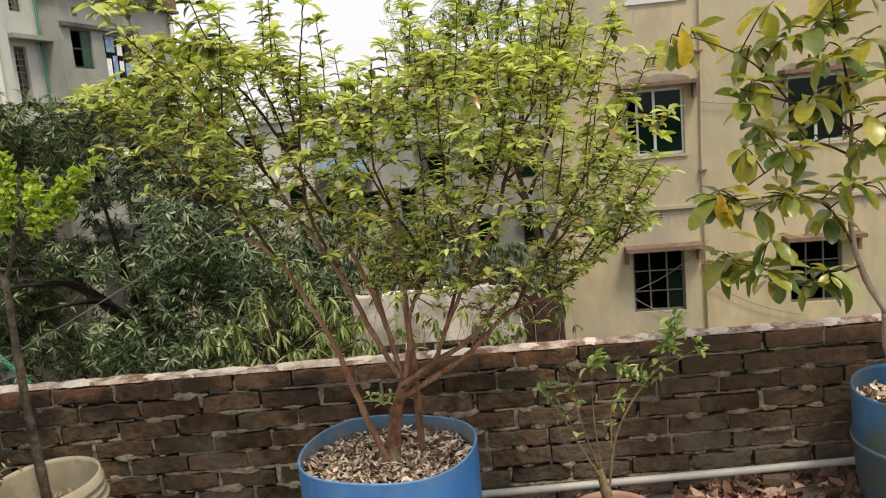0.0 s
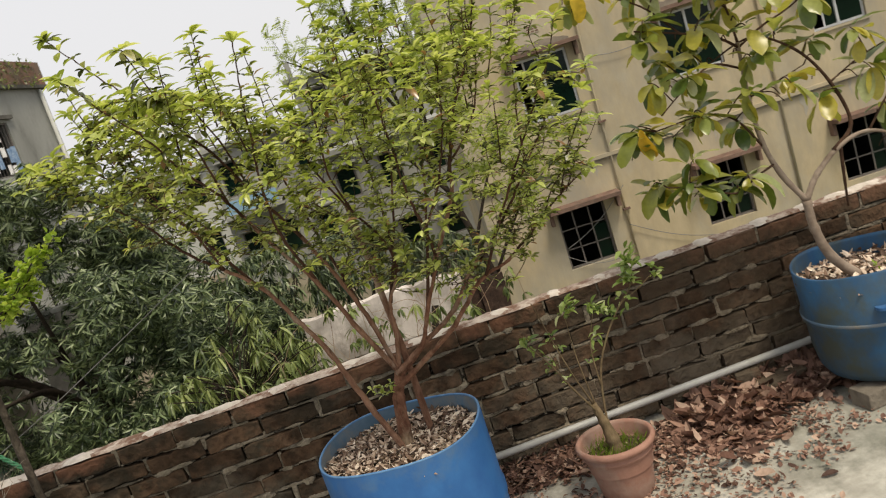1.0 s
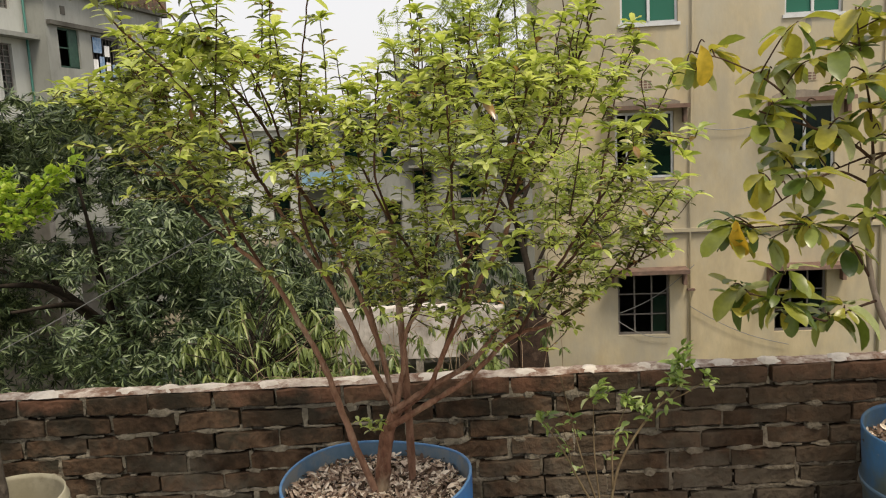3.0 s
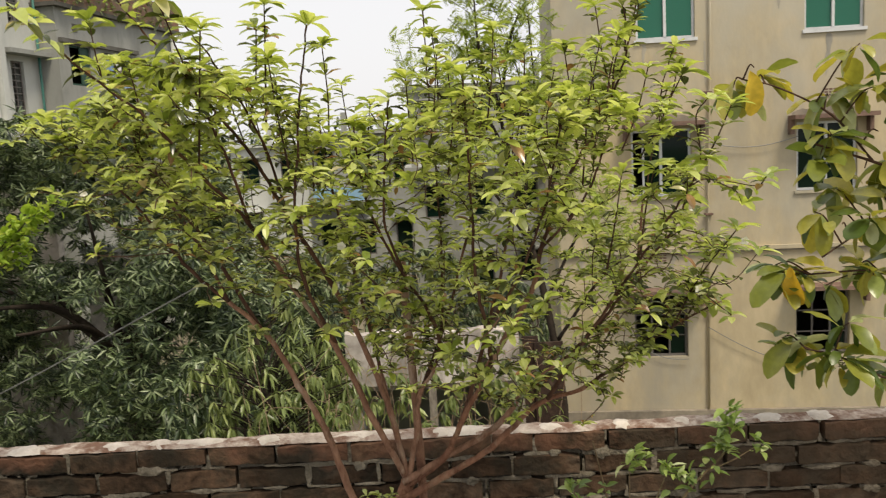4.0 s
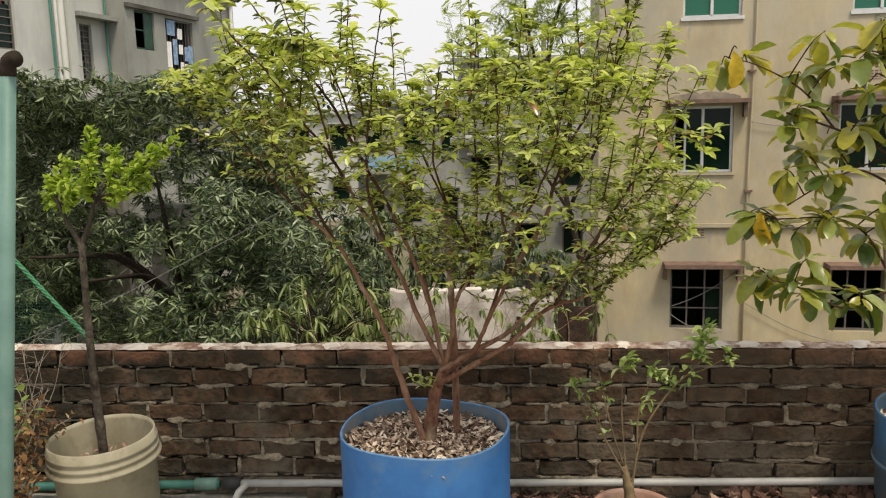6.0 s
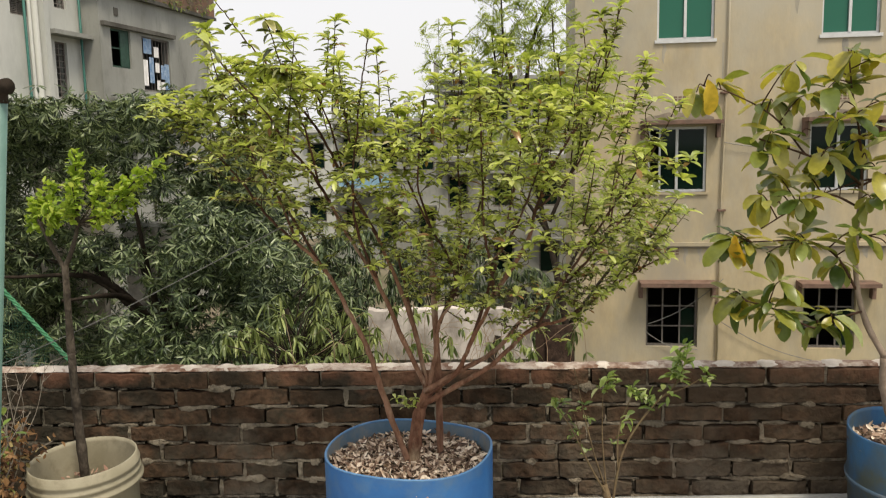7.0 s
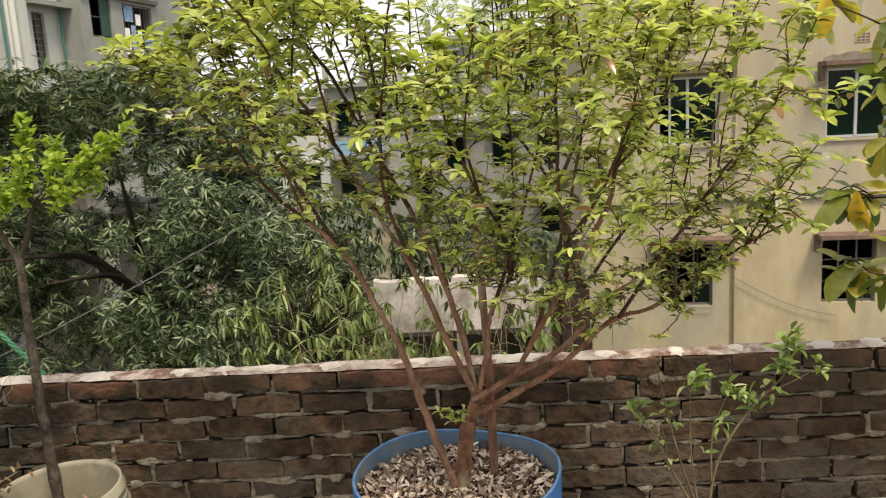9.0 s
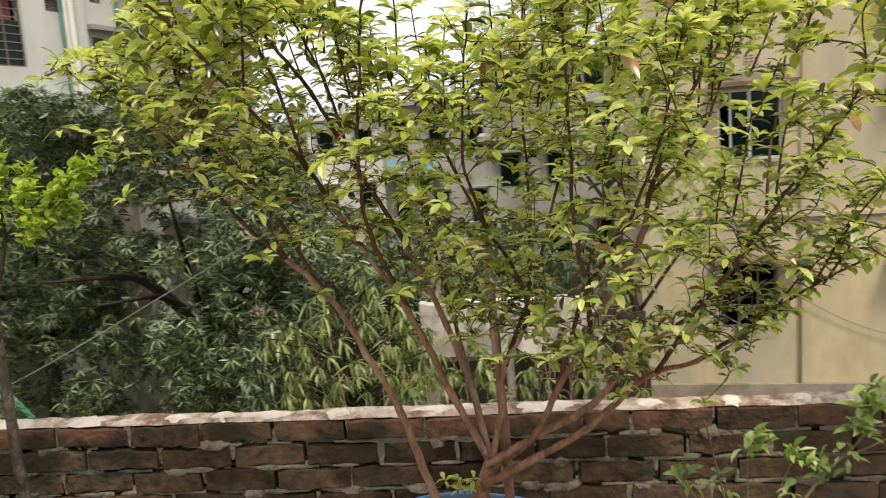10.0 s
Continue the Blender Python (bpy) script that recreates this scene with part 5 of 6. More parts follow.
for ctrl, r0, r1 in BL:
    w = Soup()
    broad_joints += limb(w, ctrl, r0, r1, 7)
    put("limb", w, M_SMOOTHBARK if r0 > 0.01 else M_TWIG, broad, smooth=True)
BIG = blade_meshes("leaf", M_BIGLEAF, 1.0, 0.52, 20, ROUND)
CLUSTERS = ((0.84, 1.86, 4), (0.92, 1.88, 4), (1.12, 1.82, 6), (1.10, 1.70, 7), (1.30, 1.74, 6), (1.30, 1.62, 7), (1.12, 1.55, 6), (1.18, 1.46, 8), (1.22, 1.30, 7), (1.12, 1.24, 5), (0.95, 1.32, 5), (0.98, 1.26, 5), (1.08, 1.06, 5), (1.00, 1.04, 5), (1.16, 0.98, 4), (1.28, 0.98, 5), (1.38, 1.86, 6), (1.36, 1.98, 5), (1.52, 1.8, 6), (1.52, 1.68, 6), (1.54, 1.32, 4), (1.38, 1.34, 4), (1.28, 1.86, 5), (1.62, 1.5, 5), (1.74, 1.44, 5), (1.88, 1.44, 6), (1.94, 1.26, 6), (2.0, 1.08, 5), (1.70, 1.2, 4), (2.08, 1.32, 5), (1.84, 1.70, 6), (1.7, 1.6, 4), (2.05, 1.0, 4), (1.46, 1.56, 3))
CLUSTERS += ((1.16, 1.96, 5), (1.05, 1.48, 6), (0.94, 1.29, 6), (0.985, 1.08, 6), (1.256, 1.54, 6), (1.32, 1.01, 5), (1.11, 1.16, 5), (1.2, 1.29, 6), (1.36, 1.2, 5), (1.42, 1.66, 6), (1.22, 1.84, 5), (1.5, 1.95, 6), (1.45, 1.45, 5), (1.06, 1.62, 5))
far_leaves, singles = Soup(), 0
for i in range(34):
    p = random.choice(broad_joints)
    if p.z > 0.95:
        CLUSTERS += ((p.x + rnd(-0.09, 0.09), p.z + rnd(-0.07, 0.10), -6),)
for x, z, count in CLUSTERS:
    tip = Vector((x, rnd(3.0, 3.24), z))
    root = min(broad_joints, key=lambda p: (p - tip).length + (0.2 if p.z > tip.z + 0.05 else 0))
    stem = spline([root, root.lerp(tip, 0.6) + Vector((0, 0, 0.02)), tip], 5)
    w = Soup().tube(stem, taper(len(stem), 0.003, 0.0018), 5)
    put("twig", w, M_TWIG, broad, smooth=True)
    for j in range(count + 5):
        a = j * 2.4 + rnd(-0.4, 0.4)
        base = stem[-1] if j < 3 else stem[random.randrange(len(stem) // 3, len(stem))]
        way = Vector((math.cos(a), math.sin(a) * 0.8 - 0.15, rnd(-1.25, 0.75))).normalized()
        size = 0.055 + 0.085 * random.random() ** 1.2
        xx = way
        yy = Vector((0, 0, 1)).cross(xx).normalized() if abs(xx.z) < 0.97 else Vector((0, 1, 0))
        yy = (yy + rvec() * 0.35)
        yy = (yy - xx * yy.dot(xx)).normalized()
        zz = xx.cross(yy)
        place = Matrix.Translation(base + way * 0.008) @ Matrix((xx, yy, zz)).transposed().to_4x4() @ Matrix.Diagonal((size, size, size, 1))
        shape = random.choice(BIG)
        if singles < 290 and x < 1.35:
            ob = new("leaf", shape)
            ob.parent = broad
            ob.matrix_basis = place
            singles += 1
        else:
            n0 = len(far_leaves.v)
            far_leaves.v += [tuple(place @ v.co) for v in shape.vertices]
            far_leaves.f += [tuple(n0 + k for k in p.vertices) for p in shape.polygons]
put("foliage", far_leaves, M_BIGLEAF, broad, smooth=True, kind="stuff")
YEL = blade_meshes("leaf", M_YELLOWLEAF, 1.0, 0.42, 2, ROUND)
for base, lean, turn in (((0.845, 3.08, 1.90), 0.25, 0.0), ((0.95, 3.05, 1.33), 0.1, -0.9)):
    xx = Vector((lean, -0.1, -1)).normalized()
    zz = Vector((turn, -1, 0.05))
    zz = (zz - xx * zz.dot(xx)).normalized()
    ob = tagged(new("leaf", YEL[0]), "orange-yellow dying leaf")
    ob.parent = broad
    ob.matrix_basis = Matrix.Translation(base) @ Matrix((xx, zz.cross(xx), zz)).transposed().to_4x4() @ Matrix.Scale(0.125, 4)


# ---- lime-green sapling in the bucket ----
sap = thing("sapling", (0, 0, 0), "young sapling with a bright lime-green leafy crown", "tree")
st = Soup()
limb(st, [(-1.655, 3.2, 0.27), (-1.662, 3.2, 0.45), (-1.670, 3.2, 0.65), (-1.672, 3.2, 0.9), (-1.668, 3.2, 1.23)], 0.021, 0.013, 9)
put("trunk", st, M_SAPBARK, sap, smooth=True)
leaves_s, tw = Soup(), Soup()
for ctrl in ([(-1.669, 3.2, 1.21), (-1.71, 3.19, 1.31), (-1.75, 3.18, 1.42)], [(-1.668, 3.2, 1.22), (-1.63, 3.2, 1.30), (-1.595, 3.2, 1.41)], [(-1.60, 3.2, 1.39), (-1.58, 3.16, 1.45), (-1.56, 3.14, 1.50)]):
    w = Soup()
    pts = limb(w, ctrl, 0.011, 0.007, 7)
    put("limb", w, M_SAPBARK, sap, smooth=True)
for x, y, z in ((-1.80, 3.18, 1.50), (-1.76, 3.22, 1.56), (-1.72, 3.12, 1.50), (-1.66, 3.2, 1.60), (-1.62, 3.1, 1.57), (-1.56, 3.2, 1.60), (-1.52, 3.12, 1.56), (-1.46, 3.2, 1.56), (-1.40, 3.18, 1.59), (-1.33, 3.2, 1.62), (-1.55, 3.25, 1.5), (-1.50, 3.1, 1.48), (-1.66, 3.14, 1.50), (-1.74, 3.2, 1.46), (-1.60, 3.24, 1.46), (-1.64, 3.18, 1.67), (-1.82, 3.2, 1.44), (-1.46, 3.25, 1.50)):
    root = Vector((-1.75, 3.18, 1.41)) if x < -1.66 else Vector((-1.595, 3.2, 1.40))
    end = Vector((-1.58 + (x + 1.62) * 1.06 + 0.02, y, 1.515 + (z - 1.54) * 1.15 + 0.06 * abs(x + 1.6)))
    pts = spline([root, root.lerp(end, 0.5) + Vector((0, 0, -0.03)), end], 5)
    tw.tube(pts, taper(len(pts), 0.004, 0.002), 5)
    for k in range(84):
        q = pts[random.randrange(len(pts) * 2 // 3, len(pts))] + rvec() * rnd(0.01, 0.034)
        d = (q - root).normalized() * 0.6 + rvec() * 0.9 + Vector((0, 0, 0.1))
        ll = rnd(0.018, 0.034)
        leaves_s.leaf(q, d, Vector((0, 0, 1)) + rvec() * 0.4, ll, ll * 0.75, rnd(0, 0.3), 0.2)
put("fine_branching", tw, M_SAPBARK, sap, kind="stuff")
leaves_s = split_blades(leaves_s, sap, M_LIME, 120, lambda p: p[1] < 3.14)
put("foliage", leaves_s, M_LIME, sap, kind="stuff")

# ---- small citrus in the flower pot ----
cit = thing("citrus_seedling", (0, 0, 0), "thin citrus seedling with few narrow green leaves", "plant")
cs = Soup()
limb(cs, [(0.505, 2.985, 0.165), (0.50, 2.99, 0.22), (0.488, 3.0, 0.30), (0.47, 3.01, 0.38)], 0.033, 0.012, 9)
put("trunk", cs, M_CITRUSBARK, cit, "thick swollen stem", smooth=True)
cl = Soup()
for ctrl, r in (([(0.48, 3.0, 0.34), (0.41, 2.99, 0.47), (0.35, 2.98, 0.60), (0.29, 2.98, 0.70)], 0.006), ([(0.47, 3.01, 0.38), (0.42, 3.03, 0.55), (0.36, 3.05, 0.83)], 0.005), ([(0.495, 2.99, 0.28), (0.54, 3.02, 0.50), (0.64, 3.04, 0.66), (0.75, 3.05, 0.77), (0.77, 3.05, 0.84)], 0.006), ([(0.52, 3.01, 0.44), (0.53, 3.03, 0.6), (0.585, 3.05, 0.73)], 0.004), ([(0.48, 3.0, 0.34), (0.47, 3.06, 0.55), (0.475, 3.08, 0.74)], 0.004), ([(0.38, 2.985, 0.52), (0.37, 2.96, 0.6), (0.35, 2.95, 0.68)], 0.003), ([(0.70, 3.045, 0.72), (0.78, 3.05, 0.75), (0.84, 3.04, 0.79)], 0.003)):
    w = Soup()
    limb(w, ctrl, r * 0.9, r * 0.35, 6)
    put("limb", w, M_CITRUSBARK, cit, smooth=True)
for x, z, count, size in ((0.30, 0.69, 7, 0.05), (0.33, 0.64, 4, 0.045), (0.36, 0.58, 4, 0.04), (0.38, 0.68, 3, 0.04), (0.40, 0.5, 3, 0.04), (0.47, 0.75, 7, 0.05), (0.50, 0.78, 5, 0.05), (0.58, 0.73, 7, 0.05), (0.63, 0.71, 6, 0.05), (0.66, 0.68, 5, 0.045), (0.55, 0.63, 4, 0.05), (0.75, 0.79, 9, 0.06), (0.76, 0.85, 10, 0.06), (0.77, 0.9, 6, 0.05), (0.85, 0.79, 6, 0.05), (0.71, 0.73, 4, 0.05), (0.50, 0.55, 2, 0.05), (0.42, 0.62, 2, 0.04)):
    for j in range(int(count * 2.4)):
        way = rvec() + Vector((0, -0.15, 0.75))
        cl.leaf(Vector((x, 3.04, z)) + rvec() * 0.02, way, Vector((0, 0, 1)) + rvec() * 0.5, size * rnd(0.55, 1.0), size * rnd(0.24, 0.38), rnd(0, 0.4), 0.3)
cl = split_blades(cl, cit, M_CITRUS, 290, lambda p: True, 0.41)
put("foliage", cl, M_CITRUS, cit, kind="stuff")

# ---- withered plant beside the bucket ----
dry = thing("withered_plant", (0, 0, 0), "withered bushy plant with crisp brown leaves", "plant")
put("pot", Soup().lathe([(0.01, 0), (0.13, 0), (0.17, 0.24), (0.18, 0.25), (0.165, 0.25), (0.15, 0.1)], 32, (-2.02, 2.92, 0.0)), M_CREAMPLASTIC, dry, smooth=True)
put("soil", Soup().lathe([(0.001, 0.22), (0.16, 0.22)], 24, (-2.02, 2.92, 0.0)), M_SOIL, dry)
dt, dl, dg = Soup(), Soup(), Soup()
for i in range(40):
    a = rnd(0, math.tau)
    end = Vector((-2.0 + rnd(-0.25, 0.32), 2.92 + rnd(-0.2, 0.25), rnd(0.45, 0.78)))
    root = Vector((-2.02 + 0.05 * math.cos(a), 2.92 + 0.05 * math.sin(a), 0.22))
    pts = spline([root, root.lerp(end, 0.55) + rvec() * 0.05, end], 6)
    dt.tube(pts, taper(len(pts), 0.004, 0.0015), 5)
    for k in range(58):
        q = pts[random.randrange(3, len(pts))] + rvec() * 0.035
        if q.z < 0.66:
            dl.leaf(q, rvec() + Vector((0, 0, -0.5)), rvec(), rnd(0.016, 0.036), rnd(0.009, 0.02), rnd(-0.4, 0.8), rnd(0.2, 0.9))
for i in range(150):
    dg.leaf(Vector((rnd(-2.1, -1.78), rnd(2.8, 2.95), rnd(0.52, 0.74))), rvec() + Vector((0, 0, 0.2)), Vector((0, 0, 1)), rnd(0.03, 0.055), rnd(0.02, 0.032), 0.2, 0.2)
for i in range(6):
    root = Vector((rnd(-1.92, -1.78), 3.0, 0.5))
    end = Vector((rnd(-1.95, -1.68), 3.05, rnd(0.78, 0.92)))
    pts = spline([root, root.lerp(end, 0.6) + rvec() * 0.06, end], 5)
    dt.tube(pts, taper(len(pts), 0.0022, 0.0008), 4)
    for k in range(5):
        q = pts[random.randrange(2, len(pts))]
        dt.tube([q, q + Vector((rnd(-0.05, 0.05), rnd(-0.03, 0.03), rnd(0.0, 0.05))), q + Vector((rnd(-0.1, 0.1), rnd(-0.05, 0.05), rnd(0.0, 0.09)))], [0.0015, 0.001, 0.0006], 4)
put("fine_branching", dt, M_GREYBARK, dry, kind="stuff")
put("dry_foliage", dl, M_WITHER, dry, "crisp brown leaves", kind="stuff")
put("green_foliage", dg, M_CITRUS, dry, "last few green leaves", kind="stuff")

# ---- pipes, pole, net and wire ----
pipe = thing("water_pipe", (0, 0, 0), "grey plastic water pipe along the foot of the wall", "pipe")
put("pipe", Soup().tube([(-1.18, 3.44, 0.092), (0.2, 3.44, 0.108), (1.6, 3.44, 0.13), (4.0, 3.44, 0.14)], 0.0165, 14), M_PVC, pipe, smooth=True)
put("coupling", Soup().tube([(-1.24, 3.44, 0.09), (-1.16, 3.44, 0.091)], 0.03, 14), M_BLACK, pipe, "black rubber sleeve", smooth=True)
put("tap_stub", Soup().tube([(-1.13, 3.44, 0.092), (-1.16, 3.40, 0.07), (-1.17, 3.36, 0.04)], 0.016, 10), M_PVC, pipe, smooth=True)
for x in (0.55, 1.25, 2.1, -0.8):
    st = thing("pipe_rest", (x, 3.43, 0), "broken brick under the water pipe", "brick", "bricks under the pipe", rot=rnd(-20, 20))
    put("brick", Soup().box((-0.05, -0.04, 0), (0.06, 0.045, 0.082 + 0.02 * (x > 1))), M_BRICK, st, bevel=0.005)
tpipe = thing("water_pipe", (0, 0, 0), "teal plastic water pipe with a coupling", "pipe")
put("pipe", Soup().tube([(-4.0, 3.44, 0.05), (-2.15, 3.44, 0.066), (-1.26, 3.44, 0.088)], 0.019, 12), M_TEAL, tpipe, smooth=True)
put("coupling", Soup().tube([(-1.37, 3.44, 0.086), (-1.27, 3.44, 0.088)], 0.028, 12), M_MINT, tpipe, smooth=True)
stone = thing("broken_brick", (1.38, 3.36, 0), "broken brick lying among dry leaves", "brick", rot=12)
put("brick", Soup().box((-0.12, -0.05, 0), (0.1, 0.05, 0.065)), M_BRICK, stone, bevel=0.007)

pole = thing("vent_pipe", (0, 0, 0), "mint green plastic vent pipe with a rusty elbow on top", "pipe")
put("pipe", Soup().tube([(-1.438, 2.1, 0.0), (-1.33, 2.1, 0.92), (-1.2225, 2.1, 1.83)], 0.0195, 14), M_MINT, pole, smooth=True)
put("elbow", Soup().tube([(-1.2235, 2.1, 1.822), (-1.222, 2.1, 1.842), (-1.215, 2.096, 1.857), (-1.203, 2.088, 1.863), (-1.187, 2.08, 1.863)], [0.0205, 0.0205, 0.0205, 0.0195, 0.0215], 12), M_DARKBARK, pole, "dark rusty elbow", smooth=True)

net = thing("shade_net", (0, 0, 0), "dark green shade net with a bright green edge rope", "net")
ROPE_A, ROPE_B = Vector((-3.3, 3.60, 2.42)), Vector((-1.86, 3.58, 0.70))
put("post", Soup().tube([(-3.3, 3.56, 0.0), (-3.3, 3.56, 2.5)], 0.02, 8), M_RUST_GAPSHADE, net, "thin rusty post", smooth=True)
rope = Soup()
for strand in range(3):
    twist = []
    for i in range(241):
        f = i / 240
        p = ROPE_A.lerp(ROPE_B, f) + Vector((0, 0, -0.06 * f * (1 - f)))
        a = f * 150 + strand * math.tau / 3
        twist.append(p + Vector((0.76 * math.cos(a) * 0.0055, math.sin(a) * 0.0055, 0.64 * math.cos(a) * 0.0055)))
    rope.tube(twist, 0.0052, 6)
put("rope", rope, M_NET, net, "twisted green edge rope", smooth=True)
mesh_lines = Soup()
for i in range(120):
    top = ROPE_A.lerp(ROPE_B, i / 120)
    mesh_lines.tube([top, Vector((top.x - 0.03, 3.61, 0.70))], 0.0004, 3, cap=False)
for i in range(120):
    z = 0.705 + i * 0.0142
    f = (ROPE_A.z - z) / (ROPE_A.z - ROPE_B.z)
    mesh_lines.tube([(-3.3, 3.61, z), (ROPE_A.x + (ROPE_B.x - ROPE_A.x) * f, 3.6, z)], 0.0004, 3, cap=False)
put("netting", mesh_lines, M_NETDARK, net, "fine dark green netting", kind="stuff")

line = thing("wire", (0, 0, 0), "thin slack wire tied from the parapet to the shrub", "wire")
put("wire", Soup().tube(spline([(-2.24, 3.55, 0.70), (-1.5, 3.155, 1.02), (-0.66, 2.715, 1.42)], 8), 0.0017, 5), M_WIRE, line)

# ---- dry leaves on the floor ----
BROAD = ((0.08, 0.42), (0.3, 0.92), (0.62, 0.95), (0.86, 0.5))
litter = Soup()
for i in range(7500):
    x, y = rnd(-0.35, 2.4), 3.46 - abs(random.gauss(0, 0.22))
    keep = noise.noise((x * 2.2, y * 3.0, 0.7)) + (0.5 if y > 3.18 else -0.05)
    if x > 0.62 and y < 3.3 and x < 1.2:
        keep += 0.25
    if keep < 0.1 or y > 3.47:
        continue
    big = x > 0.85
    d = Vector((math.cos(a := rnd(0, math.tau)), math.sin(a), rnd(-0.2, 0.35)))
    size = rnd(0.045, 0.105) if big else rnd(0.018, 0.05)
    lift = max(0.006, 0.045 * max(0, (y - 3.1) / 0.36) * random.random() + 0.008)
    litter.leaf(Vector((x, y, lift)), d, Vector((rnd(-0.6, 0.6), rnd(-0.6, 0.6), 1)), size, size * rnd(0.38, 0.6), rnd(-0.6, 0.5), rnd(-0.5, 0.9), BROAD)
for i in range(500):
    x, y = rnd(0.3, 2.6), rnd(2.3, 3.2)
    if noise.noise((x * 1.7, y * 1.7, 4.0)) > 0.12:
        litter.leaf(Vector((x, y, 0.008)), Vector((rnd(-1, 1), rnd(-1, 1), 0.1)), Vector((rnd(-0.4, 0.4), rnd(-0.4, 0.4), 1)), rnd(0.02, 0.055), rnd(0.012, 0.025), rnd(-0.2, 0.1), 0.3)
for i in range(2600):
    x = rnd(0.3, 1.5)
    y = rnd(2.35, 3.4)
    edge = 2.45 + 0.55 * max(0.0, x - 0.75)
    if y + 0.12 * noise.noise((x * 5, y * 5, 2.0)) < edge or noise.noise((x * 6, y * 6, 8.0)) < -0.15:
        continue
    size = rnd(0.012, 0.034)
    litter.leaf(Vector((x, y, rnd(0.006, 0.02))), Vector((rnd(-1, 1), rnd(-1, 1), rnd(-0.1, 0.3))), Vector((rnd(-0.6, 0.6), rnd(-0.6, 0.6), 1)), size, size * rnd(0.4, 0.7), rnd(-0.3, 0.2), rnd(-0.3, 0.6))
crumbs = Soup()
for i in range(3600):
    x, y = rnd(-0.2, 1.5), rnd(2.3, 3.45)
    edge = 2.5 + 0.5 * max(0.0, x - 0.6) + 0.25 * noise.noise((x * 3, y * 3, 5.0))
    if y < edge or noise.noise((x * 5, y * 5, 9.0)) < -0.1:
        continue
    size = rnd(0.007, 0.024)
    crumbs.leaf(Vector((x, y, rnd(0.004, 0.014))), Vector((rnd(-1, 1), rnd(-1, 1), rnd(-0.2, 0.4))), Vector((rnd(-0.8, 0.8), rnd(-0.8, 0.8), 1)), size, size * rnd(0.4, 0.8), rnd(-0.4, 0.4), rnd(-0.5, 0.8), NARROW)
put("leaf_crumbs", crumbs, M_DRYLEAF, None, "pale crumbs of trodden dry leaves on the floor", kind="stuff", category="leaves")
put("dry_leaves", litter, M_DRYLEAF, None, "drift of crisp brown fallen leaves along the wall", kind="stuff", category="leaves")


# ---- trees beyond the parapet ----
def drooping_cluster(soup, p, count, size, width, spread=1.0):
    """A rosette of long narrow hanging leaves."""
    for j in range(count):
        a = j * 2.4 + rnd(-0.4, 0.4)
        way = Vector((math.cos(a) * spread, math.sin(a) * spread, rnd(-2.2, 0.15)))
        soup.leaf(p + rvec() * size * 0.12, way, Vector((0, 0, 1)) + rvec() * 0.3, size * rnd(0.7, 1.15), width * rnd(0.8, 1.2), rnd(0.15, 0.6), 0.35, NARROW)


mango = thing("mango_tree", (-5.9, 14.6, GROUND), "large dense mango tree with dark hanging leaves", "tree")
mw = Soup()
limb(mw, [(0, 0, 0), (0.1, -0.1, 1.3), (0.0, 0.0, 2.6)], 0.20, 0.14, 12)
put("trunk", mw, M_DARKBARK, mango, smooth=True)
for k in range(13):
    a = math.tau * k / 13 + rnd(-0.2, 0.2)
    reach = rnd(1.6, 3.0)
    w = Soup()
    limb(w, [(0, 0, 2.3), (reach * 0.4 * math.cos(a), reach * 0.4 * math.sin(a), 3.1 + rnd(0, 0.5)), (reach * math.cos(a), reach * math.sin(a), 3.8 + rnd(-0.9, 2.0))], 0.09, 0.02, 7)
    put("limb", w, M_DARKBARK, mango, smooth=True)
ml = Soup()


def mango_top(x):
    """Height of the crown's outline over its width."""
    return 6.78 if x < 0.9 else 6.78 - (x - 0.9) * 1.3


def rosette(soup, p, axis, count, size, width):
    """Long leaves spread round the end of a twig, all of them hanging over."""
    side = axis.orthogonal().normalized()
    for j in range(count):
        s = side.copy()
        s.rotate(Matrix.Rotation(j * 2.4 + rnd(-0.3, 0.3), 3, axis))
        soup.leaf(p + s * size * 0.08, s + axis * rnd(0.1, 1.0) + Vector((0, 0, rnd(-0.9, -0.2))), axis + rvec() * 0.3, size * rnd(0.7, 1.1), width * rnd(0.8, 1.2), rnd(0.2, 0.6), 0.35, NARROW)


LOBES = []
for i in range(120):
    x, y, lr = rnd(-4.0, 3.7), rnd(-2.2, 0.9), rnd(0.25, 0.55)
    LOBES.append((x, y, rnd(0.7, max(1.2, mango_top(x) - 0.7 * lr)), lr))
for i in range(22):
    x = -4.2 + 0.36 * i
    LOBES.append((x, rnd(-1.2, 0.4), mango_top(x) - rnd(0.3, 0.6), rnd(0.3, 0.6)))
for i in range(36):
    LOBES.append((rnd(0.3, 3.4), rnd(-2.6, -1.5), rnd(1.2, 4.4), rnd(0.25, 0.5)))
for i in range(34):
    LOBES.append((rnd(0.1, 2.0), rnd(-1.3, 0.2), rnd(3.3, 5.6), rnd(0.3, 0.5)))
count = 0
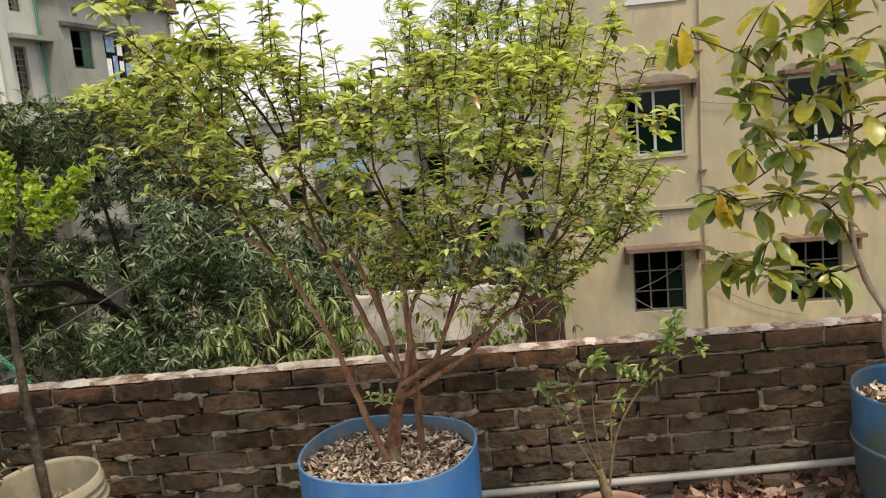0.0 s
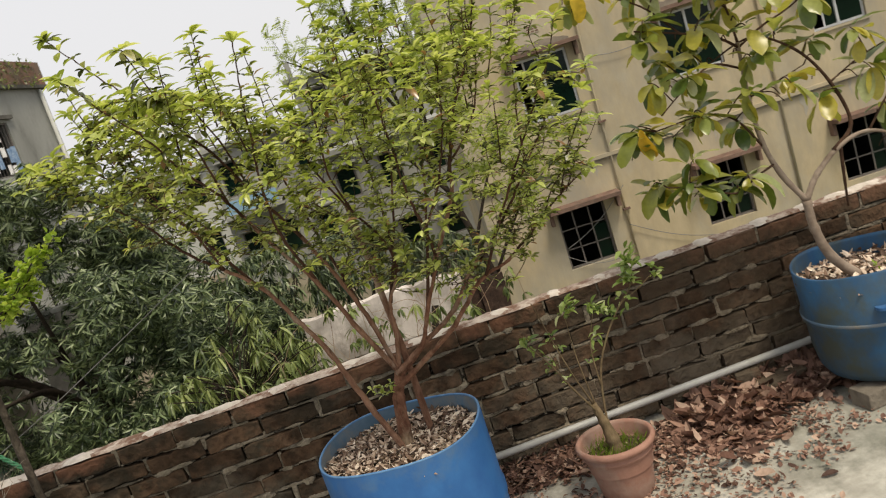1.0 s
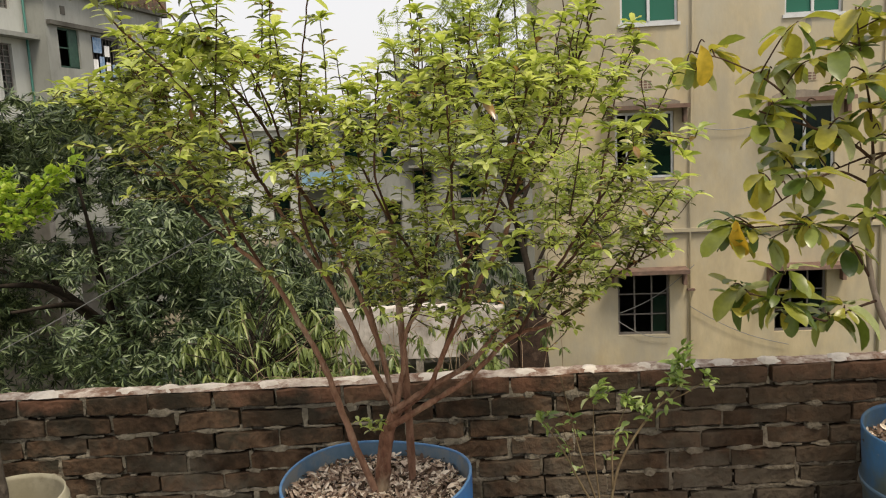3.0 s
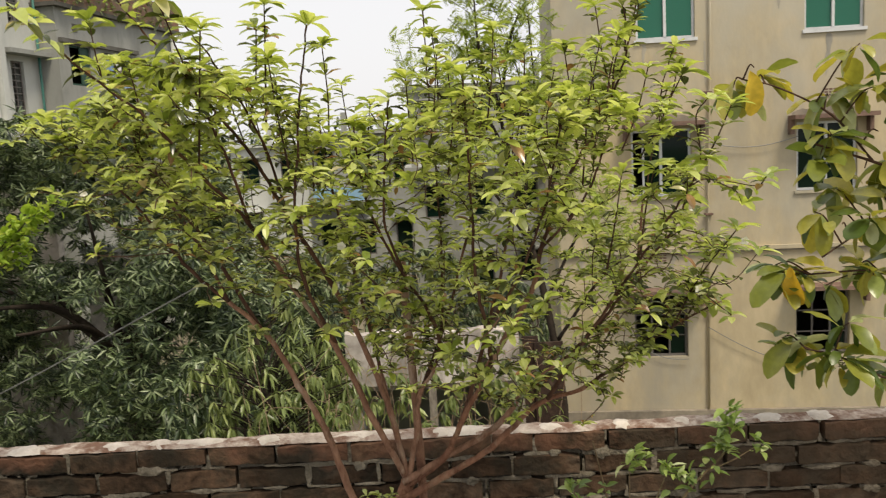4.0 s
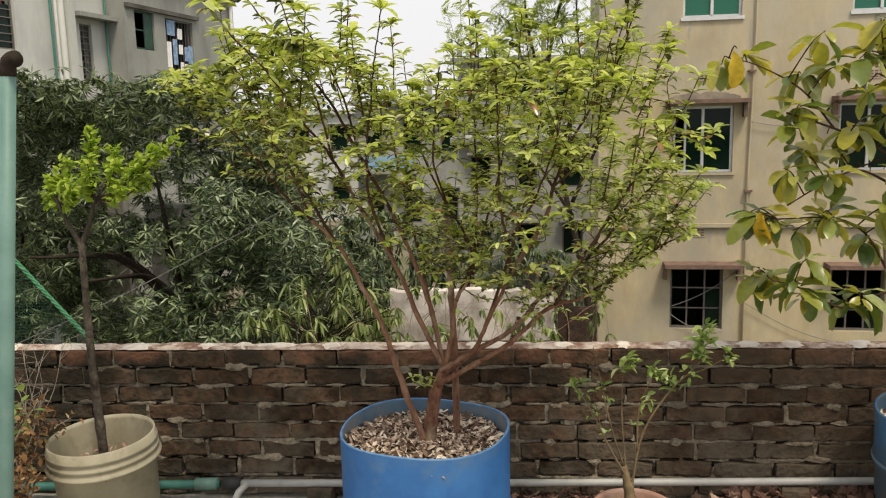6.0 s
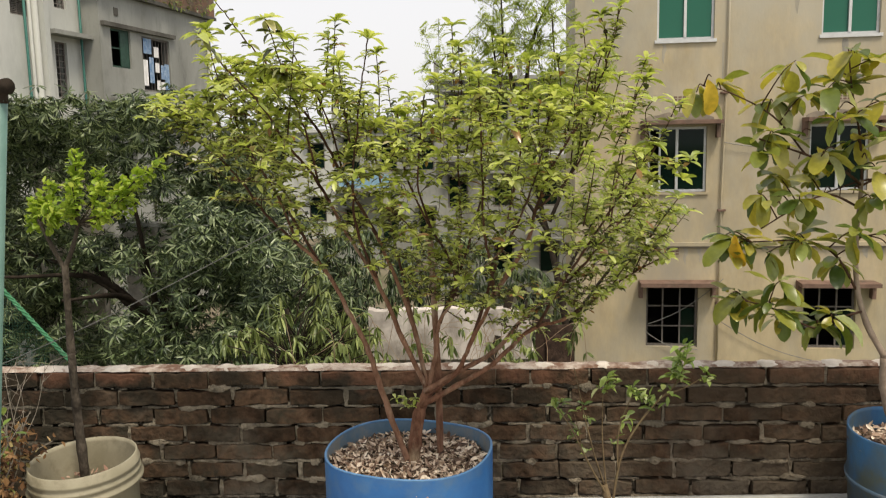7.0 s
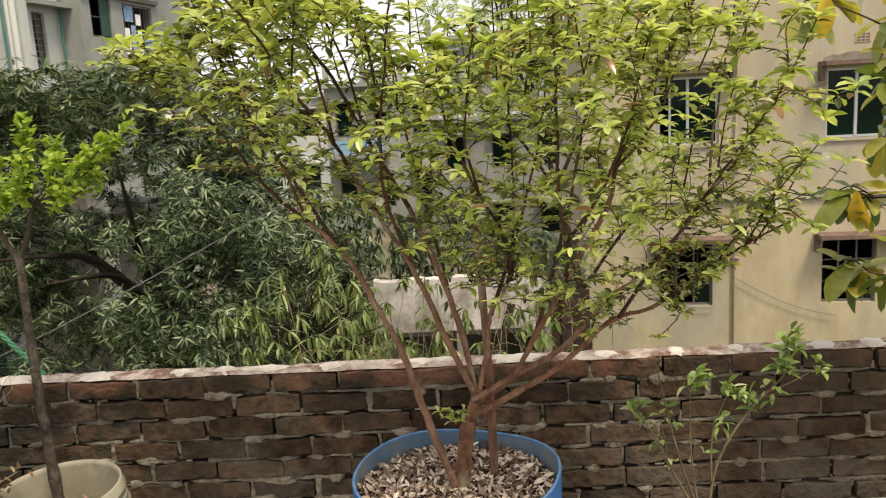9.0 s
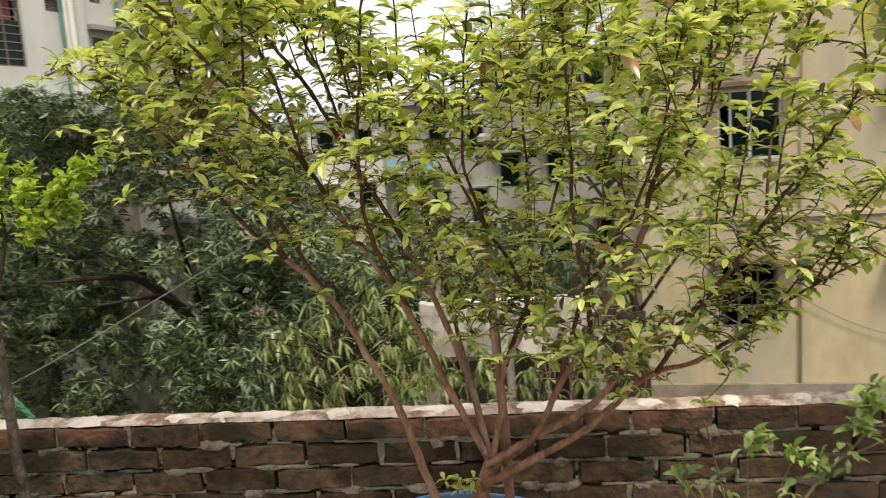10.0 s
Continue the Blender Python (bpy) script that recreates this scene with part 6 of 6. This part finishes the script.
while count < 7200:
    lx, ly, lz, lr = random.choice(LOBES)
    d = rvec()
    if d.y > 0.45 or d.z < -0.75:
        continue
    p = Vector((lx, ly, lz)) + Vector((d.x * lr, d.y * lr, d.z * lr)) * rnd(0.6, 1.2)
    if p.z < 0.6 or (-1.5 < p.x < 0.1 and 1.2 < p.z < 3.6 and random.random() < 0.8):
        continue
    hang = random.random() < (0.8 if p.z > 5.2 else 0.5)
    axis = (Vector((d.x * 0.5, d.y * 0.5 - 0.2, -1)) if hang else d * 0.8 + Vector((0, -0.5, 0.1)) + rvec() * 0.4).normalized()
    rosette(ml, p, axis, random.choice((7, 8, 9, 10, 11)), rnd(0.15, 0.23), 0.034)
    count += 1
put("foliage", ml, M_MANGO, mango, kind="stuff")
mango2 = copy_thing(mango, pose(-10.3, 16.5, GROUND - 0.5, 0, 0, 140))
tagged(mango2, "second mango tree with dark dusty leaves")

ym = thing("young_mango_tree", (-2.25, 10.0, GROUND), "young mango tree with pale green hanging leaves", "tree")
w = Soup()
limb(w, [(0, 0, 0), (0.05, 0, 1.6), (-0.1, 0.0, 2.9), (-0.2, 0, 3.8)], 0.07, 0.025, 9)
put("trunk", w, M_DARKBARK, ym, smooth=True)
yl, ytw = Soup(), Soup()
for i in range(190):
    p = Vector((rnd(-0.9, 0.95), rnd(-0.5, 0.5), rnd(2.4, 4.3)))
    if p.z > 4.25 - abs(p.x - 0.1) * 0.7 + rnd(-0.2, 0.2):
        continue
    root = Vector((-0.1, 0, p.z - rnd(0.3, 0.7)))
    ytw.tube(spline([root, root.lerp(p, 0.6) + Vector((0, 0, 0.05)), p], 4), 0.008, 5)
    drooping_cluster(yl, p, 12, rnd(0.17, 0.25), 0.034)
put("fine_branching", ytw, M_DARKBARK, ym, kind="stuff")
put("foliage", yl, M_MANGOLIGHT, ym, kind="stuff")

fe = thing("feathery_tree", (1.35, 12.4, GROUND), "slender tree with sparse fine feathery leaves", "tree")
w = Soup()
limb(w, [(0, 0, 0), (0.05, 0, 2.0), (-0.15, 0, 3.6), (-0.5, 0.1, 5.2), (-0.75, 0, 6.6)], 0.085, 0.02, 10)
put("trunk", w, M_DARKBARK, fe, smooth=True)
fl, ftw = Soup(), Soup()
for ctrl in ([(-0.15, 0, 3.6), (0.4, 0.1, 4.6), (0.9, 0, 5.2)], [(-0.3, 0, 4.4), (-0.9, -0.2, 5.3), (-1.5, 0, 6.0)], [(-0.5, 0.1, 5.2), (-0.2, 0.2, 6.4), (-0.25, 0, 7.6)], [(-0.55, 0.1, 5.6), (-1.0, 0, 6.6), (-1.15, 0.2, 7.5)], [(0.0, 0, 3.0), (0.6, -0.2, 3.9), (1.2, 0, 4.3)], [(-0.3, 0, 4.6), (0.2, 0, 5.8), (0.35, 0, 6.8)], [(-0.7, 0, 6.2), (-0.95, 0, 7.2), (-1.0, 0, 8.1)], [(-0.6, 0, 5.6), (-1.5, 0, 6.6), (-2.0, 0, 7.0)], [(-0.4, 0, 5.0), (-0.3, 0, 6.2), (-0.45, 0, 7.0)], [(-0.7, 0, 6.4), (-0.5, 0, 7.4), (-0.2, 0, 8.0)]):
    w = Soup()
    pts = limb(w, ctrl, 0.03, 0.008, 7)
    put("limb", w, M_DARKBARK, fe, smooth=True)
    for k in range(20):
        q = pts[random.randrange(4, len(pts))]
        end = q + rvec() * rnd(0.3, 0.75) + Vector((0, 0, 0.2))
        line_pts = spline([q, q.lerp(end, 0.5) + Vector((0, 0, 0.1)), end], 5)
        ftw.tube(line_pts, 0.004, 4, cap=False)
        for t in range(7):
            c = line_pts[random.randrange(3, len(line_pts))]
            stem = (rvec() + Vector((0, 0, -0.15))).normalized()
            side = stem.orthogonal().normalized()
            length = rnd(0.14, 0.26)
            for m in range(8):
                for s in (1, -1):
                    fl.sliver(c + stem * (length * m / 8), side * s + stem * 0.4, Vector((0, 0, 1)) + rvec() * 0.3, rnd(0.05, 0.085), 0.025)
put("fine_branching", ftw, M_DARKBARK, fe, kind="stuff")
put("foliage", fl, M_FINE, fe, kind="stuff")

# low bushes between the shed and the flats
for n, (x, y, z, r, k) in enumerate(((-0.9, 8.6, GROUND + 1.9, 0.75, 150), (0.3, 8.9, GROUND + 1.7, 0.6, 110), (-3.3, 11.4, GROUND + 2.5, 0.8, 190), (-2.3, 14.6, GROUND + 3.25, 1.05, 420), (-0.7, 15.2, GROUND + 3.05, 1.05, 400), (0.7, 15.0, GROUND + 2.7, 0.8, 300), (-3.5, 14.9, GROUND + 3.0, 1.0, 360))):
    bush = thing("bush", (x, y, z - r - 1.0), "dense green bush with long leaves behind the parapet", "bush", "bushes below the terrace")
    for j in range(5):
        w = Soup()
        limb(w, [(0, 0, 1.0 - (z - r - GROUND)), (rnd(-0.2, 0.2), rnd(-0.2, 0.2), 1.2), (rnd(-0.5, 0.5) * r, rnd(-0.5, 0.5) * r, 1.0 + r * 1.4)], 0.03, 0.01, 6)
        put("stem", w, M_DARKBARK, bush, smooth=True)
    b = Soup()
    for i in range(k):
        d = rvec()
        drooping_cluster(b, Vector((d.x * r, d.y * r, 1.0 + r + d.z * r)) , 7, 0.2, 0.045)
    put("foliage", b, M_MANGOLIGHT if n < 2 else M_MANGO, bush, kind="stuff")

# dry creeper between the parapet and the store
creeper = thing("dry_creeper", (0, 8.0, GROUND), "tangled pale dry creeper with few green leaves behind the parapet", "plant")
cw, cg = Soup(), Soup()
for i in range(52):
    root = Vector((rnd(-1.9, 0.9), rnd(-0.4, 0.5), 0.0))
    top = Vector((root.x + rnd(-0.4, 0.4), root.y + rnd(-0.3, 0.3), rnd(3.3, 4.15)))
    end = top + Vector((rnd(-0.6, 0.6), rnd(-0.2, 0.2), rnd(-0.5, 0.15)))
    pts = spline([root, root.lerp(top, 0.55) + rvec() * 0.25, top, end], 6)
    cw.tube(pts, taper(len(pts), 0.007, 0.002), 4, cap=False)
    if random.random() < 0.75:
        for k in range(4):
            drooping_cluster(cg, pts[random.randrange(len(pts) // 2, len(pts))], 6, rnd(0.10, 0.17), 0.04)
put("fine_branching", cw, M_BARK, creeper, kind="stuff")
put("foliage", cg, M_MANGOLIGHT, creeper, kind="stuff")

# distant trees along the skyline
for n, (x, y, h, r) in enumerate(((-16, 60, 8.5, 4.5), (-6, 66, 8.8, 5), (3, 70, 9.5, 5.5), (-26, 58, 9, 5))):
    t = thing("distant_tree", (x, y, GROUND), "distant dark green tree on the skyline", "tree", "distant trees")
    w = Soup()
    limb(w, [(0, 0, 0), (0.2, 0, h * 0.4), (0, 0, h * 0.75)], 0.3, 0.08, 7)
    put("trunk", w, M_DARKBARK, t)
    c = Soup()
    for i in range(1500):
        d = rvec()
        p = Vector((d.x * r, d.y * r, h * 0.62 + d.z * h * 0.33)) * rnd(0.75, 1.0) + rvec() * 0.5
        c.leaf(p, rvec(), Vector((0, 0, 1)), rnd(0.5, 0.9), rnd(0.25, 0.45), 0.2, 0.2)
    put("crown", c, M_MANGO, t, kind="stuff")


# ---- brick parapet: mortar core, rough cap, single bricks ----
parapet = thing("wall_north", (0, 0, 0), "half-brick parapet wall of dark weathered bricks with smeared mortar", kind="structure")
FACE, TOP, COURSE, PITCH = 3.5, 0.70, 0.085, 0.2565
put("mortar_core", Soup().box((-7.0, FACE + 0.038, 0.0), (7.0, FACE + 0.094, TOP - 0.008)), M_MORTAR, parapet)
cap = Soup()
NX, NY = 700, 6
for i in range(NX + 1):
    x = -7 + 14 * i / NX
    for j in range(NY + 1):
        e = 1 if 0 < j < NY else 0
        y = FACE + 0.004 + 0.094 * j / NY + (0.014 * noise.noise((x * 7, j * 3.0, 1.7)) + 0.006 * noise.noise((x * 31, j * 3.0, 2.7)) if not e else 0)
        z = TOP - 0.006 + e * (0.009 + 0.007 * noise.noise((x * 6, y * 14, 0.3)) + 0.006 * noise.noise((x * 23, y * 30, 5.0)))
        cap.v.append((x, y, z))
for i in range(NX):
    for j in range(NY):
        a = i * (NY + 1) + j
        cap.f.append((a, a + NY + 1, a + NY + 2, a + 1))
put("mortar_cap", cap, M_CAP, parapet, "uneven brownish mortar on top of the wall", smooth=True)
# pale lumps of mortar left over the upright joints
x = -3.6
while x < 3.3:
    wide, deep = rnd(0.03, 0.12), rnd(0.03, 0.05)
    lump = Soup()
    lump.v.append((x, FACE + 0.042, TOP + rnd(0.012, 0.02)))
    for ring, (share, height) in enumerate(((0.6, 0.010), (1.0, -0.004))):
        for j in range(14):
            a = math.tau * j / 14
            r = share * rnd(0.65, 1.2)
            lump.v.append((x + wide * r * math.cos(a), max(FACE - 0.006, min(FACE + 0.092, FACE + 0.042 + deep * r * math.sin(a))), TOP + height + rnd(-0.002, 0.002)))
    lump.f += [(0, 1 + j, 1 + (j + 1) % 14) for j in range(14)]
    lump.f += [(1 + j, 15 + j, 15 + (j + 1) % 14, 1 + (j + 1) % 14) for j in range(14)]
    put("mortar_lump", lump, M_PALEMORTAR, parapet, smooth=True)
    x += rnd(0.08, 0.34)
def brick_mesh(seed):
    """A worn brick with an uneven outline, slightly bulging, with rounded and chipped arrises."""
    rng = random.Random(seed)
    verts, faces = [], []
    cuts = 8
    tilt, bow = rng.uniform(-0.003, 0.003), rng.uniform(-0.003, 0.003)
    for i in range(cuts):
        f = i / (cuts - 1)
        x = -0.1215 + 0.243 * f
        end = i in (0, cuts - 1)
        shift = tilt * (f - 0.5) * 2 + bow * (1 - (2 * f - 1) ** 2)
        pinch = rng.uniform(0.0, 0.004) if end else 0.0
        lo, hi = -0.0338 + shift + rng.uniform(-0.005, 0.004) + pinch, 0.0338 + shift + rng.uniform(-0.004, 0.005) - pinch
        front = -0.055 + rng.uniform(-0.0035, 0.0035) + (0.003 if end else 0)
        c, d = rng.uniform(0.0015, 0.006), rng.uniform(0.0015, 0.006)
        x += rng.uniform(-0.004, 0.004)
        verts += [(x, 0.034, lo), (x, front + d, lo), (x, front, lo + c), (x, front + rng.uniform(-0.002, 0.002), (lo + hi) / 2), (x, front, hi - d), (x, front + c, hi), (x, 0.034, hi)]
    for i in range(cuts - 1):
        a, b = i * 7, i * 7 + 7
        faces += [(a + k, b + k, b + (k + 1) % 7, a + (k + 1) % 7) for k in range(7)]
    n = (cuts - 1) * 7
    faces += [(0, 1, 2, 3, 4, 5, 6), tuple(n + 6 - k for k in range(7))]
    me = bpy.data.meshes.new("brick")
    me.from_pydata(verts, [], faces)
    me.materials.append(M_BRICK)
    me.update()
    return me


BRICKS = [brick_mesh(i) for i in range(24)]
# where a joint stands left and right of the planter, course by course from the top
JOINTS = ((-0.704, 0.224), (-0.599, 0.142), (-0.708, 0.041), (-0.826, 0.210), (-0.683, 0.078), (-0.562, 0.088), (-0.673, -0.087), (-0.60, 0.10))
rest, joint_fill = Soup(), Soup()


def fill_joint(a, b, steps, height, upright, salt):
    """A ragged strip of mortar pressed into a joint between two points, broken open in places."""
    rows = []
    for i in range(steps + 1):
        p = a.lerp(b, i / steps)
        n1, n2 = noise.noise((p.x * 26, p.z * 26, salt)), noise.noise((p.x * 9, p.z * 9, salt + 4.0))
        half = height * (0.52 + 0.95 * n2 + 0.5 * n1)
        if half < height * 0.26:
            rows.append(None)
            continue
        mid = p + (Vector((1, 0, 0)) if upright else Vector((0, 0, 1))) * (0.0035 * noise.noise((p.x * 14, p.z * 14, salt + 9.0)))
        across = Vector((half, 0, 0)) if upright else Vector((0, 0, half))
        front = Vector((0, FACE + 0.007 - 0.006 * n2 + 0.003 * n1, 0))
        rows.append([mid * 1.0 - across * 1.2 + Vector((0, FACE + 0.042, 0)), mid - across + front, mid + front + Vector((0, -0.002, 0)), mid + across + front, mid + across * 1.2 + Vector((0, FACE + 0.042, 0))])
    for lo, hi in zip(rows, rows[1:]):
        if lo and hi:
            n0 = len(joint_fill.v)
            joint_fill.v += [tuple(v) for v in lo + hi]
            joint_fill.f += [((n0 + j, n0 + j + 1, n0 + j + 6, n0 + j + 5) if upright else (n0 + j + 1, n0 + j, n0 + j + 5, n0 + j + 6)) for j in range(4)]


for k, (left, right) in enumerate(JOINTS):
    z = TOP - 0.044 - COURSE * k
    spans = []
    x = left
    while x > -6.6:
        spans.append((x - PITCH, x))
        x -= PITCH
    x = left
    while x < right - 0.06:
        b = min(x + PITCH, right)
        if right - b < 0.07:
            b = right
        spans.append((x, b))
        x = b
    x = right
    while x < 6.6:
        spans.append((x, x + PITCH * 0.99))
        x += PITCH * 0.99
    fill_joint(Vector((-3.6, 0, z - COURSE / 2)), Vector((3.3, 0, z - COURSE / 2)), 560, 0.0105, False, 1.0 + 3 * k)
    for a, b in spans:
        if -3.6 < a < 3.3:
            fill_joint(Vector((a, 0, z - 0.04)), Vector((a, 0, z + 0.04)), 8, 0.0115, True, 31.0 + a)
        a, b = a + 0.0075 + rnd(-0.007, 0.006), b - 0.0075 + rnd(-0.006, 0.007)
        mid, length = (a + b) / 2, b - a
        out = rnd(-0.005, 0.010)
        if -3.6 < mid < 3.3:
            ob = new("brick", random.choice(BRICKS))
            ob.parent = parapet
            ob.matrix_basis = Matrix.Translation((mid, FACE + 0.055 - out, z + rnd(-0.003, 0.003))) @ Euler((rnd(-0.03, 0.03), rnd(-0.026, 0.026), rnd(-0.03, 0.03))).to_matrix().to_4x4() @ Matrix.Diagonal((length / 0.243, 1, rnd(0.92, 1.04), 1))
        else:
            rest.box((a, FACE - out, z - 0.036), (b, FACE + 0.1, z + 0.036))
# slaps of mortar spread over the arrises
for i in range(115):
    x, k = rnd(-3.4, 3.3), random.choice((1, 2, 3, 3, 4, 4, 5, 5, 6, 6, 7))
    z = TOP - COURSE * k - 0.001 + rnd(-0.008, 0.008)
    w, h, m = rnd(0.05, 0.16), rnd(0.012, 0.03), 13
    n0 = len(joint_fill.v)
    for share, out in ((0.0, -0.010), (0.65, -0.008), (1.0, 0.012)):
        for j in range(m if share else 1):
            a = math.tau * j / m
            r = share * (0.85 + 0.5 * noise.noise((math.cos(a) * 1.7, math.sin(a) * 1.7, i * 3.3)))
            joint_fill.v.append((x + w * 0.5 * r * math.cos(a), FACE + out, z + h * r * math.sin(a)))
    joint_fill.f += [(n0, n0 + 1 + (j + 1) % m, n0 + 1 + j) for j in range(m)]
    joint_fill.f += [(n0 + 1 + j, n0 + 1 + (j + 1) % m, n0 + 1 + m + (j + 1) % m, n0 + 1 + m + j) for j in range(m)]
put("mortar_joints", joint_fill, M_MORTAR, parapet, kind="stuff")
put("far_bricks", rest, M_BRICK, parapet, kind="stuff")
